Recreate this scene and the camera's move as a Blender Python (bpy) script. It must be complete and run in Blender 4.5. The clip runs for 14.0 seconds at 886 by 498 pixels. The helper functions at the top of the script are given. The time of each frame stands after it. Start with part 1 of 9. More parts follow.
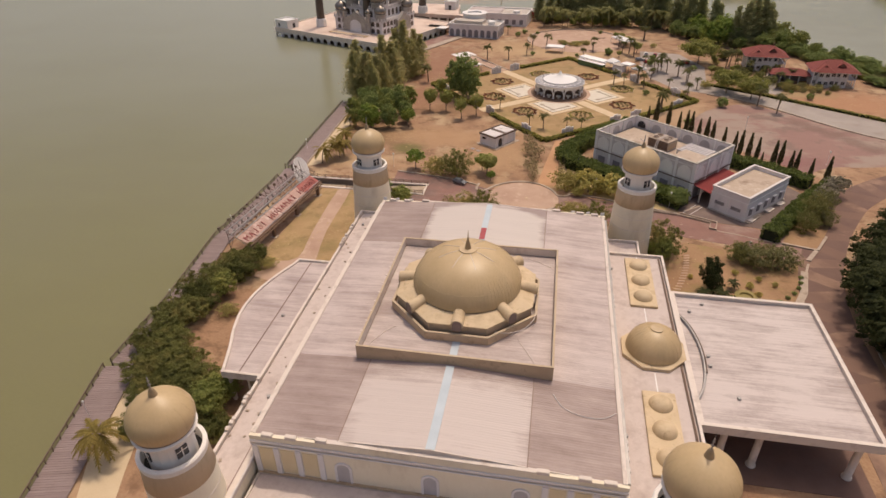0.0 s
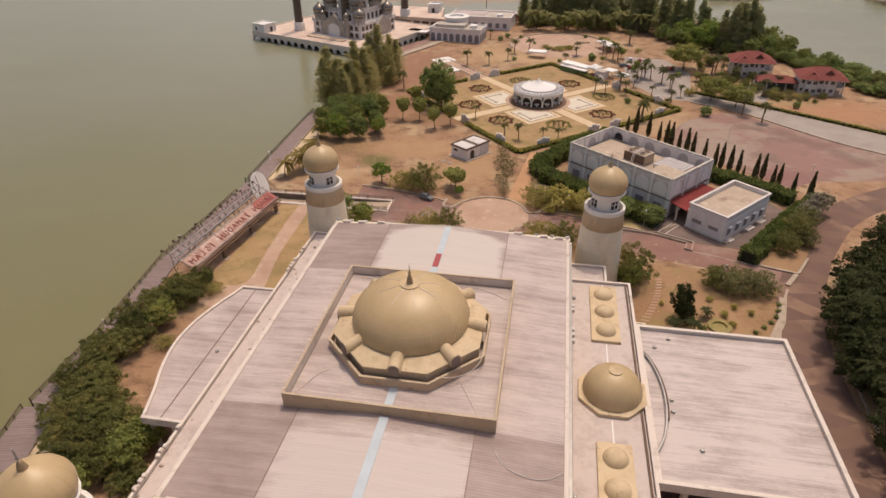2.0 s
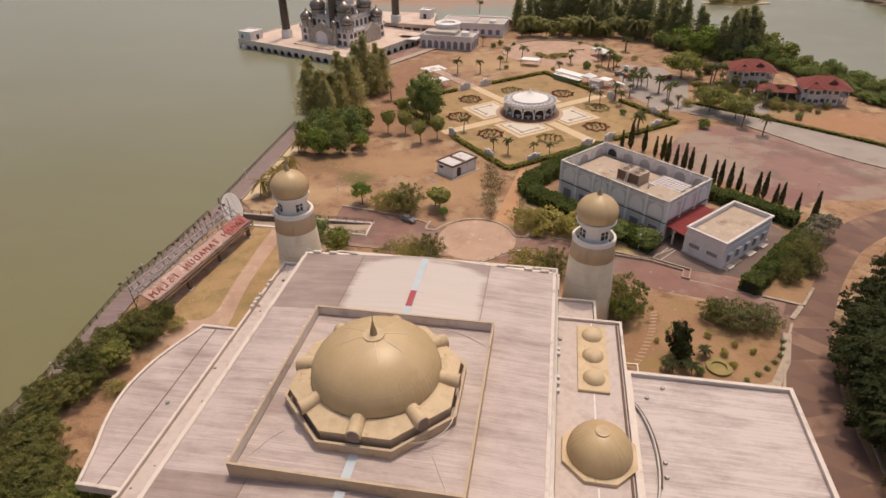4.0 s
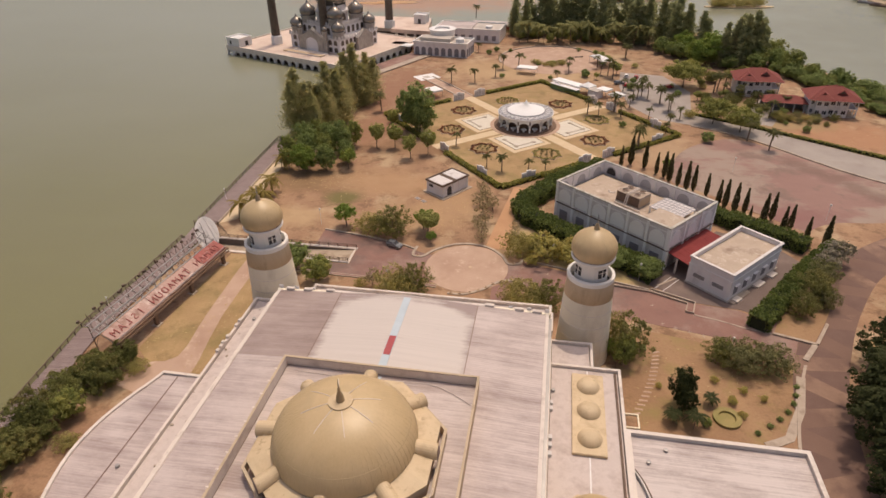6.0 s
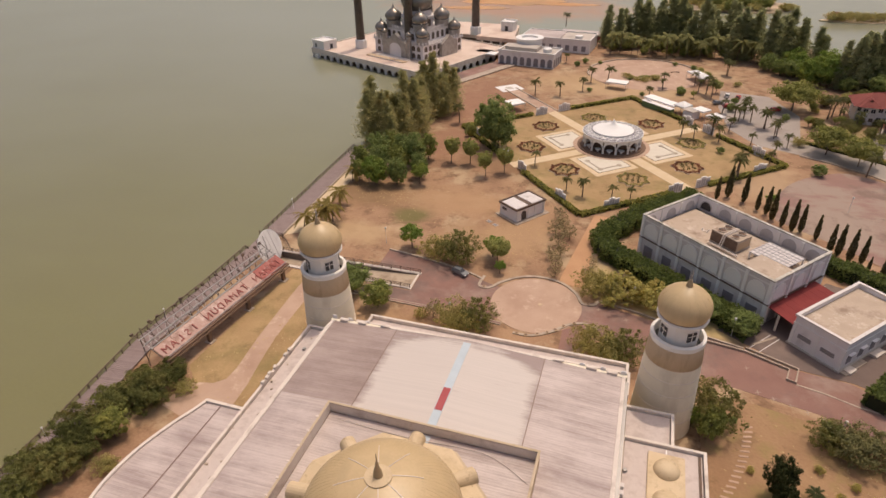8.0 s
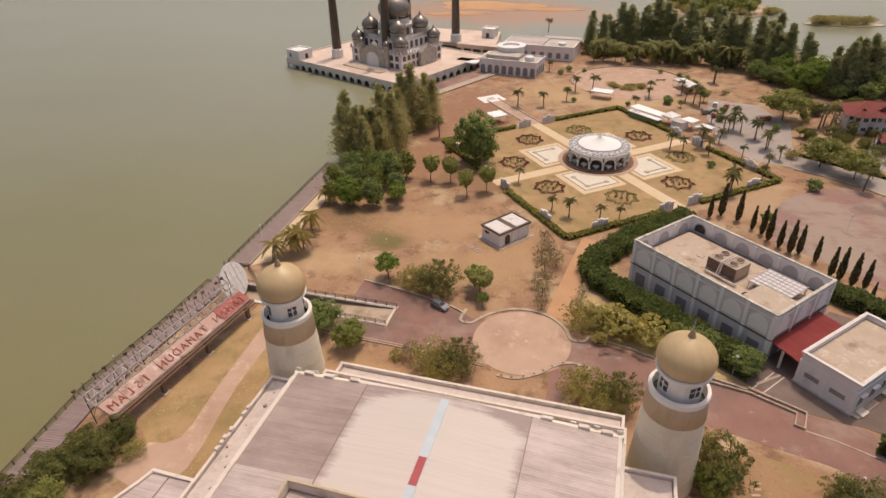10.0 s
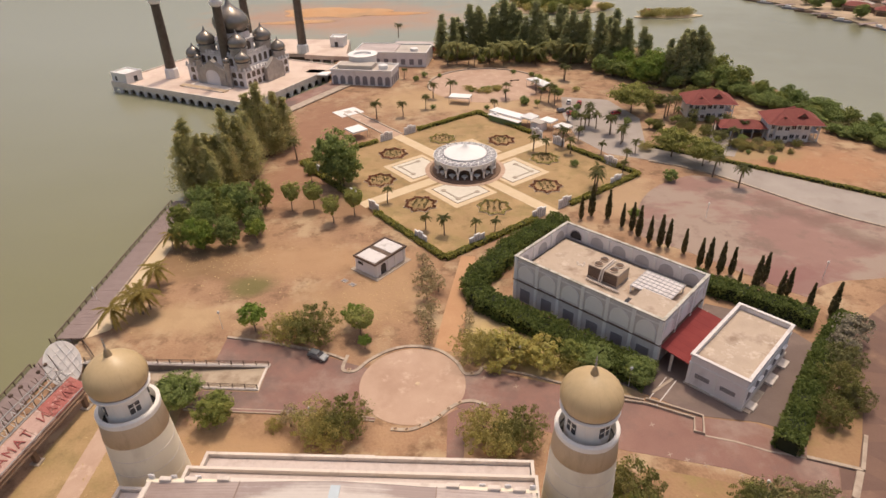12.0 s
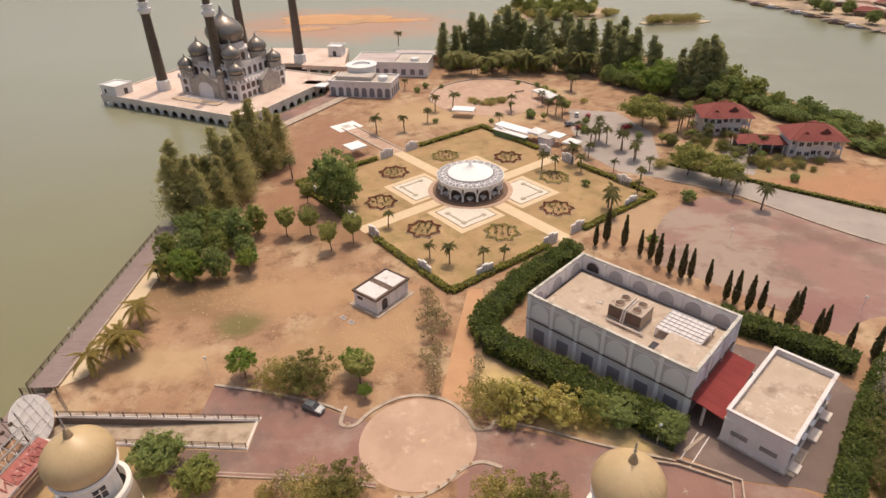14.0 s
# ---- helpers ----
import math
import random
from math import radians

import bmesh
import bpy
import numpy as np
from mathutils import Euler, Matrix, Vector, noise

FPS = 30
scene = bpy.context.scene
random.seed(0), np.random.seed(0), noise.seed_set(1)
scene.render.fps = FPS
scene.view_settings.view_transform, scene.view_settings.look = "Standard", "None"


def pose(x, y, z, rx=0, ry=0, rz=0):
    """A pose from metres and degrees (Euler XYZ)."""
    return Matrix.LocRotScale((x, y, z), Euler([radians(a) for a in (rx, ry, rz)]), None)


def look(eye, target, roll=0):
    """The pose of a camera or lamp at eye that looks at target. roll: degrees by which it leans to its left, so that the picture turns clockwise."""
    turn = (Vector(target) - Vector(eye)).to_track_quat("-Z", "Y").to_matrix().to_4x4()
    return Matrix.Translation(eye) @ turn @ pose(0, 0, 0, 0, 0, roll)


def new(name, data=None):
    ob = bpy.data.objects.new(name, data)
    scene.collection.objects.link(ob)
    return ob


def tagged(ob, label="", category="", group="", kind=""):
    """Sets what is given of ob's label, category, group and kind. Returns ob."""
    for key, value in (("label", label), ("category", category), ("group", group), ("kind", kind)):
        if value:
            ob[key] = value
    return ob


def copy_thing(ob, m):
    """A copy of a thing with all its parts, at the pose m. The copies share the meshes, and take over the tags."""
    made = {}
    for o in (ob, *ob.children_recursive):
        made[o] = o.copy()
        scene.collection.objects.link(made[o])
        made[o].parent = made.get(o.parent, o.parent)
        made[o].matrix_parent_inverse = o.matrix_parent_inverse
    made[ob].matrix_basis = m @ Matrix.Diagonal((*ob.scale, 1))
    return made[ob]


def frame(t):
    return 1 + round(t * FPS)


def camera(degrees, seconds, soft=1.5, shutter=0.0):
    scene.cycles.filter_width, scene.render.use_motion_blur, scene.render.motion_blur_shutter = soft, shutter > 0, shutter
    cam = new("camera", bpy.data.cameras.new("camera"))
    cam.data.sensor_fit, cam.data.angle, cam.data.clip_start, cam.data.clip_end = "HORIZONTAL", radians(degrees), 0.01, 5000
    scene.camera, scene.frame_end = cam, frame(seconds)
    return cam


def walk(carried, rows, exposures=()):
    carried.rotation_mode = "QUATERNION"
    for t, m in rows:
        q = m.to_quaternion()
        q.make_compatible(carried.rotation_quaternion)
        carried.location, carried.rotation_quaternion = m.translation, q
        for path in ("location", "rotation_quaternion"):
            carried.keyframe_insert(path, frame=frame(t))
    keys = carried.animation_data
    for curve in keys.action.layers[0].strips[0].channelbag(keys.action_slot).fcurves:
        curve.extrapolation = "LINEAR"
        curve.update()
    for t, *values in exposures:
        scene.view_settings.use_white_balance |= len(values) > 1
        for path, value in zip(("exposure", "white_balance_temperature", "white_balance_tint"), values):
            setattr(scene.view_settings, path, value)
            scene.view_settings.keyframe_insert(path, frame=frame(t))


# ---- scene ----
cam = camera(72.0, 14.0, soft=1.55)
PATH = [
    (0, (-0.407, 1.315, 78.192), (-0.721, 2.982, 77.132), -0.8),
    (0.5, (1.658, 4.147, 78.177), (1.349, 5.813, 77.115), -0.7),
    (1, (3.566, 6.966, 78.184), (3.257, 8.633, 77.122), -0.7),
    (1.5, (5.226, 9.838, 78.185), (4.919, 11.506, 77.124), -0.8),
    (2, (6.492, 12.658, 78.166), (6.186, 14.326, 77.105), -0.7),
    (2.5, (7.384, 15.491, 78.157), (7.079, 17.16, 77.098), -0.8),
    (3, (8.077, 18.41, 78.193), (7.774, 20.08, 77.135), -0.7),
    (3.2, (8.283, 19.611, 78.21), (7.979, 21.281, 77.154), -0.8),
    (5.5, (9.934, 33.5, 79.077), (9.625, 35.168, 78.018), -1.0),
    (6, (10.003, 36.423, 79.149), (9.694, 38.092, 78.091), -1.0),
    (6.5, (9.807, 39.313, 79.181), (9.501, 40.981, 78.121), -0.9),
    (7, (9.391, 42.227, 79.196), (8.987, 43.877, 78.142), -1.2),
    (7.5, (8.913, 45.148, 79.235), (8.372, 46.762, 78.186), -1.2),
    (9.8, (6.823, 58.845, 79.297), (6.291, 60.466, 78.254), -1.4),
    (10, (6.652, 60.04, 79.283), (6.152, 61.671, 78.24), -1.4),
    (10.5, (6.206, 63.023, 79.19), (5.839, 64.688, 78.145), -1.3),
    (11, (5.701, 66.208, 79.113), (5.48, 67.897, 78.065), -1.3),
    (11.5, (5.252, 69.559, 79.05), (5.15, 71.259, 78.002), -1.3),
    (12, (4.743, 72.591, 79.094), (4.64, 74.293, 78.048), -1.3),
    (12.5, (4.252, 75.455, 79.195), (4.15, 77.158, 78.15), -1.3),
    (13, (3.78, 78.566, 79.279), (3.677, 80.27, 78.236), -1.4),
    (13.5, (3.3, 81.809, 79.357), (3.197, 83.514, 78.317), -1.5),
    (14, (2.825, 84.944, 79.431), (2.723, 86.65, 78.391), -1.5),
]
walk(cam, [(t, look(eye, target, roll)) for t, eye, target, roll in PATH], [(0, -0.42, 7500, 17), (7.5, -0.38, 7500, 17), (11, -0.27, 7500, 16), (14, -0.11, 7500, 15)])

# ---- light ----
SUN_EL, SUN_AZ = 70.5, -16.0          # degrees; azimuth from +y towards -x
world = bpy.data.worlds.new("world")
scene.world = world
world.use_nodes = True
wn = world.node_tree
sky = wn.nodes.new("ShaderNodeTexSky")
sky.sky_type, sky.sun_disc = "NISHITA", False
sky.sun_elevation, sky.sun_rotation = radians(SUN_EL), radians(-SUN_AZ)
sky.air_density, sky.dust_density, sky.ozone_density = 1.0, 5.0, 1.0
wn.links.new(sky.outputs[0], wn.nodes["Background"].inputs[0])
wn.nodes["Background"].inputs[1].default_value = 0.15
sun = new("sun", bpy.data.lights.new("sun", "SUN"))
sun.data.energy, sun.data.angle, sun.data.color = 2.1, radians(0.6), (1.0, 0.93, 0.82)
el, az = radians(SUN_EL), radians(SUN_AZ)
sun.matrix_world = look((math.sin(-az) * math.cos(el) * 200, math.cos(az) * math.cos(el) * 200, math.sin(el) * 200), (0, 0, 0))


# ---- materials ----
def mat(name, a, b, scale=0.5, rough=0.8, metal=0.0, bump=0.15, fine=8.0, stretch=(1, 1, 1), c=None, csize=0.15, cut=(0.5, 0.7), d=None, dsize=0.3, dcut=(0.55, 0.7), island=0.0, random_mix=0.0, spec=0.5, dfree=False):
    """Two colours mixed by broad and fine noise in world space, a third laid on as stains, and a fine relief."""
    m = bpy.data.materials.new(name)
    m.use_nodes = True
    t = m.node_tree
    n, l = t.nodes, t.links
    bs = n["Principled BSDF"]
    geo = n.new("ShaderNodeNewGeometry")
    mp = n.new("ShaderNodeMapping")
    mp.inputs["Scale"].default_value = stretch
    l.new(geo.outputs["Position"], mp.inputs["Vector"])
    n1 = n.new("ShaderNodeTexNoise")
    n1.inputs["Scale"].default_value, n1.inputs["Detail"].default_value = scale, 5
    n2 = n.new("ShaderNodeTexNoise")
    n2.inputs["Scale"].default_value, n2.inputs["Detail"].default_value = fine, 3
    l.new(mp.outputs[0], n1.inputs["Vector"])
    l.new(mp.outputs[0], n2.inputs["Vector"])
    add = n.new("ShaderNodeMath")
    add.operation = "MULTIPLY_ADD"
    l.new(n2.outputs["Fac"], add.inputs[0])
    add.inputs[1].default_value = 0.45
    l.new(n1.outputs["Fac"], add.inputs[2])
    last = add.outputs[0]
    if island:
        ad = n.new("ShaderNodeMath")
        ad.operation = "MULTIPLY_ADD"
        l.new(geo.outputs["Random Per Island"], ad.inputs[0])
        ad.inputs[1].default_value = island
        l.new(last, ad.inputs[2])
        last = ad.outputs[0]
    if random_mix:
        oi = n.new("ShaderNodeObjectInfo")
        ad = n.new("ShaderNodeMath")
        ad.operation = "MULTIPLY_ADD"
        l.new(oi.outputs["Random"], ad.inputs[0])
        ad.inputs[1].default_value = random_mix
        l.new(last, ad.inputs[2])
        last = ad.outputs[0]
    r = n.new("ShaderNodeMapRange")
    r.inputs["From Min"].default_value = 0.45
    r.inputs["From Max"].default_value = 1.0 + island + random_mix
    l.new(last, r.inputs["Value"])
    mix = n.new("ShaderNodeMixRGB")
    mix.inputs[1].default_value, mix.inputs[2].default_value = (*a, 1), (*b, 1)
    l.new(r.outputs[0], mix.inputs[0])
    col = mix.outputs[0]
    if c:
        n3 = n.new("ShaderNodeTexNoise")
        n3.inputs["Scale"].default_value, n3.inputs["Detail"].default_value = csize, 6
        n3.inputs["Roughness"].default_value = 0.62
        l.new(mp.outputs[0], n3.inputs["Vector"])
        r3 = n.new("ShaderNodeMapRange")
        r3.inputs["From Min"].default_value, r3.inputs["From Max"].default_value = cut
        l.new(n3.outputs["Fac"], r3.inputs["Value"])
        mx = n.new("ShaderNodeMixRGB")
        mx.inputs[2].default_value = (*c, 1)
        l.new(col, mx.inputs[1])
        l.new(r3.outputs[0], mx.inputs[0])
        col = mx.outputs[0]
    if d:
        n4 = n.new("ShaderNodeTexNoise")
        n4.inputs["Scale"].default_value, n4.inputs["Detail"].default_value = dsize, 7
        n4.inputs["Roughness"].default_value = 0.68
        mp4 = n.new("ShaderNodeMapping")
        mp4.inputs["Location"].default_value = (37.0, 11.0, 5.0)
        l.new(geo.outputs["Position"] if dfree else mp.outputs[0], mp4.inputs["Vector"])
        l.new(mp4.outputs[0], n4.inputs["Vector"])
        r4 = n.new("ShaderNodeMapRange")
        r4.inputs["From Min"].default_value, r4.inputs["From Max"].default_value = dcut
        l.new(n4.outputs["Fac"], r4.inputs["Value"])
        mx4 = n.new("ShaderNodeMixRGB")
        mx4.inputs[2].default_value = (*d, 1)
        l.new(col, mx4.inputs[1])
        l.new(r4.outputs[0], mx4.inputs[0])
        col = mx4.outputs[0]
    l.new(col, bs.inputs["Base Color"])
    bs.inputs["Roughness"].default_value, bs.inputs["Metallic"].default_value = rough, metal
    bs.inputs["Specular IOR Level"].default_value = spec
    if bump:
        bp = n.new("ShaderNodeBump")
        bp.inputs["Strength"].default_value, bp.inputs["Distance"].default_value = bump, 0.08
        l.new(n2.outputs["Fac"], bp.inputs["Height"])
        l.new(bp.outputs[0], bs.inputs["Normal"])
    return m


def far_haze(m, tint):
    """Haze and sky sheen put into the colour: water pales past the island, with a ragged edge."""
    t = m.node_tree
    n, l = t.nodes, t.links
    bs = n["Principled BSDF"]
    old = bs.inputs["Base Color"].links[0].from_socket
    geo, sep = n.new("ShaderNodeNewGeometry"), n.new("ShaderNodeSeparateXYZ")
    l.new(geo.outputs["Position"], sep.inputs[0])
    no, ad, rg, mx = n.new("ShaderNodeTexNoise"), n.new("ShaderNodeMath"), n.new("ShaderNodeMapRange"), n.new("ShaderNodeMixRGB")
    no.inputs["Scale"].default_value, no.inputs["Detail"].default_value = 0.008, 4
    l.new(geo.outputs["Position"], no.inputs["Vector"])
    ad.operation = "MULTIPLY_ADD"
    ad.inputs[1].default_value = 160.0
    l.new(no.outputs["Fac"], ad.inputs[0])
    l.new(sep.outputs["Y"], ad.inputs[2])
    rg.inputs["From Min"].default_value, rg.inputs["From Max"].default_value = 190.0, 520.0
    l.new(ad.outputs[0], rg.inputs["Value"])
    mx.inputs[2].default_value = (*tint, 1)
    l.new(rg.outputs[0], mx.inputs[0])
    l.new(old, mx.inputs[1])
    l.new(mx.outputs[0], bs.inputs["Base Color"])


def blot(m, x, y, rx, ry, tint, ragged=0.9, size=0.12, edge=0.55, top=1.0):
    """A ragged patch of another soil, silt or plain tone, with a soft edge, laid into a ground or water material."""
    t = m.node_tree
    n, l = t.nodes, t.links
    bs = n["Principled BSDF"]
    old = bs.inputs["Base Color"].links[0].from_socket
    geo, mp, ln = n.new("ShaderNodeNewGeometry"), n.new("ShaderNodeMapping"), n.new("ShaderNodeVectorMath")
    mp.vector_type = "POINT"
    mp.inputs["Location"].default_value, mp.inputs["Scale"].default_value = (-x / rx, -y / ry, 0), (1 / rx, 1 / ry, 0)
    ln.operation = "LENGTH"
    l.new(geo.outputs["Position"], mp.inputs["Vector"])
    l.new(mp.outputs[0], ln.inputs[0])
    no, ad, rg, mx = n.new("ShaderNodeTexNoise"), n.new("ShaderNodeMath"), n.new("ShaderNodeMapRange"), n.new("ShaderNodeMixRGB")
    no.inputs["Scale"].default_value, no.inputs["Detail"].default_value, no.inputs["Roughness"].default_value = size, 6, 0.65
    l.new(geo.outputs["Position"], no.inputs["Vector"])
    ad.operation = "MULTIPLY_ADD"
    ad.inputs[1].default_value = ragged * 2
    l.new(no.outputs["Fac"], ad.inputs[0])
    l.new(ln.outputs["Value"], ad.inputs[2])
    rg.inputs["From Min"].default_value, rg.inputs["From Max"].default_value = 1 + ragged + edge / 2, 1 + ragged - edge / 2
    rg.inputs["To Max"].default_value = top
    l.new(ad.outputs[0], rg.inputs["Value"])
    mx.inputs[2].default_value = (*tint, 1)
    l.new(rg.outputs[0], mx.inputs[0])
    l.new(old, mx.inputs[1])
    l.new(mx.outputs[0], bs.inputs["Base Color"])


M_joint = mat("brown_roof_joint", (0.22, 0.15, 0.125), (0.30, 0.215, 0.18), 0.6, 0.8, bump=0.1)
M_earth = mat("dry_earth", (0.273, 0.152, 0.092), (0.439, 0.272, 0.159), 0.13, 0.95, bump=0.8, fine=2.2, c=(0.453, 0.322, 0.199), csize=0.09, cut=(0.50, 0.62), d=(0.219, 0.125, 0.071), dsize=0.2, dcut=(0.50, 0.63))
M_lawn = mat("dry_lawn", (0.324, 0.205, 0.100), (0.459, 0.309, 0.155), 0.14, 0.95, bump=0.6, fine=2.4, c=(0.270, 0.205, 0.082), csize=0.12, cut=(0.5, 0.72), d=(0.261, 0.182, 0.082), dsize=0.22, dcut=(0.51, 0.68))
M_plot = mat("plot_soil", (0.288, 0.163, 0.090), (0.396, 0.245, 0.133), 0.12, 0.95, bump=0.5, fine=2.0, c=(0.292, 0.215, 0.086), csize=0.16, cut=(0.5, 0.68), d=(0.232, 0.138, 0.069), dsize=0.3, dcut=(0.53, 0.68))
M_grass = mat("green_grass", (0.24, 0.215, 0.075), (0.36, 0.275, 0.115), 0.5, 0.95, bump=0.5, fine=3.0)
M_sand = mat("pale_sand", (0.58, 0.45, 0.29), (0.66, 0.53, 0.36), 0.2, 0.95, bump=0.3, fine=3.0)
M_bank = mat("brown_bank", (0.34, 0.25, 0.17), (0.46, 0.35, 0.25), 0.05, 0.95, bump=0.3, fine=1.0, c=(0.55, 0.42, 0.28), csize=0.04, cut=(0.5, 0.66), d=(0.22, 0.17, 0.11), dsize=0.06, dcut=(0.52, 0.66))
M_redboard = mat("red_sign_board", (0.36, 0.09, 0.075), (0.48, 0.19, 0.16), 0.7, 0.8, bump=0.1, c=(0.24, 0.06, 0.05), csize=0.7, cut=(0.5, 0.62), d=(0.62, 0.42, 0.37), dsize=0.8, dcut=(0.56, 0.66))
M_orange = mat("orange_sand", (0.510, 0.260, 0.112), (0.578, 0.360, 0.200), 0.05, 0.95, bump=0.3, fine=1.0, c=(0.383, 0.250, 0.150), csize=0.02, cut=(0.5, 0.7))
M_water = mat("river_water", (0.178, 0.168, 0.066), (0.205, 0.192, 0.08), 0.012, 0.2, bump=0.1, fine=1.2, stretch=(1, 2.2, 1), spec=0.6, c=(0.19, 0.176, 0.076), csize=0.02, cut=(0.4, 0.7))
# paler tint stands in for haze over the distant river
far_haze(M_water, (0.285, 0.288, 0.205))
# darker tone weakens that haze tint over the right-hand channel
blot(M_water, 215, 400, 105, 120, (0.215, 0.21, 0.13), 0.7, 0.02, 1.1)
blot(M_water, -88, 502, 74, 46, (0.46, 0.235, 0.11), 0.8, 0.03, 0.9)
for gx, gy, grx, gry, tint in ((-46, 184.8, 5.4, 4.2, (0.15, 0.135, 0.045)), (-52, 285, 13, 34, (0.30, 0.155, 0.095)), (-50, 238, 9, 16, (0.31, 0.165, 0.10)), (-62, 194, 16, 8, (0.25, 0.15, 0.075)), (-24, 177, 11, 7, (0.40, 0.25, 0.135)),
                              (-30, 224, 15, 7, (0.27, 0.155, 0.085)), (-15, 185, 7, 12, (0.43, 0.27, 0.15)), (-36, 196, 16, 8, (0.42, 0.255, 0.14)), (-18, 318, 18, 16, (0.45, 0.30, 0.165)), (-36, 138, 16, 5, (0.42, 0.26, 0.14)), (46, 235, 9, 16, (0.44, 0.30, 0.18)), (110, 252, 22, 14, (0.42, 0.22, 0.12)), (-58, 172, 12, 5, (0.46, 0.31, 0.175)),
                              (7, 167, 6, 6, (0.56, 0.43, 0.20)), (14, 164, 8, 4.5, (0.58, 0.45, 0.21)), (22, 160, 8, 4, (0.56, 0.43, 0.20)), (30, 156, 5, 3, (0.50, 0.38, 0.18)), (95, 263, 14, 6, (0.35, 0.245, 0.125)), (83, 278, 9, 9, (0.36, 0.27, 0.13)), (80, 330, 18, 7, (0.24, 0.14, 0.085)), (4, 312, 30, 8, (0.48, 0.33, 0.19)), (20, 345, 26, 10, (0.50, 0.36, 0.22))):
    blot(M_earth, gx, gy, grx, gry, tint, 0.9, 0.16, 0.8, 0.85)
M_paver = mat("red_paver", (0.225, 0.116, 0.094), (0.31, 0.172, 0.138), 0.12, 0.9, bump=0.35, fine=5.0, c=(0.35, 0.245, 0.20), csize=0.10, cut=(0.5, 0.68), d=(0.175, 0.12, 0.105), dsize=0.06, dcut=(0.47, 0.66))
M_court = mat("weathered_court", (0.27, 0.155, 0.13), (0.335, 0.20, 0.165), 0.10, 0.9, bump=0.35, fine=3.0, c=(0.34, 0.255, 0.205), csize=0.05, cut=(0.45, 0.55), stretch=(0.8, 1.4, 1), d=(0.225, 0.15, 0.122), dsize=0.09, dcut=(0.5, 0.62), dfree=True)
blot(M_court, 77.5, 190, 10, 8, (0.25, 0.12, 0.108), 0.9, 0.14, 0.5, 0.75)
for cx_, cy_ in ((86, 227), (90, 222), (94, 217), (98, 211), (102, 205.5)):
    blot(M_court, cx_, cy_, 3.6, 3.6, (0.18, 0.112, 0.09), 0.8, 0.25, 0.9, 0.6)
M_circle = mat("pink_paving", (0.445, 0.297, 0.215), (0.525, 0.365, 0.272), 0.25, 0.9, bump=0.3, fine=6.0, c=(0.42, 0.27, 0.195), csize=0.12, cut=(0.5, 0.7), d=(0.60, 0.44, 0.34), dsize=0.3, dcut=(0.55, 0.7))
M_road = mat("brown_road", (0.165, 0.095, 0.074), (0.225, 0.135, 0.10), 0.10, 0.9, bump=0.35, fine=5.0, c=(0.34, 0.215, 0.15), csize=0.06, cut=(0.52, 0.66))
M_wedge = mat("dark_paver", (0.15, 0.088, 0.07), (0.19, 0.114, 0.09), 0.3, 0.9, bump=0.35, fine=5.0)
M_grey = mat("grey_concrete", (0.46, 0.41, 0.36), (0.56, 0.50, 0.44), 0.12, 0.9, bump=0.3, fine=4.0, c=(0.36, 0.30, 0.26), csize=0.08, cut=(0.55, 0.75))
M_concrete = mat("worn_road_concrete", (0.32, 0.275, 0.245), (0.40, 0.35, 0.31), 0.12, 0.9, bump=0.3, fine=4.0, c=(0.29, 0.235, 0.20), csize=0.08, cut=(0.52, 0.72))
M_kerb = mat("pale_kerb", (0.40, 0.32, 0.25), (0.50, 0.41, 0.33), 0.6, 0.9, bump=0.3, fine=6.0, c=(0.29, 0.225, 0.175), csize=0.5, cut=(0.5, 0.72))
M_recess = mat("grey_recess", (0.42, 0.40, 0.41), (0.52, 0.495, 0.50), 0.6, 0.8, bump=0.08)
M_gardenpath = mat("ochre_path", (0.61, 0.465, 0.29), (0.67, 0.53, 0.36), 0.4, 0.9, bump=0.2, fine=6.0)
M_pool = mat("white_gravel", (0.630, 0.576, 0.477), (0.702, 0.648, 0.558), 0.5, 0.9, bump=0.3, fine=8.0)
M_border = mat("dark_border", (0.16, 0.10, 0.07), (0.24, 0.15, 0.10), 0.6, 0.9, bump=0.3)
M_timber = mat("grey_planks", (0.23, 0.17, 0.16), (0.32, 0.245, 0.23), 0.5, 0.9, bump=0.4, fine=6.0, random_mix=0.5)
M_darkwood = mat("dark_timber", (0.10, 0.065, 0.045), (0.17, 0.11, 0.08), 0.8, 0.8, bump=0.2)
M_cream = mat("cream_paint", (0.80, 0.715, 0.555), (0.86, 0.78, 0.63), 0.25, 0.8, bump=0.1, fine=5.0, c=(0.58, 0.49, 0.36), csize=0.18, cut=(0.56, 0.8), stretch=(1, 1, 0.35))
M_lantern = mat("lantern_paint", (0.79, 0.745, 0.685), (0.85, 0.81, 0.755), 0.35, 0.8, bump=0.08, c=(0.62, 0.56, 0.50), csize=0.4, cut=(0.56, 0.8), stretch=(1, 1, 0.4))
M_band = mat("tan_render", (0.50, 0.39, 0.27), (0.58, 0.465, 0.33), 0.25, 0.85, bump=0.1, fine=5.0, c=(0.33, 0.25, 0.16), csize=0.3, cut=(0.55, 0.8), stretch=(1, 1, 0.3))
M_yellow = mat("yellow_panel", (0.74, 0.61, 0.38), (0.80, 0.67, 0.45), 0.3, 0.85, bump=0.1)
M_trim = mat("off_white_trim", (0.66, 0.58, 0.515), (0.75, 0.67, 0.60), 0.35, 0.8, bump=0.1, fine=5.0, c=(0.44, 0.36, 0.31), csize=0.35, cut=(0.52, 0.76))
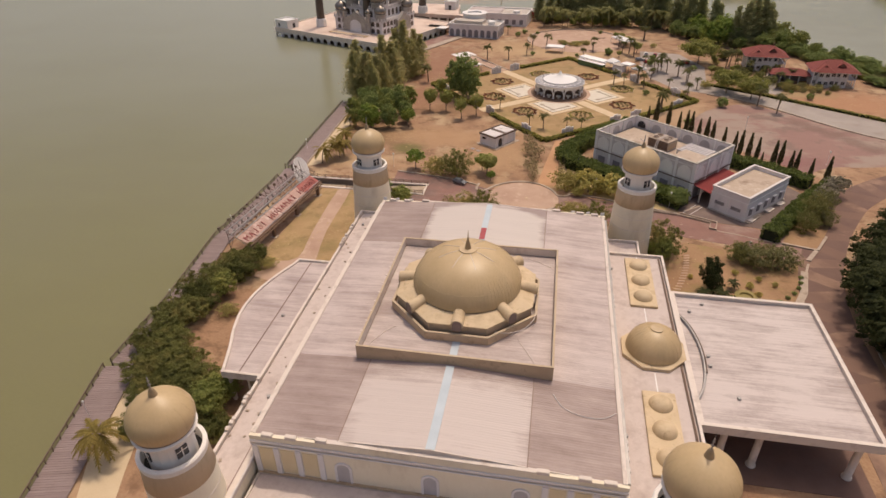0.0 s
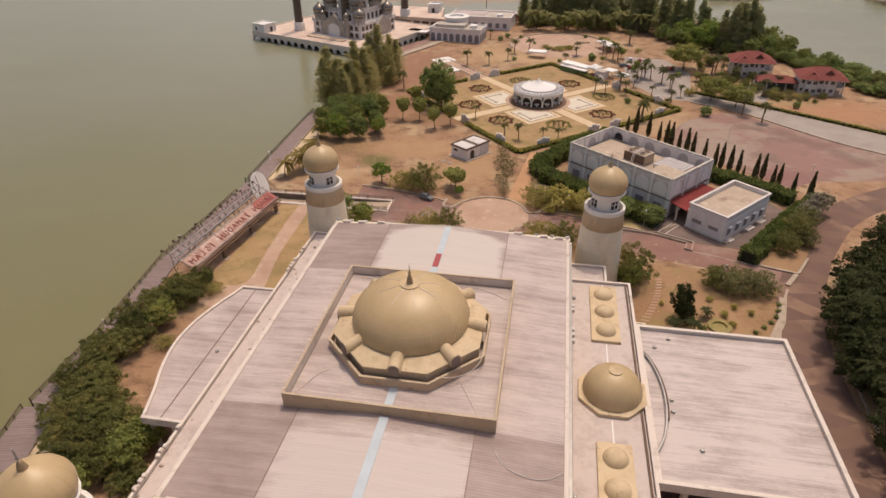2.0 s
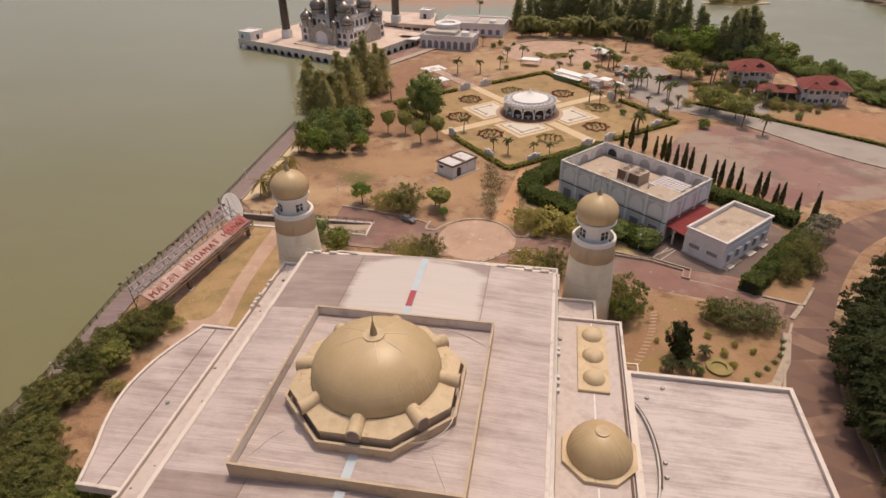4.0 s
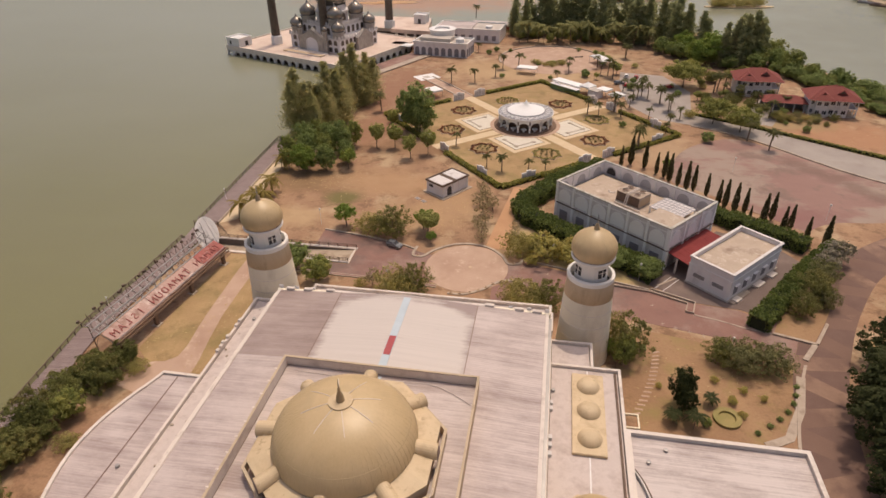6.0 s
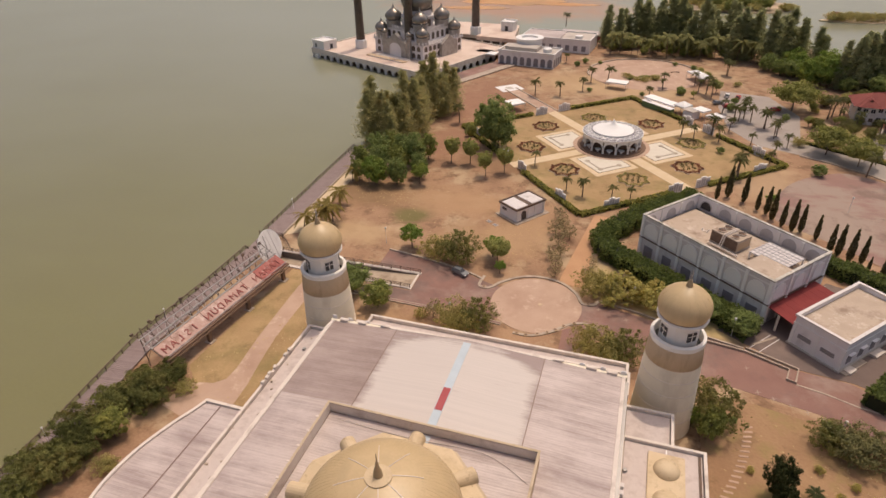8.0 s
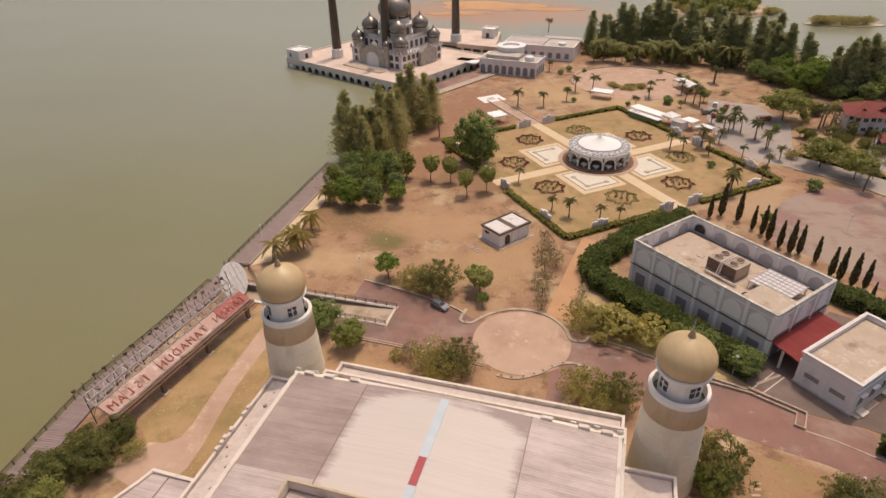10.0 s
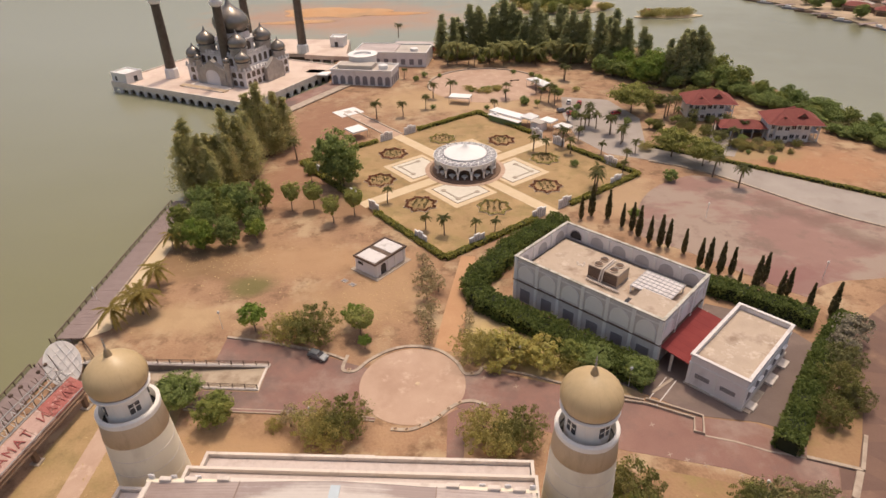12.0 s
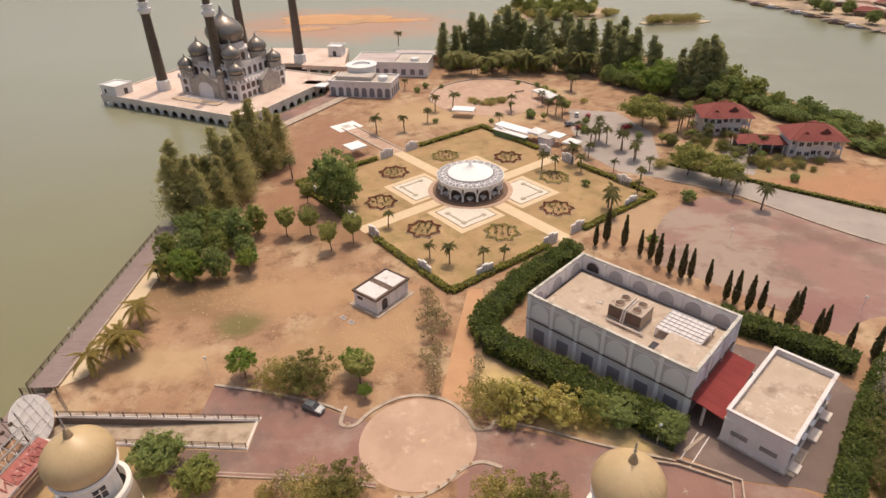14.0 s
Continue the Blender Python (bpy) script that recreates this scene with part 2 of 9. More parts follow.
M_parapet = mat("brown_parapet", (0.51, 0.37, 0.24), (0.59, 0.44, 0.30), 0.3, 0.85, bump=0.1, c=(0.27, 0.19, 0.12), csize=0.4, cut=(0.55, 0.8))
M_white = mat("white_paint", (0.76, 0.74, 0.72), (0.82, 0.80, 0.78), 0.3, 0.75, bump=0.08, c=(0.52, 0.49, 0.47), csize=0.25, cut=(0.58, 0.82), stretch=(1, 1, 0.4))
M_housewall = mat("house_wall", (0.74, 0.715, 0.695), (0.81, 0.785, 0.765), 0.4, 0.8, bump=0.1, c=(0.52, 0.48, 0.46), csize=0.4, cut=(0.52, 0.76), stretch=(1, 1, 0.4))
M_coping = mat("lichened_coping", (0.50, 0.475, 0.42), (0.60, 0.57, 0.51), 0.5, 0.9, bump=0.2, c=(0.30, 0.28, 0.225), csize=0.5, cut=(0.48, 0.66), d=(0.68, 0.64, 0.58), dsize=0.9, dcut=(0.54, 0.64))
M_deck = mat("stained_screed", (0.44, 0.345, 0.265), (0.54, 0.435, 0.345), 0.25, 0.9, bump=0.2, fine=5.0, c=(0.31, 0.225, 0.165), csize=0.25, cut=(0.52, 0.68), d=(0.60, 0.51, 0.42), dsize=0.5, dcut=(0.55, 0.68))
M_trimw = mat("worn_white_trim", (0.64, 0.60, 0.58), (0.73, 0.69, 0.67), 0.5, 0.8, bump=0.1, c=(0.44, 0.39, 0.37), csize=0.5, cut=(0.52, 0.75))
M_office = mat("grey_lilac_wall", (0.63, 0.60, 0.585), (0.71, 0.68, 0.665), 0.3, 0.8, bump=0.08, c=(0.47, 0.43, 0.42), csize=0.3, cut=(0.52, 0.75), stretch=(1, 1, 0.4))
M_lilac = mat("pale_grey_wall", (0.76, 0.725, 0.72), (0.83, 0.795, 0.79), 0.3, 0.8, bump=0.08, c=(0.50, 0.46, 0.45), csize=0.25, cut=(0.55, 0.8), stretch=(1, 1, 0.4))
M_greypanel = mat("grey_panel", (0.21, 0.195, 0.21), (0.28, 0.26, 0.27), 0.5, 0.7, bump=0.08)
M_glass = mat("dark_window", (0.03, 0.03, 0.035), (0.06, 0.055, 0.06), 0.5, 0.2, bump=0.0)
M_gold = mat("matt_gold", (0.50, 0.36, 0.19), (0.59, 0.435, 0.245), 0.25, 0.42, metal=0.0, bump=0.06, fine=3.0, c=(0.47, 0.345, 0.195), csize=0.35, cut=(0.5, 0.75), stretch=(1, 1, 0.3), spec=0.6)
M_seam = mat("seam_gold", (0.45, 0.325, 0.18), (0.53, 0.395, 0.225), 0.5, 0.6, bump=0.0)
M_goldpale = mat("pale_gold_render", (0.57, 0.435, 0.27), (0.66, 0.515, 0.335), 0.3, 0.6, bump=0.08, c=(0.46, 0.33, 0.19), csize=0.4, cut=(0.5, 0.76), d=(0.36, 0.25, 0.14), dsize=0.9, dcut=(0.58, 0.72))
M_bronze = mat("bronze_spike", (0.34, 0.25, 0.15), (0.46, 0.35, 0.22), 0.8, 0.4, metal=0.25, bump=0.0)


def calc(t, op, a, b=0.0):
    """One arithmetic node on sockets or numbers."""
    k = t.nodes.new("ShaderNodeMath")
    k.operation = op
    for i, v in enumerate((a, b)):
        if isinstance(v, (int, float)):
            k.inputs[i].default_value = v
        else:
            t.links.new(v, k.inputs[i])
    return k.outputs[0]


def noise_of(t, vec, scale, detail=5, rough=0.6, stretch=None, shift=(0, 0, 0)):
    k = t.nodes.new("ShaderNodeTexNoise")
    k.inputs["Scale"].default_value, k.inputs["Detail"].default_value, k.inputs["Roughness"].default_value = scale, detail, rough
    mp = t.nodes.new("ShaderNodeMapping")
    mp.inputs["Scale"].default_value, mp.inputs["Location"].default_value = stretch or (1, 1, 1), shift
    t.links.new(vec, mp.inputs["Vector"])
    t.links.new(mp.outputs[0], k.inputs["Vector"])
    return k.outputs["Fac"]


def sheet(name, dirty, clean, bias, washed=None, hard=0.085, rough=0.6):
    """Weathered roof sheet: dirt runs along the ribs, in patches and fine lines.
    washed = (middle x, half width, y from, y to, bow, softness, weight): a cleaner field with a ragged bowed edge."""
    m = bpy.data.materials.new(name)
    m.use_nodes = True
    t = m.node_tree
    bs = t.nodes["Principled BSDF"]
    geo, sep = t.nodes.new("ShaderNodeNewGeometry"), t.nodes.new("ShaderNodeSeparateXYZ")
    pos = geo.outputs["Position"]
    t.links.new(pos, sep.inputs[0])
    runs = noise_of(t, pos, 1.0, 8, 0.74, (0.07, 0.75, 0.3))
    lines = noise_of(t, pos, 1.0, 4, 0.7, (0.05, 6.5, 0.3), (9, 3, 1))
    patch = noise_of(t, pos, 0.13, 7, 0.68, (0.7, 1.2, 1), (31, 7, 2))
    grain = noise_of(t, pos, 2.2, 4, 0.7)
    f = calc(t, "ADD", calc(t, "MULTIPLY", runs, 0.40), calc(t, "MULTIPLY", patch, 0.42))
    f = calc(t, "ADD", f, calc(t, "MULTIPLY", lines, 0.12))
    f = calc(t, "ADD", f, calc(t, "MULTIPLY", grain, 0.06))
    if washed:
        mx, half, y0, y1, bow, soft, weight = washed
        off = calc(t, "SUBTRACT", sep.outputs["X"], mx)
        dx = calc(t, "SUBTRACT", half, calc(t, "ABSOLUTE", off))
        dy = calc(t, "SUBTRACT", calc(t, "SUBTRACT", y1, calc(t, "MULTIPLY", calc(t, "MULTIPLY", off, off), bow)), sep.outputs["Y"])
        dl = calc(t, "SUBTRACT", sep.outputs["Y"], y0)
        g = calc(t, "DIVIDE", calc(t, "MINIMUM", calc(t, "MINIMUM", dx, dy), dl), soft)
        g = calc(t, "MINIMUM", calc(t, "MAXIMUM", g, -1.0), 1.0)
        f = calc(t, "ADD", f, calc(t, "MULTIPLY", g, weight))
    r = t.nodes.new("ShaderNodeMapRange")
    r.inputs["From Min"].default_value, r.inputs["From Max"].default_value = bias - hard, bias + hard
    t.links.new(f, r.inputs["Value"])
    mix = t.nodes.new("ShaderNodeMixRGB")
    mix.inputs[1].default_value, mix.inputs[2].default_value = (*dirty, 1), (*clean, 1)
    t.links.new(r.outputs[0], mix.inputs[0])
    tone = t.nodes.new("ShaderNodeMapRange")
    tone.inputs["From Min"].default_value, tone.inputs["From Max"].default_value = 0.3, 0.7
    tone.inputs["To Min"].default_value, tone.inputs["To Max"].default_value = 0.93, 1.05
    t.links.new(lines, tone.inputs["Value"])
    mul = t.nodes.new("ShaderNodeVectorMath")
    mul.operation = "SCALE"
    t.links.new(mix.outputs[0], mul.inputs[0])
    t.links.new(tone.outputs[0], mul.inputs["Scale"])
    t.links.new(mul.outputs[0], bs.inputs["Base Color"])
    bs.inputs["Roughness"].default_value = rough
    bp = t.nodes.new("ShaderNodeBump")
    bp.inputs["Strength"].default_value, bp.inputs["Distance"].default_value = 0.12, 0.05
    t.links.new(grain, bp.inputs["Height"])
    t.links.new(bp.outputs[0], bs.inputs["Normal"])
    return m


M_sheet_dark = sheet("stained_sheet", (0.285, 0.210, 0.188), (0.418, 0.329, 0.299), 0.50)
M_sheet_light = sheet("pale_sheet", (0.342, 0.266, 0.246), (0.570, 0.484, 0.453), 0.475)
M_sheet_court = sheet("court_sheet", (0.351, 0.276, 0.252), (0.580, 0.496, 0.461), 0.49)
M_sheet_front = sheet("bleached_sheet", (0.351, 0.269, 0.246), (0.570, 0.496, 0.461), 0.475, (-12.2, 12.3, 40.0, 66.3, 0.0, 2.6, 0.09))
M_sheet_white = sheet("white_membrane", (0.332, 0.255, 0.235), (0.580, 0.520, 0.479), 0.485, (-12.2, 12.0, 80.0, 121.2, 0.028, 1.5, 0.13), 0.08)
M_sheet_porch = sheet("porch_sheet", (0.366, 0.298, 0.277), (0.584, 0.510, 0.479), 0.475, None, 0.06)
M_blue = mat("faded_blue", (0.44, 0.52, 0.57), (0.52, 0.60, 0.65), 0.5, 0.6, bump=0.05)
M_red = mat("red_paint", (0.36, 0.05, 0.06), (0.43, 0.08, 0.08), 0.5, 0.6, bump=0.05)
M_redroof = mat("red_sheet_roof", (0.20, 0.032, 0.032), (0.265, 0.048, 0.044), 0.3, 0.7, bump=0.1, c=(0.36, 0.16, 0.13), csize=0.4, cut=(0.66, 0.78), spec=0.2)
M_tile = mat("red_roof_tile", (0.20, 0.052, 0.046), (0.285, 0.085, 0.07), 0.5, 0.75, bump=0.3, fine=4.0, c=(0.20, 0.058, 0.048), csize=0.5, cut=(0.5, 0.8), spec=0.2)
M_beige = mat("beige_screed", (0.52, 0.42, 0.335), (0.61, 0.505, 0.415), 0.3, 0.9, bump=0.2, fine=5.0, c=(0.40, 0.30, 0.225), csize=0.4, cut=(0.53, 0.70), d=(0.66, 0.575, 0.49), dsize=0.7, dcut=(0.57, 0.70))
M_shaft = mat("dark_brown_cladding", (0.085, 0.062, 0.048), (0.16, 0.125, 0.10), 0.8, 0.3, metal=0.2, bump=0.05, fine=2.0)
M_steel = mat("steel_glass_lattice", (0.30, 0.265, 0.235), (0.50, 0.455, 0.415), 0.5, 0.35, metal=0.1, bump=0.02, fine=2.0)
M_silver = mat("bronze_silver_dome", (0.20, 0.175, 0.15), (0.33, 0.295, 0.26), 0.5, 0.25, metal=0.6, bump=0.02)
M_marble = mat("pink_terrace", (0.64, 0.50, 0.41), (0.72, 0.58, 0.49), 0.15, 0.7, bump=0.1, c=(0.56, 0.40, 0.32), csize=0.1, cut=(0.5, 0.7))
M_metal = mat("grey_metal", (0.34, 0.32, 0.31), (0.44, 0.42, 0.40), 0.8, 0.5, metal=0.5, bump=0.0)
M_black = mat("black_rubber", (0.02, 0.02, 0.02), (0.035, 0.035, 0.035), 0.8, 0.7, bump=0.0)
M_carpaint = mat("silver_car_paint", (0.20, 0.215, 0.23), (0.25, 0.265, 0.28), 0.8, 0.3, metal=0.4, bump=0.0)
M_carwhite = mat("white_car_paint", (0.74, 0.74, 0.73), (0.79, 0.79, 0.78), 0.8, 0.3, bump=0.0)
M_carred = mat("red_car_paint", (0.40, 0.03, 0.03), (0.46, 0.05, 0.04), 0.8, 0.3, bump=0.0)
M_bark = mat("bark", (0.16, 0.11, 0.08), (0.25, 0.18, 0.13), 1.5, 0.9, bump=0.5, fine=6.0)
M_pink = mat("faded_pink_board", (0.46, 0.285, 0.235), (0.58, 0.40, 0.34), 0.5, 0.8, bump=0.1, c=(0.33, 0.19, 0.15), csize=0.5, cut=(0.5, 0.66), d=(0.66, 0.52, 0.46), dsize=0.35, dcut=(0.53, 0.66))
M_fadedred = mat("faded_red_letter", (0.24, 0.045, 0.04), (0.36, 0.10, 0.085), 0.8, 0.7, bump=0.05, c=(0.40, 0.20, 0.165), csize=0.6, cut=(0.54, 0.68))
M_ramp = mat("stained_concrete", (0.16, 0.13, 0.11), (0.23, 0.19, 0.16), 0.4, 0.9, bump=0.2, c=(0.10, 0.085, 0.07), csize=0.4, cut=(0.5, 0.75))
M_green = mat("green_panel", (0.13, 0.20, 0.09), (0.18, 0.26, 0.12), 0.5, 0.8, bump=0.05)


def leafmat(name, a, b, c):
    """Leaves let part of the light through."""
    m = mat(name, a, b, 0.5, 0.75, bump=0.0, fine=3.0, island=0.9, c=c, csize=0.22, cut=(0.5, 0.75), spec=0.25)
    t = m.node_tree
    bs, out = t.nodes["Principled BSDF"], t.nodes["Material Output"]
    tr, mx = t.nodes.new("ShaderNodeBsdfTranslucent"), t.nodes.new("ShaderNodeMixShader")
    t.links.new(bs.inputs["Base Color"].links[0].from_socket, tr.inputs["Color"])
    mx.inputs[0].default_value = 0.5
    t.links.new(bs.outputs[0], mx.inputs[1])
    t.links.new(tr.outputs[0], mx.inputs[2])
    t.links.new(mx.outputs[0], out.inputs["Surface"])
    return m


L_green = leafmat("green_leaves", (0.18, 0.215, 0.06), (0.42, 0.445, 0.14), (0.46, 0.43, 0.13))
L_dark = leafmat("dark_leaves", (0.160, 0.214, 0.078), (0.402, 0.469, 0.160), (0.339, 0.373, 0.123))
L_olive = leafmat("olive_leaves", (0.33, 0.30, 0.115), (0.60, 0.54, 0.22), (0.62, 0.48, 0.20))
L_bright = leafmat("bright_leaves", (0.162, 0.259, 0.049), (0.324, 0.406, 0.097), (0.356, 0.356, 0.082))
L_yellow = leafmat("yellow_leaves", (0.42, 0.37, 0.11), (0.66, 0.60, 0.22), (0.62, 0.48, 0.18))
L_layer = leafmat("layered_leaves", (0.138, 0.147, 0.045), (0.308, 0.308, 0.103), (0.374, 0.296, 0.106))
L_needle = leafmat("grey_green_needles", (0.36, 0.345, 0.165), (0.66, 0.62, 0.30), (0.68, 0.54, 0.27))
L_deep = leafmat("deep_needles", (0.264, 0.288, 0.158), (0.576, 0.576, 0.295), (0.472, 0.456, 0.239))
L_cypress = leafmat("cypress_leaves", (0.112, 0.103, 0.051), (0.232, 0.203, 0.092), (0.21, 0.158, 0.077))
L_palm = leafmat("palm_leaves", (0.068, 0.076, 0.026), (0.164, 0.164, 0.056), (0.216, 0.176, 0.060))
L_coco = leafmat("coconut_leaves", (0.202, 0.158, 0.043), (0.396, 0.302, 0.090), (0.302, 0.245, 0.072))
L_redbed = leafmat("red_bed_leaves", (0.25, 0.095, 0.06), (0.40, 0.19, 0.125), (0.23, 0.15, 0.075))
L_pale = leafmat("pale_blossom_leaves", (0.300, 0.264, 0.180), (0.480, 0.432, 0.336), (0.240, 0.216, 0.108))
L_olivehedge = leafmat("clipped_hedge_leaves", (0.25, 0.245, 0.06), (0.50, 0.46, 0.14), (0.38, 0.37, 0.10))
L_lawn = leafmat("light_olive_leaves", (0.275, 0.298, 0.094), (0.506, 0.515, 0.182), (0.484, 0.445, 0.154))
L_hedge = leafmat("hedge_leaves", (0.082, 0.119, 0.035), (0.226, 0.272, 0.077), (0.206, 0.239, 0.064))


# ---- mesh helpers ----
def obj_from(name, bm, material, smooth=False):
    me = bpy.data.meshes.new(name)
    bm.normal_update()
    bm.to_mesh(me)
    bm.free()
    me.materials.append(material)
    if smooth:
        for p in me.polygons:
            p.use_smooth = True
    return new(name, me)


def part(name, bm, material, parent=None, label="", smooth=False, at=None):
    ob = obj_from(name, bm, material, smooth)
    if parent:
        ob.parent = parent
    if at:
        ob.matrix_basis = at
    return tagged(ob, label)


def struct(name, bm, material, label, smooth=False):
    return tagged(obj_from(name, bm, material, smooth), label, kind="structure")


def thing(name, label, category, at=None, group="", kind=""):
    ob = new(name)
    ob.empty_display_size = 0.5
    if at:
        ob.matrix_basis = at
    return tagged(ob, label, category, group, kind)


def again(ob, parent, at):
    """Another object on the same mesh."""
    o = new(ob.name.split(".")[0], ob.data)
    o.parent, o.matrix_basis = parent, at
    for key in ("label",):
        if key in ob:
            o[key] = ob[key]
    return o


def bx(bm, x0, y0, z0, x1, y1, z1, m=None):
    vs = [bm.verts.new((x, y, z)) for x, y, z in ((x0, y0, z0), (x1, y0, z0), (x1, y1, z0), (x0, y1, z0), (x0, y0, z1), (x1, y0, z1), (x1, y1, z1), (x0, y1, z1))]
    if m:
        for v in vs:
            v.co = m @ v.co
    for f in ((3, 2, 1, 0), (4, 5, 6, 7), (0, 1, 5, 4), (1, 2, 6, 5), (2, 3, 7, 6), (3, 0, 4, 7)):
        bm.faces.new([vs[i] for i in f])
    return bm


def B(*a, bevel=0.0):
    bm = bx(bmesh.new(), *a)
    if bevel:
        bmesh.ops.bevel(bm, geom=list(bm.edges), offset=bevel, segments=2, affect="EDGES")
    return bm


def prism(pts, z0, z1, bm=None):
    bm = bm or bmesh.new()
    area = sum(p[0] * q[1] - q[0] * p[1] for p, q in zip(pts, pts[1:] + pts[:1]))
    if area < 0:
        pts = pts[::-1]
    lo = [bm.verts.new((p[0], p[1], z0)) for p in pts]
    hi = [bm.verts.new((p[0], p[1], z1)) for p in pts]
    bm.faces.new(lo[::-1])
    bm.faces.new(hi)
    k = len(pts)
    for i in range(k):
        bm.faces.new((lo[i], lo[(i + 1) % k], hi[(i + 1) % k], hi[i]))
    return bm


def lathe(profile, seg=32, bm=None, turn=0.0, cx=0.0, cy=0.0):
    bm = bm or bmesh.new()
    rings = []
    for r, z in profile:
        if r < 1e-4:
            rings.append([bm.verts.new((cx, cy, z))])
        else:
            rings.append([bm.verts.new((cx + r * math.cos(turn + 2 * math.pi * i / seg), cy + r * math.sin(turn + 2 * math.pi * i / seg), z)) for i in range(seg)])
    for a, b in zip(rings, rings[1:]):
        for i in range(seg):
            j = (i + 1) % seg
            if len(a) == 1 and len(b) == 1:
                continue
            if len(a) == 1:
                bm.faces.new((a[0], b[j], b[i]))
            elif len(b) == 1:
                bm.faces.new((a[i], a[j], b[0]))
            else:
                bm.faces.new((a[i], a[j], b[j], b[i]))
    return bm


def bent(pts, r, seg=6):
    """One continuous pipe along a flat line of points."""
    bm = bmesh.new()
    rings = []
    for i, p in enumerate(pts):
        p = Vector(p)
        d = (Vector(pts[min(i + 1, len(pts) - 1)]) - Vector(pts[max(i - 1, 0)])).normalized()
        s = d.cross(Vector((0, 0, 1))).normalized()
        rings.append([bm.verts.new(p + (s * math.cos(t) + Vector((0, 0, 1)) * math.sin(t)) * r) for t in [2 * math.pi * k / seg for k in range(seg)]])
    for a, b in zip(rings, rings[1:]):
        for k in range(seg):
            bm.faces.new((a[k], a[(k + 1) % seg], b[(k + 1) % seg], b[k]))
    bm.faces.new(rings[0][::-1])
    bm.faces.new(rings[-1])
    bmesh.ops.recalc_face_normals(bm, faces=bm.faces)
    return bm


def tube(p, q, r, seg=6, bm=None, r2=None):
    bm = bm or bmesh.new()
    p, q = Vector(p), Vector(q)
    d = (q - p).normalized()
    s = d.orthogonal().normalized()
    w = d.cross(s)
    r2 = r if r2 is None else r2
    a = [bm.verts.new(p + (s * math.cos(t) + w * math.sin(t)) * r) for t in [2 * math.pi * i / seg for i in range(seg)]]
    b = [bm.verts.new(q + (s * math.cos(t) + w * math.sin(t)) * r2) for t in [2 * math.pi * i / seg for i in range(seg)]]
    for i in range(seg):
        bm.faces.new((a[i], a[(i + 1) % seg], b[(i + 1) % seg], b[i]))
    bm.faces.new(a[::-1])
    bm.faces.new(b)
    return bm


def ribbon(path, width, z0, z1, bm=None):
    """A strip of ground along a line, with thickness."""
    left, right = [], []
    for i, p in enumerate(path):
        a, b = Vector(path[max(i - 1, 0)]), Vector(path[min(i + 1, len(path) - 1)])
        d = (b - a).normalized()
        s = Vector((-d.y, d.x)) * width / 2
        left.append(tuple(Vector(p) + s))
        right.append(tuple(Vector(p) - s))
    return prism(left + right[::-1], z0, z1, bm)


def curve_pts(pts, n=6):
    """A smooth line through points."""
    out = []
    for i in range(len(pts) - 1):
        p0, p1, p2, p3 = [Vector(pts[min(max(k, 0), len(pts) - 1)]) for k in (i - 1, i, i + 1, i + 2)]
        for j in range(n):
            t = j / n
            out.append(tuple(0.5 * ((2 * p1) + (p2 - p0) * t + (2 * p0 - 5 * p1 + 4 * p2 - p3) * t * t + (3 * p1 - p0 - 3 * p2 + p3) * t ** 3)))
    out.append(tuple(pts[-1]))
    return out


def disc_pts(cx, cy, r, n=48, a0=0.0, a1=360.0):
    return [(cx + r * math.cos(radians(a0 + (a1 - a0) * i / n)), cy + r * math.sin(radians(a0 + (a1 - a0) * i / n))) for i in range(n if a1 - a0 >= 360 else n + 1)]


def leaf_mesh(name, centres, size, material, rng, flat=0.0, long=1.0, out=None, wide=0.62):
    """Many small leaf clumps, each a bent quad turned its own way."""
    k = len(centres)
    c = np.asarray(centres, float)
    a = rng.normal(size=(k, 3))
    a[:, 2] *= 1 - flat
    a /= np.linalg.norm(a, axis=1)[:, None] + 1e-9
    b = np.cross(a, rng.normal(size=(k, 3)))
    b /= np.linalg.norm(b, axis=1)[:, None] + 1e-9
    if out is not None:
        nrm = np.asarray(out, float) + rng.normal(size=(k, 3)) * 0.55 + np.array([0, 0, 0.35])
        a = np.cross(nrm, rng.normal(size=(k, 3)))
        a /= np.linalg.norm(a, axis=1)[:, None] + 1e-9
        b = np.cross(nrm, a)
        b /= np.linalg.norm(b, axis=1)[:, None] + 1e-9
    s = size * (0.6 + 0.8 * rng.random((k, 1)))
    a, b = a * s * long, b * s * wide
    v = np.stack([c - a, c + b, c + a, c - b], 1).reshape(-1, 3)
    f = np.arange(4 * k).reshape(k, 4)
    me = bpy.data.meshes.new(name)
    me.from_pydata(v.tolist(), [], f.tolist())
    me.materials.append(material)
    return me


# ---- ground and water ----
SHORE = curve_pts([(-40, -260), (-50, -60), (-62, 10), (-67, 44), (-74, 76), (-75, 100), (-77, 126), (-75, 150), (-75, 165), (-77, 195), (-80, 228), (-79, 252), (-74, 275), (-70, 300), (-64, 318), (-62, 345), (-66, 372), (-58, 398), (-30, 412), (0, 418), (40, 420), (85, 408), (112, 372), (128, 335), (140, 305), (152, 275), (185, 240), (240, 190), (320, 120), (420, -260)], 5)
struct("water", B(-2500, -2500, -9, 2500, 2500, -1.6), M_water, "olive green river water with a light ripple")
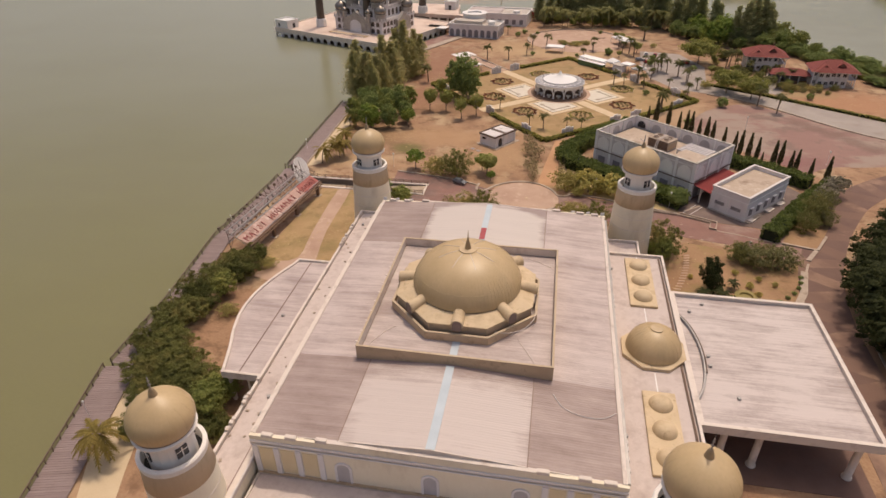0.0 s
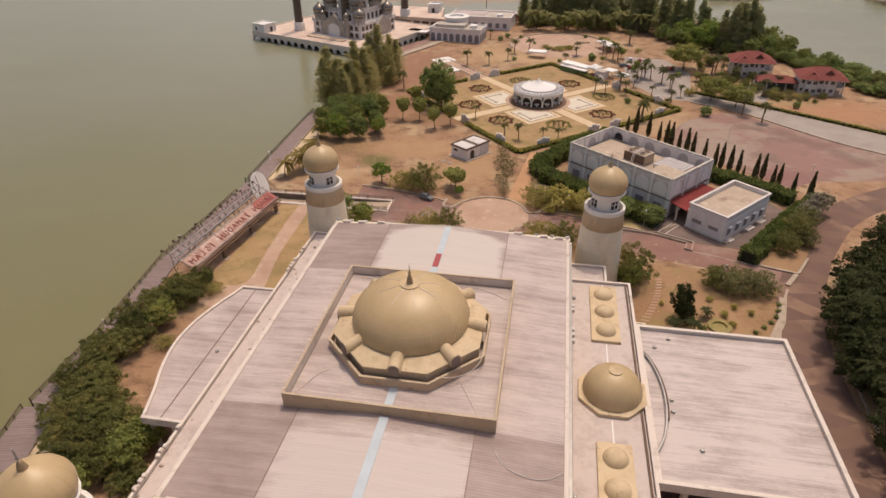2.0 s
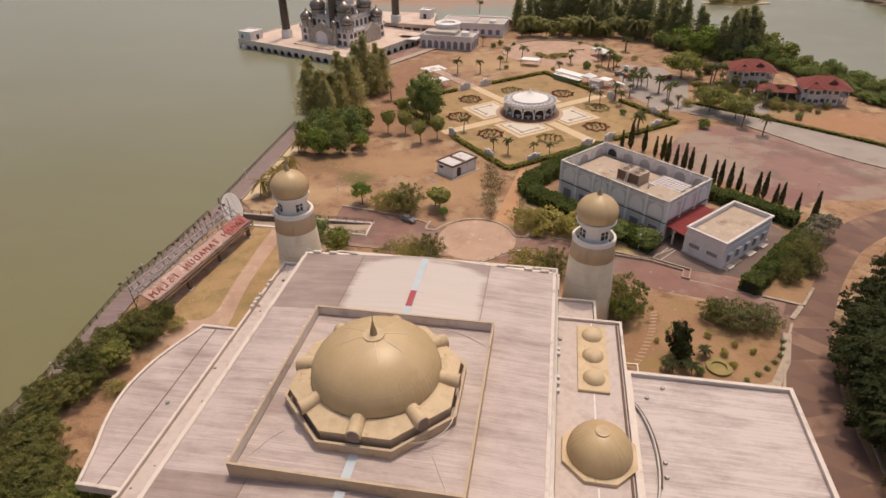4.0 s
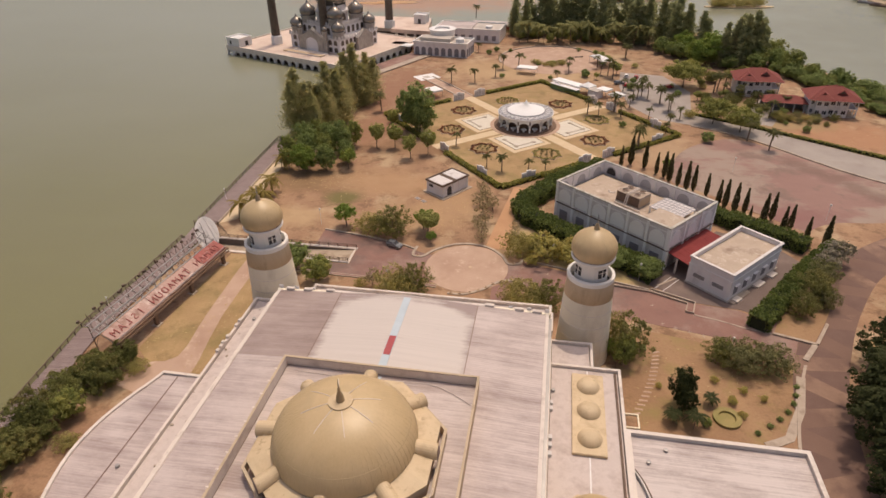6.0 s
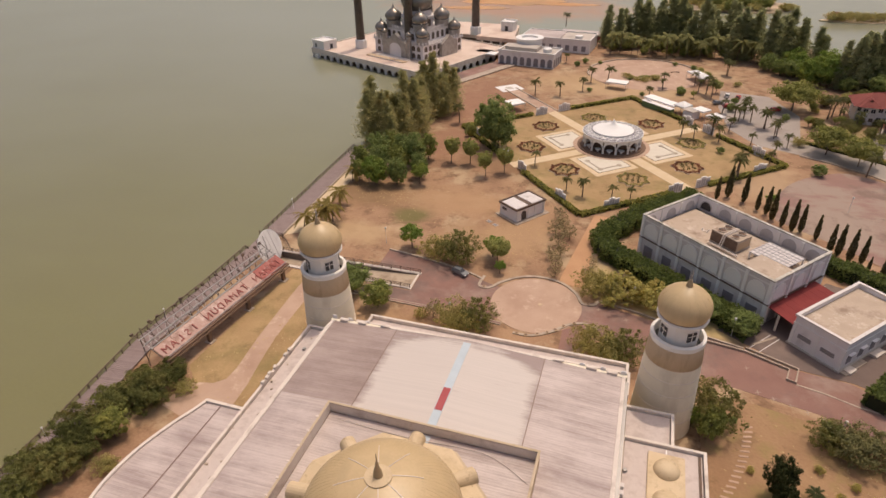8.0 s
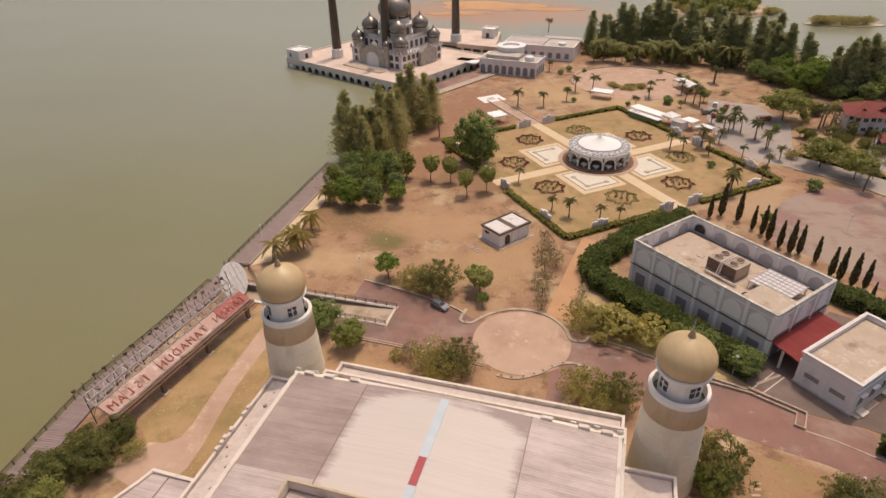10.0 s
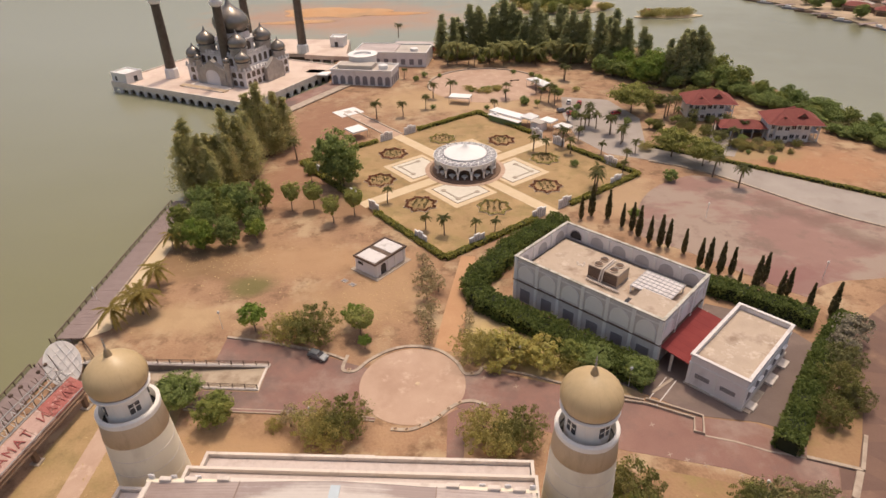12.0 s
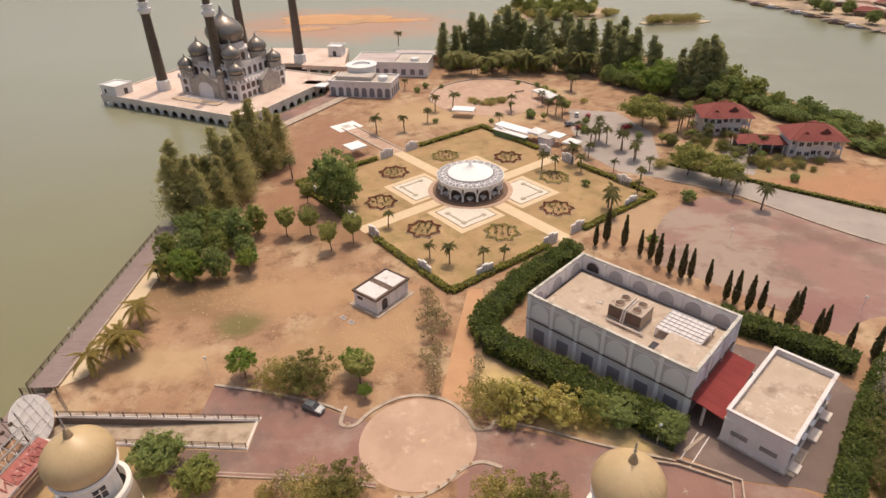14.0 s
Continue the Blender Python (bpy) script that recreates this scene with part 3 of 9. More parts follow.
# keyhole outline: the sunken ramp is cut out of the sheet
cut_at = min(range(len(SHORE)), key=lambda i: abs(SHORE[i][1] - 155.4) + (100 if SHORE[i][0] > -60 else 0))
RAMP_HOLE = [(-70.6, 152.5), (-34.4, 151.9), (-34.2, 158.1), (-70.6, 158.1)]
slit = SHORE[cut_at]
struct("ground", prism(SHORE[:cut_at + 1] + [RAMP_HOLE[0], RAMP_HOLE[1], RAMP_HOLE[2], RAMP_HOLE[3], (RAMP_HOLE[0][0], RAMP_HOLE[0][1] + 0.02), (slit[0], slit[1] + 0.02)] + SHORE[cut_at + 1:], -6, 0.0), M_earth, "dry orange earth with thin grass")
far = curve_pts([(150, 640), (200, 556), (226, 492), (240, 440), (290, 380), (420, 330), (1500, 300)], 5)
struct("far_bank", prism(far + [(1500, 2000), (100, 2000)], -5, -0.6), M_bank, "sandy far river bank with houses")
for sx, sy, sr, st, k in ((-96, 520, 36, 20, 1.0), (-52, 508, 22, 5, 2.3), (-110, 490, 24, 5, 4.1)):
    struct("sand_bank", prism([(sx + sr * math.cos(a) * (1 + 0.16 * math.sin(3 * a + k) + 0.07 * math.sin(7 * a + 2 * k)), sy + st * math.sin(a) * (1 + 0.25 * math.cos(2 * a + k) + 0.1 * math.sin(5 * a)) + 0.12 * (sx + sr * math.cos(a) + 86)) for a in [2 * math.pi * i / 48 for i in range(48)]], -5, -1.53 + 0.01 * k), M_orange, "low orange sand bank in the river")
struct("islet_ground", prism([(128 + 21 * math.cos(a) * (1 + 0.2 * math.sin(2 * a)), 492 + 6 * math.sin(a)) for a in [2 * math.pi * i / 24 for i in range(24)]], -5, -1.1), M_sand, "low sandy islet")

struct("mangrove_ground", prism([(58 + 41 * math.cos(a) * (1 + 0.12 * math.sin(3 * a)), 528 + 27 * math.sin(a) * (1 + 0.15 * math.cos(2 * a))) for a in [2 * math.pi * i / 28 for i in range(28)]], -5, -1.2), M_bank, "low mud island under mangroves")
# roads and courts, thin slabs on the ground
ROAD = curve_pts([(54, -200), (56, 20), (57.5, 95), (58.5, 112), (61.5, 126), (66.5, 139), (73, 152), (83, 167), (97, 179), (118, 190), (170, 205)], 8)
struct("road", ribbon(ROAD, 9.0, -0.2, 0.05), M_road, "brown paved road with darker wedges")
wedges = bmesh.new()
ROAD_LINE = [Vector(p) for p in ROAD]


def on_line(line, s):
    for a, b in zip(line, line[1:]):
        d = (b - a).length
        if s <= d:
            return a + (b - a) * (s / d), (b - a).normalized()
        s -= d
    return line[-1], (line[-1] - line[-2]).normalized()


for i in range(24):
    p, d = on_line(ROAD_LINE, 225 + 7.2 * i)
    q, _ = on_line(ROAD_LINE, 225 + 7.2 * i + 6.6)
    s = Vector((-d.y, d.x)) * (4.4 if i % 2 else -4.4)
    prism([tuple(p + s), tuple(q + s), tuple((p + q) / 2 - s * 0.8)], 0.04, 0.056, wedges)
struct("road_wedges", wedges, M_wedge, "dark triangular paving wedges in the road")
struct("approach_road", prism([(-45, 166), (-30, 163.5), (-19.5, 159.5), (-15, 158), (-13, 147), (-20, 146.6), (-45, 147.4), (-45, 151.4), (-34.0, 151.2), (-34.0, 158.65), (-45, 158.9)], -0.2, 0.03), M_paver, "red paved forecourt road")
struct("forecourt_road", prism([(2, 156.5), (6, 158.3), (23, 153.8), (34.6, 150.8), (43, 147.6), (52, 146.5), (57, 143.5), (67, 145), (64, 131), (58, 131.5), (45, 137), (30, 140), (14, 144.5), (2, 148.5)], -0.2, 0.034), M_paver, "red paved road beside the roundabout")
struct("gate_yard", prism([(30, 156), (43.5, 147.9), (52.5, 146.8), (57, 145), (61, 150), (72, 165), (66, 175), (54, 180), (48, 172)], -0.2, 0.042), mat("yard_concrete", (0.148, 0.105, 0.090), (0.211, 0.156, 0.136), 0.15, 0.9, bump=0.3, fine=4, c=(0.257, 0.187, 0.156), csize=0.12, cut=(0.53, 0.7)), "worn grey paved service yard")
struct("roundabout", prism(disc_pts(-6.3, 154.0, 9.7, 56), -0.2, 0.06), M_circle, "pale pink paved round court")
struct("court", prism(curve_pts([(47, 208), (49, 222), (55, 234), (64, 242), (74, 244.5), (92, 231), (104, 219), (118, 203), (110, 190), (96, 182.5), (86, 178.5), (76, 183), (60, 198), (47, 208)], 4)[:-1], -0.2, 0.03), M_court, "weathered red paved court with pale worn areas")
struct("back_road", prism([(62, 268), (82.3, 255.5), (112.7, 234), (150, 207), (141, 196), (103.7, 218.5), (77.3, 246), (60, 257), (48, 262), (40, 276), (38, 300), (40, 322), (58, 318), (66, 296)], -0.2, 0.038), M_concrete, "pale grey concrete road and car park")
struct("court_verge", prism(curve_pts([(75.5, 181.5), (80, 186), (86, 189), (94, 190), (104, 192.5), (112, 196), (112, 189), (98, 183), (88, 173), (80, 163), (73.5, 153.5), (71.5, 155), (75, 168), (75.5, 181.5)], 3)[:-1], -0.2, 0.046), M_earth, "pale earth verge between court and road")
struct("far_plaza", prism(disc_pts(9, 340, 25, 56), -0.2, 0.05), M_circle, "round pink paved plaza")
struct("sand_verge", prism(curve_pts([(-64, 46), (-70.5, 62), (-71.5, 76), (-66, 76), (-62, 58), (-58, 46)], 3) , -0.2, 0.02), M_sand, "pale sandy verge along the boardwalk")
struct("sand_strip", prism([(-74.4, 165), (-77.2, 223), (-73.5, 222), (-71.5, 196), (-70.5, 168)], -0.2, 0.024), M_sand, "pale sand strip along the boardwalk")
struct("side_lawn", prism([(-66, 116), (-64, 151.5), (-47, 151.5), (-44, 128), (-44.5, 106), (-54, 106)], -0.2, 0.02), M_lawn, "dry yellow lawn beside the hall")
struct("earth_path", prism(curve_pts([(-64, 106), (-63, 112), (-57, 115), (-58, 128), (-59, 151), (-55.5, 151), (-54.5, 128), (-52, 110), (-56, 104)], 3), -0.2, 0.034), M_circle, "pale trodden earth path")
struct("garden_plot", prism([(26, 131), (32, 137), (44, 134.5), (58, 129.5), (55, 119), (49, 108), (26, 106)], -0.2, 0.02), M_plot, "dry planted plot beside the porch")
struct("right_verge", prism([(62.5, 60), (63, 96), (68, 120), (74, 140), (120, 160), (120, 60)], -0.2, 0.02), M_lawn, "dry verge under trees")
struct("trodden_strip", prism([(-3.0, 163.5), (-1.5, 176), (1.5, 198), (5, 198), (3.5, 180), (2.5, 163)], -0.2, 0.02), mat("bare_soil", (0.46, 0.25, 0.135), (0.54, 0.32, 0.18), 0.2, 0.95, bump=0.4, fine=2), "bare trodden soil strip")


# boardwalk


boardwalk = tagged(new("boardwalk"), "weathered grey timber boardwalk with a dark rail along the river", "boardwalk")
plank = None
far_planks = bmesh.new()
joists = bmesh.new()
rails = bmesh.new()
posts = []
RUNS = [([(-64.0, 22), (-68.3, 44), (-75.3, 74)], 6.2, 0, 1), ([(-75.4, 74.4), (-76.0, 95), (-78.8, 120), (-77.5, 140), (-77.2, 156)], 4.6, 0, 1), ([(-77.2, 164.5), (-78.3, 192), (-79.4, 226)], 5.2, 0, 0)]
rng0 = random.Random(3)
for path, width, lo, near in RUNS:
    line = [Vector(p) for p in path]
    total = sum((b - a).length for a, b in zip(line, line[1:]))
    s = 0.25
    while s < total:
        p, d = on_line(line, s)
        a = math.degrees(math.atan2(d.y, d.x))
        m = pose(p.x, p.y, 0.32 + rng0.uniform(0, 0.025), 0, 0, a + rng0.uniform(-0.4, 0.4)) @ Matrix.Diagonal((1, width / 6 * rng0.uniform(0.995, 1.01), 1, 1))
        if plank is None:
            plank = part("plank", B(-0.215, -3, -0.05, 0.215, 3, 0.05), M_timber, boardwalk, at=m)
        elif near and p.y > 28:
            again(plank, boardwalk, m)
        else:
            bx(far_planks, -0.215, -3, -0.05, 0.215, 3, 0.05, m)
        s += 0.47
    s = 0.0
    while s <= total:
        p, d = on_line(line, s)
        n = Vector((-d.y, d.x))
        e = p + n * (width / 2 - 0.12)
        e2 = p - n * (width / 2 - 0.4)
        posts.append((e.x, e.y))
        tube((e2.x, e2.y, -3), (e2.x, e2.y, 0.2), 0.14, 6, joists)
        tube((e.x, e.y, -3), (e.x, e.y, 0.2), 0.14, 6, joists)
        if s + 2.4 <= total:
            q, d2 = on_line(line, s + 2.4)
            f = q + Vector((-d2.y, d2.x)) * (width / 2 - 0.12)
            for h, r_b in ((0.75, 0.05), (1.1, 0.05), (1.45, 0.12)):
                tube((e.x, e.y, h), (f.x, f.y, h), r_b, 5, rails)
        s += 2.4
edge_strip = ribbon([(-74.4, 165), (-75.4, 192), (-76.5, 224)], 0.35, 0.1, 0.5)
part("edge_board", edge_strip, M_kerb, boardwalk, "pale concrete edge beside the deck")
part("far_deck", far_planks, M_timber, boardwalk)
tagged(bpy.data.objects["far_deck"], kind="stuff")
tagged(part("pile_row", joists, M_darkwood, boardwalk), kind="stuff")
tagged(part("rail", rails, M_darkwood, boardwalk, "dark timber rails"), kind="stuff")
post = part("post", B(-0.075, -0.075, -0.1, 0.075, 0.075, 1.22), M_darkwood, boardwalk, at=pose(posts[0][0], posts[0][1], 0.3))
for x, y in posts[1:]:
    again(post, boardwalk, pose(x, y, 0.3))


# ---- the domed hall ----
CX, CY = -12.2, 86.3
X0, X1, Y0, Y1 = -37.0, 12.7, 52.3, 122.3
EAVE, RIDGE = 13.2, 14.7
hall = thing("exhibition_hall", "cream exhibition hall with a sheet roof, gold dome and a porch", "building")


def ribbed(x0, x1, z0, z1, y0, y1, step=0.42, up=0.012, t=0.12):
    """Roof sheet that falls along x, with ribs along the fall."""
    bm = bmesh.new()
    ys, zs = [], []
    k = max(1, int(round((y1 - y0) / step)))
    w = (y1 - y0) / k
    for i in range(k):
        for f, h in ((0.0, 0.0), (0.62, 0.0), (0.70, up), (0.92, up)):
            ys.append(y0 + (i + f) * w)
            zs.append(h)
    ys.append(y1)
    zs.append(0.0)
    a = [bm.verts.new((x0, y, z0 + h)) for y, h in zip(ys, zs)]
    b = [bm.verts.new((x1, y, z1 + h)) for y, h in zip(ys, zs)]
    c = [bm.verts.new((x0, y, z0 - t)) for y in ys]
    d = [bm.verts.new((x1, y, z1 - t)) for y in ys]
    for i in range(len(ys) - 1):
        bm.faces.new((a[i], b[i], b[i + 1], a[i + 1]))
        bm.faces.new((c[i], c[i + 1], d[i + 1], d[i]))
        bm.faces.new((a[i], a[i + 1], c[i + 1], c[i]))
        bm.faces.new((b[i], d[i], d[i + 1], b[i + 1]))
    bmesh.ops.recalc_face_normals(bm, faces=bm.faces)
    return bm


def roof_z(x):
    return RIDGE - (RIDGE - EAVE) * abs(x - CX) / (CX - X0)


def parapet_ring(x0, y0, x1, y1, z0, z1, t):
    """A closed rectangular wall of thickness t, in one piece."""
    bm = bmesh.new()
    v = [[bm.verts.new((x, y, z)) for x, y in ((x0 + e, y0 + e), (x1 - e, y0 + e), (x1 - e, y1 - e), (x0 + e, y1 - e))] for e in (0, t) for z in (z0, z1)]
    for i in range(4):
        j = (i + 1) % 4
        for p, q in ((v[0], v[1]), (v[3], v[2]), (v[1], v[3]), (v[2], v[0])):
            bm.faces.new((p[i], p[j], q[j], q[i]))
    return bm


# walls of the core and the lower aisles
part("core_wall", parapet_ring(X0, Y0, X1, Y1, 0, 12.38, 0.4), M_cream, hall)
XL, XM, XN, XR = X0 + 0.3, -24.7, 0.3, X1 - 0.3
for x0, x1, y0, y1, m_ in (
        (XL, XM, Y0 + .5, 69.2, M_sheet_dark), (XL, XM, 69.2, 104, M_sheet_light), (XL, XM, 104, Y1 - .5, M_sheet_dark),
        (XM, CX, Y0 + .5, 69.2, M_sheet_front), (XM, CX, 101.4, 105.0, M_sheet_white), (XM, CX, 105.0, Y1 - .5, M_sheet_white),
        (CX, XN, Y0 + .5, 69.2, M_sheet_front), (CX, XN, 101.4, 105.0, M_sheet_white), (CX, XN, 105.0, Y1 - .5, M_sheet_white),
        (XN, XR, Y0 + .5, 69.2, M_sheet_dark), (XN, XR, 69.2, 104, M_sheet_light), (XN, XR, 104, Y1 - .5, M_sheet_light)):
    flat_ = m_ is M_sheet_white
    part("roof_panel", ribbed(x0, x1, roof_z(x0), roof_z(x1), y0, y1, up=0.004 if flat_ else 0.012), m_, hall, "white coated roof sheet" if flat_ else "")
part("court_roof", ribbed(-26.6, 2.6, 14.75, 14.75, 69.4, 101.3), M_sheet_court, hall)
for x in (XM, XN):
    for y0, y1 in ((Y0 + .5, 69.0), (101.7, Y1 - .5)):
        part("panel_joint", B(x - 0.06, y0, roof_z(x) - 0.05, x + 0.06, y1, roof_z(x) + 0.07), M_joint, hall)
for y0, y1 in ((Y0 + .6, 68.6), (102.2, 121.0)):
    bm = bmesh.new()
    prism([(CX - 0.62, y0), (CX + 0.62, y0), (CX + 0.62, y1), (CX - 0.62, y1)], RIDGE - 0.06, RIDGE + 0.11, bm)
    part("ridge_cap", bm, M_blue, hall, "faded pale blue ridge flashing")
for y0, y1 in ((69.8, 74.6), (98.0, 101.0)):
    part("ridge_cap", B(CX - 0.6, y0, 14.74, CX + 0.6, y1, 14.82), M_blue, hall, "faded pale blue flashing")
part("red_cap", B(CX - 0.55, 105.9, RIDGE - 0.04, CX + 0.55, 110.4, RIDGE + 0.16), M_red, hall, "red painted ridge piece")
# eaves: gutters and parapets
for x, w in ((X0, 0.55), (X1 - 0.55, 0.55)):
    part("eave_trim", B(x, Y0 + 0.5, 12.7, x + w, Y1 - 0.5, 13.42, bevel=0.05), M_trim, hall)
part("gutter", B(X1 + 0.002, Y0 + 1, 12.5, X1 + 0.5, Y1 - 1, 12.95, bevel=0.06), M_metal, hall, "grey box gutter")
part("gutter", B(X0 - 0.5, Y0 + 1, 12.5, X0 - 0.002, Y1 - 1, 12.95, bevel=0.06), M_trim, hall)
for yy, t in ((Y0, 0.5), (Y1 - 0.5, 0.5)):
    bm = bmesh.new()
    # stepped wall, higher over the long middle stretch
    xs = [X0 - 0.2, -35.3, -31.8, -26.6, 2.0, 7.2, 10.6, X1 + 0.2]
    hs = [13.35, 13.5, 13.62, 13.85, 13.62, 13.5, 13.35]
    for a, b, h in zip(xs, xs[1:], hs):
        bx(bm, a, yy, 11.9, b, yy + t, h)
    part("parapet", bm, M_cream, hall)
    bm = bmesh.new()
    prism([(-36, 12.6), (12, 12.6), (12, roof_z(12) + 0.05), (CX, RIDGE + 0.05), (-36, roof_z(-36) + 0.05)], -0.06, 0.06, bm)
    part("roof_end", bm, M_trim, hall, at=pose(0, yy + (0.56 if yy == Y0 else -0.06), 0, 90, 0, 0))
    part("parapet_coping", B(-26.6, yy - 0.06, 13.852, 2.0, yy + t + 0.06, 13.97, bevel=0.03), M_trim, hall)
    o = -0.16 if yy == Y0 else t
    FZ = 6.0 if yy == Y0 else 8.8
    part("moulding", B(X0 - 0.2, yy + o, 12.2, X1 + 0.2, yy + o + 0.16, 12.62), M_lilac, hall, "pale lilac moulding under the parapet")
    part("upper_moulding", B(X0 - 0.2, yy + o * 0.6, 11.6, X1 + 0.2, yy + o * 0.6 + 0.1, 11.85), M_lilac, hall)
    part("wall_foot", B(X0 + 0.1, yy + o * 1.6, FZ - 0.1, X1 - 0.1, yy + o * 1.6 + 0.24, FZ + 0.42), M_parapet, hall, "dark stained wall foot")
crenel = part("crenel", B(-0.8, -0.32, -0.25, 0.8, 0.32, 0.34, bevel=0.06), M_trim, hall, at=pose(-34.6, Y0 + 0.25, 13.5))
for yy in (Y0 + 0.25, Y1 - 0.25):
    for x, z in ((-34.6, 13.5), (-31.2, 13.62), (-26.9, 13.86), (2.3, 13.86), (7.5, 13.62), (10.6, 13.45)):
        if (x, yy) != (-34.6, Y0 + 0.25):
            again(crenel, hall, pose(x, yy, z))

# front and rear clerestory: pilasters, panels and arched windows
def arch_pts(w, h, n=10):
    """Outline of a round-headed opening in x, z, from its sill up."""
    r = w / 2
    return [(-r, 0), (r, 0)] + [(r * math.cos(math.pi * i / n), h - r + r * math.sin(math.pi * i / n)) for i in range(n + 1)]


def arch_plate(w, h, t):
    """A round-headed plate facing -y, t thick."""
    bm = bmesh.new()
    o = arch_pts(w, h)
    a = [bm.verts.new((x, -t, z)) for x, z in o]
    b = [bm.verts.new((x, 0, z)) for x, z in o]
    bm.faces.new(a)
    bm.faces.new(b[::-1])
    for i in range(len(o)):
        j = (i + 1) % len(o)
        bm.faces.new((a[j], a[i], b[i], b[j]))
    bmesh.ops.recalc_face_normals(bm, faces=bm.faces)
    return bm


def arch_frame(w, h, b, t):
    """A round-headed frame of border b and thickness t, facing -y."""
    bm = bmesh.new()
    o, i_ = arch_pts(w + 2 * b, h + b), arch_pts(w, h)
    va = [[bm.verts.new((x, y, z)) for x, z in pts] for pts in (o, i_) for y in (-t, 0)]
    k = len(o)
    for i in range(1, k):
        j = (i + 1) % k
        for p, q in ((va[0], va[2]), (va[3], va[1]), (va[1], va[0]), (va[2], va[3])):
            bm.faces.new((p[i], p[j], q[j], q[i]))
    bmesh.ops.recalc_face_normals(bm, faces=bm.faces)
    return bm


win = frame_o = pil = None
for face, yy in ((0, Y0), (180, Y1)):
    for x in (-24.2, -12.2, -0.2):
        m = pose(x, yy, 6.5 if face == 0 else 9.0, 0, 0, face)
        if win is None:
            win = part("window", arch_plate(1.8, 3.6, 0.06), M_recess, hall, "arched pale window", at=m)
            frame_o = part("window_frame", arch_frame(1.8, 3.6, 0.32, 0.2), M_lilac, hall, at=m)
        else:
            again(win, hall, m)
            again(frame_o, hall, m)
    for x in (-36.6, -33.6, -30.4, -27.2, 2.8, 6.0, 9.2, 12.3):
        m = pose(x, yy, 6.3 if face == 0 else 8.8, 0, 0, face)
        pil = part("pilaster", B(-0.4, -0.2, 0, 0.4, 0, 5.2, bevel=0.05), M_lilac, hall, at=m) if pil is None else again(pil, hall, m)
    for x in (-35.1, -32.0, -28.8, 4.4, 7.6, 10.75):
        part("wall_panel", B(x - 1.0, -0.07, 6.7 if face == 0 else 9.3, x + 1.0, 0.0, 11.2), M_yellow, hall, at=Matrix.Translation((0, yy if face == 0 else yy + 0.07, 0)))

# lower aisles round the core: walls, roof and low parapets
def block(x0, y0, x1, y1, z, m_roof, par=0.45, rise=0.55, ribs=True):
    part("aisle_wall", parapet_ring(x0, y0, x1, y1, 0, z - 0.15, 0.35), M_cream, hall)
    if ribs:
        part("aisle_roof", ribbed(x0 + par, x1 - par, z, z, y0 + par, y1 - par, 0.7, 0.04), m_roof, hall)
    else:
        part("aisle_roof", B(x0 + par, y0 + par, z - 0.15, x1 - par, y1 - par, z), m_roof, hall)
    part("aisle_parapet", parapet_ring(x0 - 0.1, y0 - 0.1, x1 + 0.1, y1 + 0.1, z - 0.6, z + rise, par), M_trim, hall)


M_terrace = mat("terrace_screed", (0.55, 0.465, 0.425), (0.65, 0.565, 0.525), 0.3, 0.85, bump=0.1, c=(0.42, 0.335, 0.30), csize=0.3, cut=(0.5, 0.72), d=(0.49, 0.40, 0.365), dsize=0.9, dcut=(0.5, 0.75))
block(-43.2, 38.0, X0 - 0.5, 124.0, 8.6, M_terrace, ribs=False)
block(X1 + 0.52, 53.5, 24.6, 114.0, 8.9, M_terrace, ribs=False)
block(X1 + 0.52, 114.2, 20.5, 121.5, 7.6, M_terrace, ribs=False)
block(-36.95, 38.0, 13.1, Y0 - 0.06, 6.0, M_terrace, par=0.3, rise=0.06, ribs=False)
block(-35.0, Y1 + 0.02, 13.5, 127.4, 8.8, M_terrace, ribs=False, rise=0.7)
block(-33.5, 127.6, 13.2, 130.4, 8.2, M_terrace, ribs=False, rise=0.7)
part("entrance_canopy", B(-14.4, 130.6, 5.2, -9.8, 133.4, 5.6, bevel=0.05), M_trim, hall, "pale concrete canopy slab")
for x in (-14.0, -10.2):
    part("canopy_post", B(x - 0.2, 132.8, 0, x + 0.2, 133.2, 5.2), M_trim, hall)
# broken crenels and rubble on the western ledge
ledge_block = part("ledge_block", B(-0.3, -0.35, 0, 0.3, 0.35, 0.5, bevel=0.06), M_trim, hall, at=pose(-43.0, 56, 9.12))
rr = random.Random(5)
for y in (57.2, 58.0, 61.3, 62.2, 63.0, 66.5, 108.2, 109.4, 110.4, 112.0, 115.2, 116.6):
    again(ledge_block, hall, pose(-43.0 + rr.uniform(-0.1, 0.1), y, 9.12, 0, 0, rr.uniform(-14, 14)))
vent = part("roof_vent", lathe([(0.0, 0.5), (0.28, 0.45), (0.35, 0.2), (0.22, 0.12), (0.22, 0.0)][::-1], 10), M_metal, hall, "small grey roof vent", at=pose(-39.6, 60, 8.6))
for x, y, z in ((-40, 63.5, 8.6), (-39.2, 112, 8.6), (-41, 118, 8.6), (-47, 85, 7.0), (13.9, 64.5, 8.9), (14.0, 108, 8.9), (28.5, 82, 8.55), (28.6, 84.4, 8.55), (31.5, 75.2, 8.55), (30, 99, 8.55), (27.4, 96.5, 8.55)):
    again(vent, hall, pose(x, y, z))

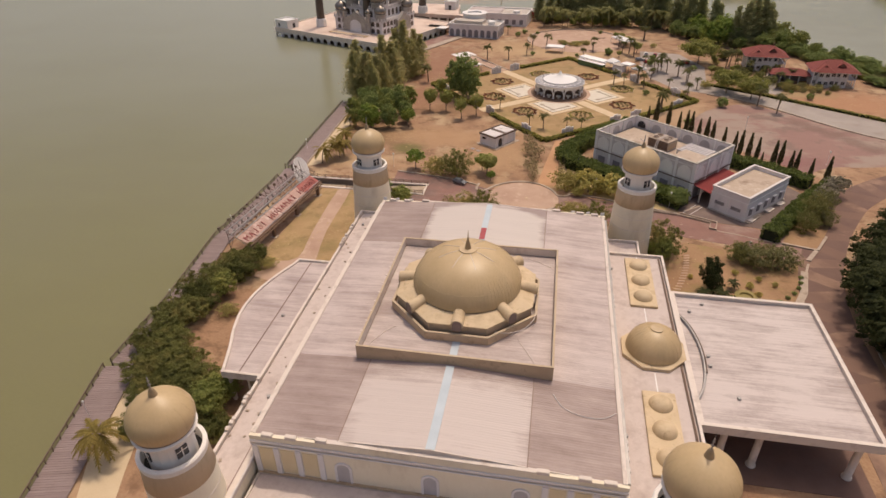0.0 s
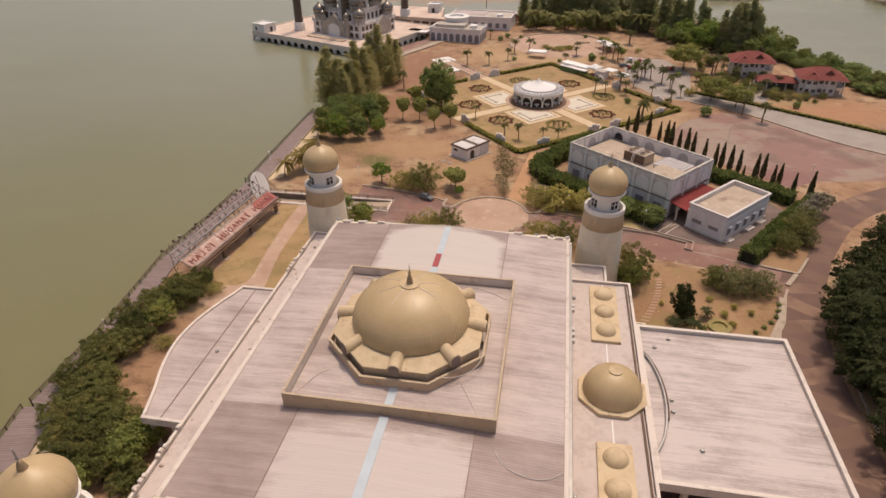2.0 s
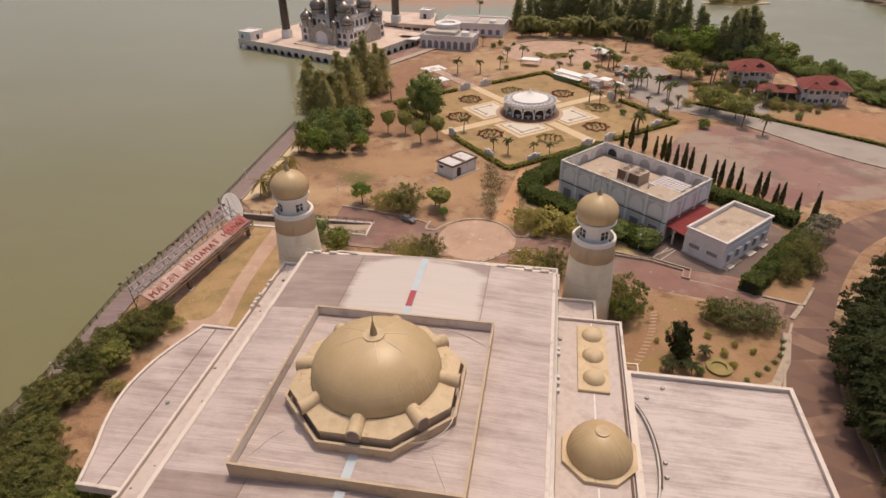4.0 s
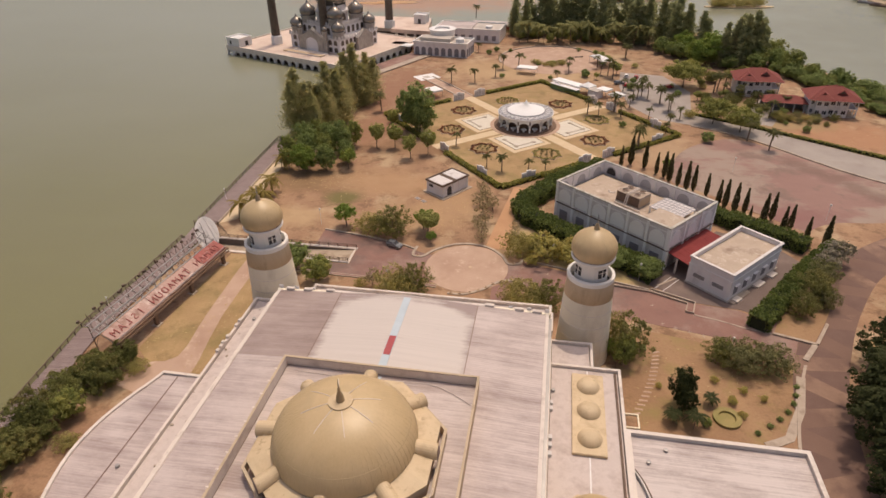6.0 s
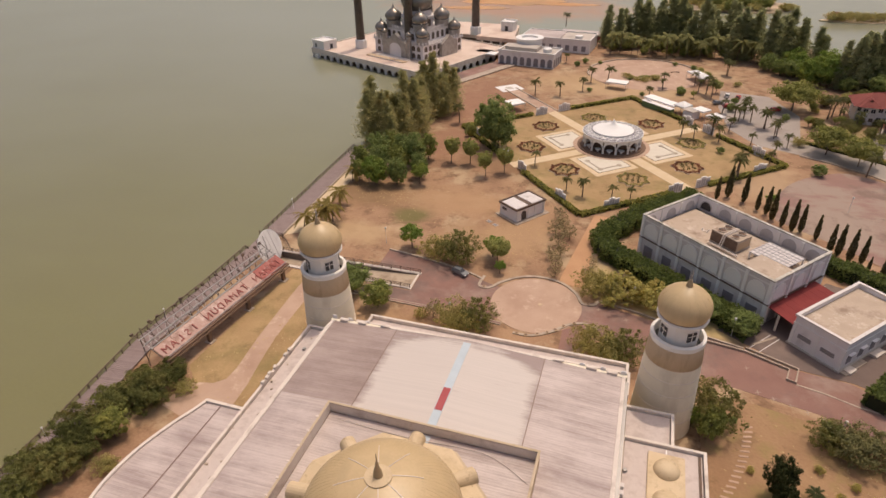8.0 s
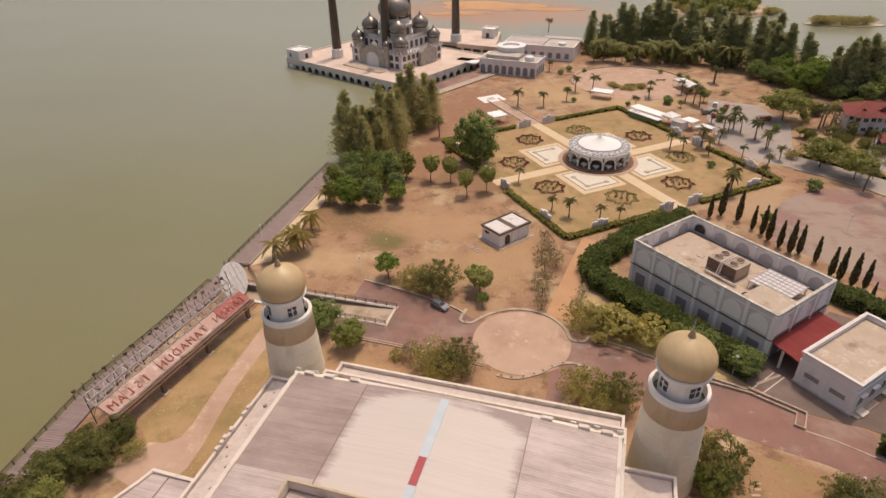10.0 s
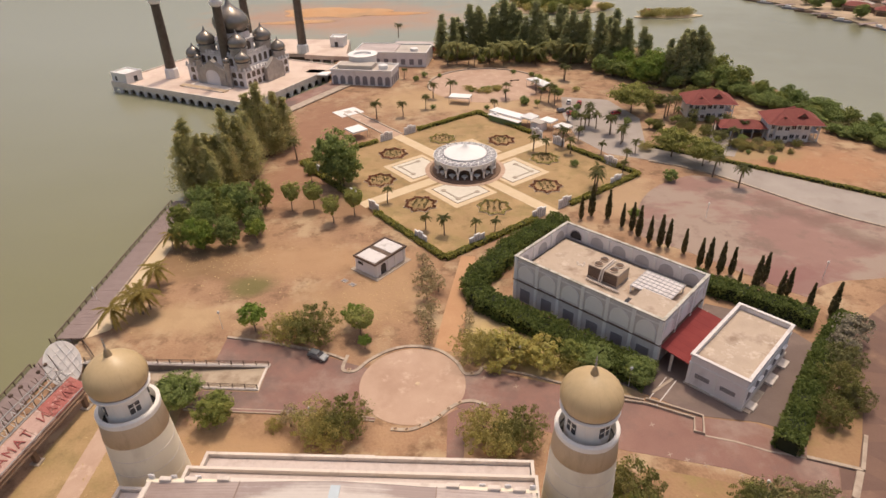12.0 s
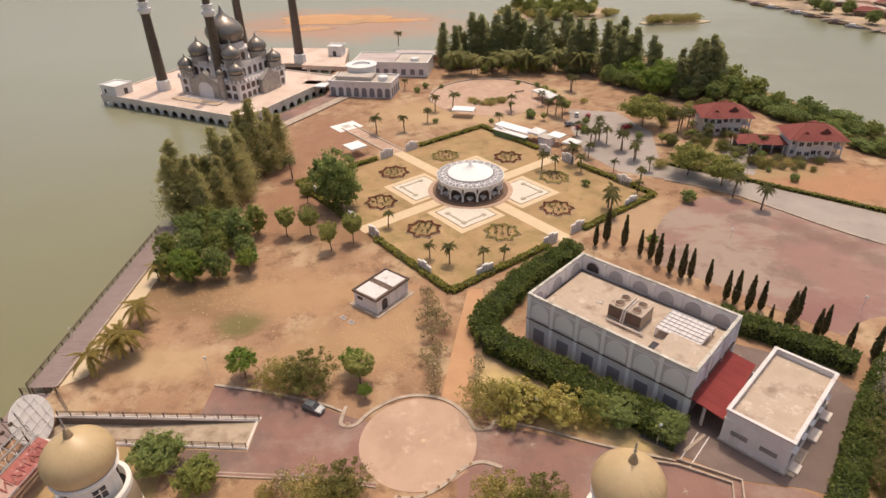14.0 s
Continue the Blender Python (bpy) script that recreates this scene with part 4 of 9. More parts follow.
# western wing with a bowed edge
wing_edge = curve_pts([(-51.2, 68.9), (-52.9, 75.0), (-54.6, 80.0), (-55.7, 86.0), (-55.3, 92.0), (-53.8, 97.5), (-52.2, 101.5), (-51.4, 104.0)], 4)
WZ = 7.0
bm = bmesh.new()
inner = -43.45
prism(wing_edge + [(inner, 104.0), (inner, 68.9)], WZ - 0.9, WZ - 0.12, bm)
part("wing_slab", bm, M_trim, hall)


def wing_x(y):
    for (xa, ya), (xb, yb) in zip(wing_edge, wing_edge[1:]):
        if ya <= y <= yb:
            return xa + (xb - xa) * (y - ya) / (yb - ya)
    return wing_edge[-1][0]


bm = bmesh.new()
k = 60
rows_ = []
for i in range(k):
    for f, h in ((0, 0), (0.62, 0), (0.7, 0.018), (0.92, 0.018)):
        y = 69.4 + (103.5 - 69.4) * (i + f) / k
        rows_.append([bm.verts.new((x, y, WZ + h + s)) for x, s in ((wing_x(y) + 0.45, -0.05), (-48.3, 0.02), (inner - 0.3, 0.12))])
for a, b in zip(rows_, rows_[1:]):
    for i in range(2):
        bm.faces.new((a[i], a[i + 1], b[i + 1], b[i]))
part("wing_roof", bm, M_sheet_light, hall)
part("wing_joint", B(-48.4, 69.5, WZ - 0.1, -48.22, 103.4, WZ + 0.12), M_joint, hall)
part("wing_parapet", ribbon([(x + 0.25, y) for x, y in wing_edge], 0.5, WZ - 1.0, WZ + 0.3), M_trim, hall)
for y in (69.1, 103.8):
    part("wing_end", B(-51.2, y - 0.28, WZ - 1.0, inner, y + 0.28, WZ + 0.42, bevel=0.05), M_trim, hall)
part("wing_gutter", B(inner - 0.5, 69.5, WZ - 0.2, inner, 103.4, WZ + 0.3), M_trim, hall)
for y in (70, 78, 86, 94, 102):
    part("wing_column", tube((wing_x(y) + 1.0, y, 0), (wing_x(y) + 1.0, y, WZ - 0.9), 0.4, 10), M_trim, hall)
part("wing_wall", B(-47.5, 70, 0, -47.1, 103, WZ - 0.9), M_cream, hall)

# eastern porch
PZ = 8.9
part("porch_slab", B(24.75, 68.4, 7.7, 49.6, 101.6, PZ - 0.36), M_trim, hall)
part("porch_roof", ribbed(25.2, 49.1, PZ - 0.3, PZ - 0.3, 68.9, 101.1, 0.8, 0.012, 0.05), M_sheet_porch, hall)
part("porch_parapet", parapet_ring(24.72, 68.38, 49.62, 101.62, PZ - 0.9, PZ + 0.3, 0.5), M_trim, hall, "stained off-white porch parapet")
part("porch_coping", parapet_ring(24.66, 68.32, 49.68, 101.68, PZ + 0.302, PZ + 0.42, 0.62), M_trim, hall)
col = None
for x in (29, 34.0, 47.5):
    for y in (70.2, 80, 90, 100.2):
        if x == 29 and y in (80, 90):
            continue
        m = pose(x, y, 0)
        if col is None:
            col = part("porch_column", lathe([(0.75, 0), (0.75, 0.4), (0.55, 0.6), (0.5, 6.9), (0.8, 7.3), (0.8, 7.7)], 14), M_trim, hall, smooth=True, at=m)
        else:
            again(col, hall, m)
part("porch_floor", B(24.8, 66.5, 0, 50.5, 103, 0.16), M_wedge, hall)
# curved duct on the porch roof
pts = [(22.4 + 5.2 * math.cos(radians(a)), 84.2 + 12.4 * math.sin(radians(a)), 9.0) for a in range(-76, 80, 4)]
pts = [p for p in pts if p[0] > 24.75]
part("curved_kerb", bent(pts, 0.2), M_metal, hall, "grey curved roof duct")
part("pipe", bent([(p[0] + 0.3, p[1], 8.98) for p in pts[len(pts) // 3:]], 0.13), M_darkwood, hall)
part("aisle_gutter", B(23.6, 54.2, 8.95, 23.95, 113.4, 9.05), M_darkwood, hall)

for y0, y1 in ((54.2, 58.1), (74.1, 78.6), (89.7, 95.9), (112.3, 113.4)):
    part("aisle_joint", B(19.3, y0, 8.902, 19.5, y1, 8.93), M_white, hall, "white joint strip")
part("gutter_pipe", tube((13.35, 55, 9.25), (13.35, 113, 9.25), 0.13, 8), M_trimw, hall, "white pipe along the gutter")
part("ledge_pipe", tube((-37.25, 40, 9.1), (-37.25, 123, 9.1), 0.13, 8), M_trimw, hall, "white pipe along the ledge")
# skylights on the eastern aisle
for y0, y1, ys in ((96.0, 112.2, (98.9, 104.2, 109.4)), (58.2, 74.0, (61.1, 66.2, 71.3))):
    sk = part("skylight", B(16.9, y0, 8.9, 21.8, y1, 9.4, bevel=0.06), M_goldpale, hall, "pale gold skylight plinth")
    for y in ys:
        part("skylight_dome", lathe([(1.8, 9.35), (1.75, 9.6), (1.45, 10.1), (0.9, 10.4), (0.0, 10.52)], 24, cx=19.4, cy=y), M_goldpale, sk, "small pale gold dome", smooth=True)


def dome_profile(r, h, z, n=14, top=0.0):
    return [(r * math.cos(t) if i < n else top, z + h * math.sin(t)) for i, t in [(i, math.pi / 2 * i / n) for i in range(n + 1)]]


def ribs_on(r, h, z, count, w, cx, cy, lift=0.03, t1=86):
    bm = bmesh.new()
    for k in range(count):
        a = 2 * math.pi * k / count
        prev = None
        for i in range(12):
            t = radians(t1) * i / 11
            p = (cx + (r + lift) * math.cos(t) * math.cos(a), cy + (r + lift) * math.cos(t) * math.sin(a), z + (h + lift) * math.sin(t))
            if prev:
                tube(prev, p, w * (1.15 - i / 16), 4, bm)
            prev = p
    return bm


# side dome
sd = part("side_dome", lathe(dome_profile(4.5, 4.1, 9.6, 12), 40, cx=19.6, cy=84.1), M_gold, hall, "ribbed matt gold side dome", smooth=True)
part("rib", ribs_on(4.5, 4.1, 9.6, 28, 0.02, 19.6, 84.1, 0.012), M_seam, sd)
part("dome_base", lathe([(0, 8.9), (5.5, 8.9), (5.5, 9.5), (4.4, 9.62), (0, 9.62)], 8, cx=19.6, cy=84.1, turn=math.pi / 8), M_goldpale, sd)
part("dome_cap", lathe([(1.0, 13.55), (1.0, 13.78), (0, 13.9)], 16, cx=19.6, cy=84.1), M_goldpale, sd)

# square parapet round the main dome
part("dome_court_parapet", parapet_ring(-27.0, 69.0, 3.0, 101.7, 13.3, 16.3, 0.26), M_parapet, hall, "brown rendered parapet")
part("court_lining", parapet_ring(-26.735, 69.265, 2.735, 101.435, 14.72, 16.25, 0.05), M_trim, hall, "pale weathered inner face of the parapet")
part("dome_court_coping", parapet_ring(-27.04, 68.96, 3.04, 101.74, 16.302, 16.4, 0.34), M_band, hall)

# octagon drum and main dome
def oct_ring(ap, z0, z1, cx=CX, cy=CY):
    return lathe([(0, z0), (ap / math.cos(math.pi / 8), z0), (ap / math.cos(math.pi / 8), z1), (0, z1)], 8, cx=cx, cy=cy, turn=math.pi / 8)


md = part("main_dome", lathe(dome_profile(9.2, 6.3, 18.3, 20), 72, cx=CX, cy=CY), M_gold, hall, "large matt gold ribbed dome", smooth=True)
part("rib", ribs_on(9.2, 6.3, 18.3, 84, 0.018, CX, CY, 0.005, 60), M_seam, md)
for t_deg in (24,):
    rr0, zz0 = 9.2 * math.cos(radians(t_deg)), 18.3 + 6.3 * math.sin(radians(t_deg))
    part("panel_ring", lathe([(rr0 + 0.018, zz0 - 0.02), (rr0 + 0.012, zz0 + 0.02), (rr0 - 0.05, zz0 + 0.05), (rr0 - 0.05, zz0 - 0.05), (rr0 + 0.018, zz0 - 0.02)], 72, cx=CX, cy=CY), M_seam, md)

bm = bmesh.new()
for i in range(8):
    a = radians(22.5 + 45 * i)
    prev = None
    for j in range(8):
        t = radians(58 + 4 * j)
        p = (CX + 9.22 * math.cos(t) * math.cos(a), CY + 9.22 * math.cos(t) * math.sin(a), 18.32 + 6.3 * math.sin(t))
        if prev:
            tube(prev, p, 0.055, 4, bm)
        prev = p
tagged(part("seam", bm, M_trim, md, "pale batten"), kind="stuff")
OC = 1 / math.cos(math.pi / 8)
part("drum", oct_ring(11.2, 14.6, 17.25), M_parapet, md, "brown octagonal drum")
part("drum_ledge", lathe([(0, 17.252), (11.42 * OC, 17.252), (11.42 * OC, 17.5), (9.0 * OC, 18.15), (0, 18.3)], 8, cx=CX, cy=CY, turn=math.pi / 8), M_goldpale, md, "stained pale gold ledge")
part("drum_ring", lathe([(12.15 * OC, 14.6), (12.15 * OC, 16.15), (11.85 * OC, 16.15), (11.85 * OC, 14.7)], 8, cx=CX, cy=CY, turn=math.pi / 8), M_parapet, md, "low brown octagonal ring wall")
part("ring_coping", lathe([(12.2 * OC, 16.152), (12.2 * OC, 16.27), (11.8 * OC, 16.27), (11.8 * OC, 16.152)], 8, cx=CX, cy=CY, turn=math.pi / 8), M_band, md)
part("dome_cap", lathe([(1.55, 24.35), (1.5, 24.7), (0.0, 24.8)], 28, cx=CX, cy=CY), M_goldpale, md, smooth=False)
part("spike", lathe([(0.55, 24.75), (0.42, 25.6), (0.16, 26.4), (0.22, 26.6), (0.10, 26.9), (0.03, 28.2), (0.0, 28.2)], 12, cx=CX, cy=CY), M_bronze, md, "dark bronze finial", smooth=True)
bar = cap = None
for i in range(8):
    a = 45 * i
    m = pose(CX, CY, 18.3, 0, 0, a)
    if bar is None:
        bm = bmesh.new()
        prof = [(-1.0, 0), (1.0, 0)] + [(1.0 * math.cos(math.pi * k / 10), 0.35 + 1.0 * math.sin(math.pi * k / 10)) for k in range(11)]
        u = [bm.verts.new((7.6, y, z - 0.4)) for y, z in prof]
        v = [bm.verts.new((11.9, y, z - 0.9)) for y, z in prof]
        for k in range(len(prof)):
            j = (k + 1) % len(prof)
            bm.faces.new((u[k], u[j], v[j], v[k]))
        bm.faces.new(u)
        bm.faces.new(v[::-1])
        bmesh.ops.recalc_face_normals(bm, faces=bm.faces)
        bar = part("barrel_dormer", bm, M_goldpale, md, "gold barrel dormer", smooth=False, at=m)
        cap = part("dormer_grille", arch_plate(1.5, 1.8, 0.05), M_joint, bar, at=pose(11.93, 0, -1.5, 0, 0, 90))
    else:
        o = again(bar, md, m)
        again(cap, o, pose(11.93, 0, -1.5, 0, 0, 90))

# loose cables, pegs and broken bits inside the dome court
for pts_, r_c in (([(-6.4, 75.6, 16.35), (-4.0, 76.4, 15.9), (-2.0, 77.6, 16.0), (-0.6, 79.4, 16.4), (-0.2, 82.0, 16.4)], 0.06), ([(-2.6, 76.2, 14.86), (-1.4, 74.0, 14.84), (-0.2, 71.8, 14.84), (0.6, 70.2, 14.86)], 0.045), ([(-22.6, 76.4, 14.85), (-24.0, 74.8, 14.84), (-25.6, 71.5, 14.85)], 0.045), ([(-24.5, 100.2, 14.86), (-14.0, 100.0, 14.86), (-4.0, 100.4, 14.86), (2.2, 97.5, 14.9)], 0.05)):
    part("court_cable", bent([tuple(p) for p in curve_pts(pts_, 6)], r_c, 5), M_trim, md, "loose pale cable")
rq = random.Random(44)
bit = None
for k in range(30):
    a = rq.uniform(0, 6.283)
    m = pose(CX + 10.6 * math.cos(a), CY + 10.6 * math.sin(a), 17.62, 0, 0, rq.uniform(0, 180)) @ Matrix.Scale(rq.uniform(0.5, 1.3), 4) if k < 18 else pose(-27.12, 70 + 2.6 * (k - 18), 16.3)
    bit = part("broken_bit", B(-0.2, -0.13, 0, 0.2, 0.13, 0.16, bevel=0.03), M_trim, md, "broken pale fragment", at=m) if bit is None else again(bit, md, m)

# ---- corner towers ----
def ribs_band(r, z, count):
    """Thin upright seams over the lower part of an onion dome."""
    bm = bmesh.new()
    prof = [(3.25, 22.1), (3.62, 22.65), (3.86, 23.4), (3.92, 24.0), (3.78, 24.75), (3.4, 25.5), (2.75, 26.2)]
    for k in range(count):
        a = 2 * math.pi * k / count
        for (r0, z0), (r1, z1) in zip(prof, prof[1:]):
            tube((r0 * math.cos(a), r0 * math.sin(a), z0), (r1 * math.cos(a), r1 * math.sin(a), z1), 0.018, 4, bm)
    return bm


tower = thing("minaret", "cream round tower with a white lantern and gold onion dome", "tower", pose(-42.15, 130.0, 0), group="corner towers of the hall")
part("shaft", lathe([(5.0, 0), (4.3, 14.4)], 48), M_cream, tower, smooth=True)
for z_r in (3.6, 6.4, 9.2, 11.9):
    r_r = 5.0 - 0.7 * z_r / 14.4
    part("shaft_ring", lathe([(r_r - 0.02, z_r), (r_r + 0.035, z_r + 0.03), (r_r + 0.03, z_r + 0.09), (r_r - 0.03, z_r + 0.12)], 48), M_trim, tower)
part("upper_shaft", lathe([(4.30, 14.4), (4.32, 14.4), (4.05, 17.9)], 48), M_band, tower, "tan rendered upper band", smooth=True)
part("collar", lathe([(3.9, 17.7), (4.12, 17.85), (4.16, 18.6), (4.02, 18.75), (3.62, 18.75), (3.58, 16.9)], 48), M_lantern, tower, "off-white painted collar")
# floor coloured black to give the shadow between lantern and collar
part("gallery_floor", lathe([(0, 17.0), (3.6, 17.0)], 32), M_black, tower, "dark gallery floor")
part("lantern", lathe([(2.9, 17.0), (2.86, 21.2), (3.3, 21.5), (3.4, 22.0), (3.1, 22.15)], 16), M_lantern, tower, "off-white lantern drum")
w_ = f_ = None
for i in range(4):
    m = pose(0, 0, 19.1, 0, 0, 90 * i + 52) @ pose(0, -2.84, 0)
    if w_ is None:
        w_ = part("lantern_window", B(-0.72, -0.1, 0, 0.72, 0.2, 1.55), M_glass, tower, "dark twin window", at=m)
        f_ = part("window_bar", B(-0.07, -0.14, 0, 0.07, -0.09, 1.55), M_lantern, w_)
        h_ = part("window_rail", B(-0.72, -0.13, 0.95, 0.72, -0.095, 1.05), M_lantern, w_)
    else:
        o = again(w_, tower, m)
        again(f_, o, Matrix.Identity(4))
        again(h_, o, Matrix.Identity(4))
part("dome_collar", lathe([(3.3, 21.7), (3.72, 21.9), (3.8, 22.2), (3.6, 22.35), (3.2, 22.35)], 32), M_lantern, tower, "off-white scalloped ring under the dome")
part("dome", lathe([(3.25, 22.1), (3.62, 22.65), (3.86, 23.4), (3.92, 24.0), (3.78, 24.75), (3.4, 25.5), (2.75, 26.2), (1.95, 26.75), (1.1, 27.15), (0.5, 27.35), (0.0, 27.5)], 48), M_gold, tower, "matt gold onion dome", smooth=True)
tagged(part("dome_seam", ribs_band(3.92, 24.0, 16), M_seam, tower), kind="stuff")
part("dome_lip", lathe([(3.22, 22.06), (3.5, 22.36), (3.52, 22.46), (3.3, 22.5)], 40), M_joint, tower, "dark stained lower edge of the dome")
fin = part("finial", lathe([(0.58, 27.15), (0.46, 27.7), (0.28, 28.3), (0.2, 28.45), (0.0, 28.5)], 12), M_bronze, tower, "bronze finial", smooth=True)
part("finial_rod", lathe([(0.07, 28.4), (0.07, 28.8), (0.2, 28.95), (0.07, 29.1), (0.06, 29.35), (0.17, 29.5), (0.05, 29.65), (0.12, 29.9), (0.03, 30.05), (0.0, 30.5)], 10), M_metal, fin, "thin grey rod with beads", smooth=True)
for x, y, a in ((19.4, 128.3, -17), (-42.7, 44.9, 10), (18.2, 46.6, 40)):
    copy_thing(tower, pose(x, y, 0, 0, 0, a))

# small boxes along the eastern gutter
box = None
for y, z in ((58.5, 0), (60.2, 0), (62.0, 0), (63.1, 0), (95.4, 0), (97.0, 0), (98.4, 0), (104.0, 0), (105.2, 0)):
    m = pose(13.75, y, 8.9, 0, 0, 3.0 * math.sin(y))
    box = part("gutter_box", B(-0.3, -0.38, 0, 0.3, 0.38, 0.62, bevel=0.05), M_trimw, hall, "small white roof box", at=m) if box is None else again(box, hall, m)

# grooves and a low upstand along the western ledge
part("ledge_groove", B(-38.62, 39.0, 8.602, -38.5, 123.4, 8.64), M_joint, hall, "dark dirty groove in the ledge")
part("ledge_upstand", B(-38.2, 39.0, 8.602, -37.9, 123.4, 8.95, bevel=0.04), M_trim, hall)
brick_ = None
for k in range(26):
    y = rr.uniform(44, 122)
    m = pose(-41.5 + rr.uniform(-1.2, 1.6), y, 8.6, 0, 0, rr.uniform(0, 180)) @ Matrix.Scale(rr.uniform(0.6, 1.3), 4)
    brick_ = part("rubble_block", B(-0.22, -0.14, 0, 0.22, 0.14, 0.2, bevel=0.03), M_kerb, hall, "broken concrete block", at=m) if brick_ is None else again(brick_, hall, m)
# loose pale cable across the front of the roof
cab_pts = [(3.2, 66.2), (4.6, 64.0), (7.5, 62.9), (10.2, 63.2), (12.0, 64.6)]
part("roof_cable", bent([(x, y, roof_z(x) + 0.1) for x, y in curve_pts(cab_pts, 6)], 0.05, 5), M_trimw, hall, "loose pale cable on the roof")


M_canvas = mat("white_canvas", (0.82, 0.81, 0.79), (0.86, 0.85, 0.83), 0.6, 0.7, bump=0.05)
# ---- office building with a walled roof ----


OFF = pose(13.4, 181.3, 0, 0, 0, -40.2)        # local x along the front, y into the depth
OW, OD, OH = 32.9, 19.4, 10.6
office = thing("office_building", "pale grey two-storey office with arched panels and a walled flat roof", "building", OFF)
bm = parapet_ring(0, 0, OW, OD, 0, OH, 0.35)
part("wall", bm, M_office, office)
part("coping", parapet_ring(-0.2, -0.2, OW + 0.2, OD + 0.2, OH + 0.002, OH + 0.28, 0.6), M_coping, office)
part("roof_deck", B(1.3, 0.42, 7.2, OW - 0.42, OD - 2.0, 7.6), M_deck, office, "beige screed roof deck")
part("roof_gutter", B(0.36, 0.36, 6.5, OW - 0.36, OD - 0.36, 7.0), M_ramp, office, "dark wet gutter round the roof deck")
part("string_course", parapet_ring(-0.3, -0.3, OW + 0.3, OD + 0.3, 5.0, 5.2, 0.29), M_darkwood, office, "dark weathered string course")
part("cornice", parapet_ring(-0.12, -0.12, OW + 0.12, OD + 0.12, 9.5, 9.75, 0.11), M_white, office)
a_plate = a_frame = g_panel = o_pil = None
BAYS = [2.9 + 5.42 * i for i in range(6)]
sides = [(pose(0, 0, 0), BAYS), (pose(OW, OD, 0, 0, 0, 180), BAYS), (pose(OW, 0, 0, 0, 0, 90), [2.9, 9.7, 16.5]), (pose(0, OD, 0, 0, 0, -90), [2.9, 9.7, 16.5]),
         (pose(OW - 0.35, OD - 0.35, 0), None)]
for m, bays in sides[:4]:
    for x in bays:
        o = m @ pose(x, 0, 5.7)
        if a_plate is None:
            a_plate = part("arch_panel", arch_plate(3.4, 3.4, 0.05), M_canvas, office, "blind arched panel", at=o)
            a_frame = part("arch_frame", arch_frame(3.4, 3.4, 0.22, 0.2), M_canvas, office, at=o)
            g_panel = part("door_panel", B(-1.25, -0.07, 0.2, 1.25, 0, 3.3), M_greypanel, office, "grey panelled double door", at=m @ pose(x, 0, 0))
            part("door_frame", parapet_ring(-1.4, -0.1, 1.4, -0.08, 0, 0.02, 0.01), M_white, office)
        else:
            again(a_plate, office, o)
            again(a_frame, office, o)
            again(g_panel, office, m @ pose(x, 0, 0))
    ends = [0.3] + [(p + q) / 2 for p, q in zip(bays, bays[1:])] + [(OW if bays is BAYS else OD) - 0.3]
    for x in ends:
        o = m @ pose(x, 0, 0)
        o_pil = part("pilaster", B(-0.35, -0.24, 0, 0.35, 0, OH, bevel=0.04), M_canvas, office, at=o) if o_pil is None else again(o_pil, office, o)
# inner faces of the roof wall, seen from above
in_arch = in_pil = None
for m, bays in ((pose(0.35, OD - 0.35, 0), BAYS), (pose(0.35, 0.35, 0, 0, 0, 90), [2.6, 9.4, 16.1])):
    for k, x in enumerate(bays):
        o = m @ pose(x - 0.35, 0, 7.6)
        if in_arch is None:
            in_arch = part("roof_arch", arch_plate(3.2, 2.3, 0.05), M_recess, office, "grey arched recess in the roof wall", at=o @ pose(0, -0.06, 0))
        else:
            again(in_arch, office, o @ pose(0, -0.06, 0))
    for x in [(p + q) / 2 for p, q in zip(bays, bays[1:])]:
        o = m @ pose(x - 0.35, 0, 7.6)
        in_pil = part("roof_pilaster", B(-0.3, -0.3, 0, 0.3, 0, 2.9), M_white, office, at=o) if in_pil is None else again(in_pil, office, o)
part("roof_wall_lining", parapet_ring(0.352, 0.352, OW - 0.352, OD - 0.352, 7.602, OH - 0.02, 0.05), M_lilac, office, "pale inner face of the roof wall")
for x in (BAYS[0] + 0.002,):
    part("roof_opening", arch_plate(2.7, 2.0, 0.05), M_glass, office, "dark arched opening", at=pose(x, OD - 0.462, 7.6))
part("stair_block", B(25.6, 0.37, 7.6, OW - 0.37, 6.9, 10.3), M_lilac, office)
part("stair_roof", B(25.3, 0.34, 10.302, OW - 0.34, 7.2, 10.5), M_deck, office, "beige stair roof slab")
# flat dark plate on the deck, painted for the shade of an open well
part("roof_void", B(22.9, 2.4, 7.602, 25.5, 6.4, 7.66), M_glass, office)
grid = part("pergola", B(22.2, 8.2, 9.0, 30.2, 15.2, 9.2), M_trimw, office, "pale lattice pergola")
gb = None
for i in range(9):
    m = pose(22.2 + i * 1.0, 8.0, 9.2)
    gb = part("lattice_bar", B(-0.09, 0, 0, 0.09, 7.4, 0.07), M_recess, grid, at=m) if gb is None else again(gb, grid, m)
gb = None
for i in range(7):
    m = pose(22.0, 8.2 + i * 1.16, 9.272)
    gb = part("cross_bar", B(0, -0.1, 0, 8.4, 0.1, 0.06), M_recess, grid, at=m) if gb is None else again(gb, grid, m)
for x, y in ((22.3, 8.3), (30.1, 8.3), (22.3, 15.1), (30.1, 15.1)):
    part("pergola_post", B(x - .15, y - .15, 7.6, x + .15, y + .15, 9.0), M_white, grid)
ac = thing("roof_chiller", "large beige rooftop cooling unit with dark louvres", "cooling unit", OFF @ pose(14.6, 9.8, 7.6), group="chillers on the office roof")
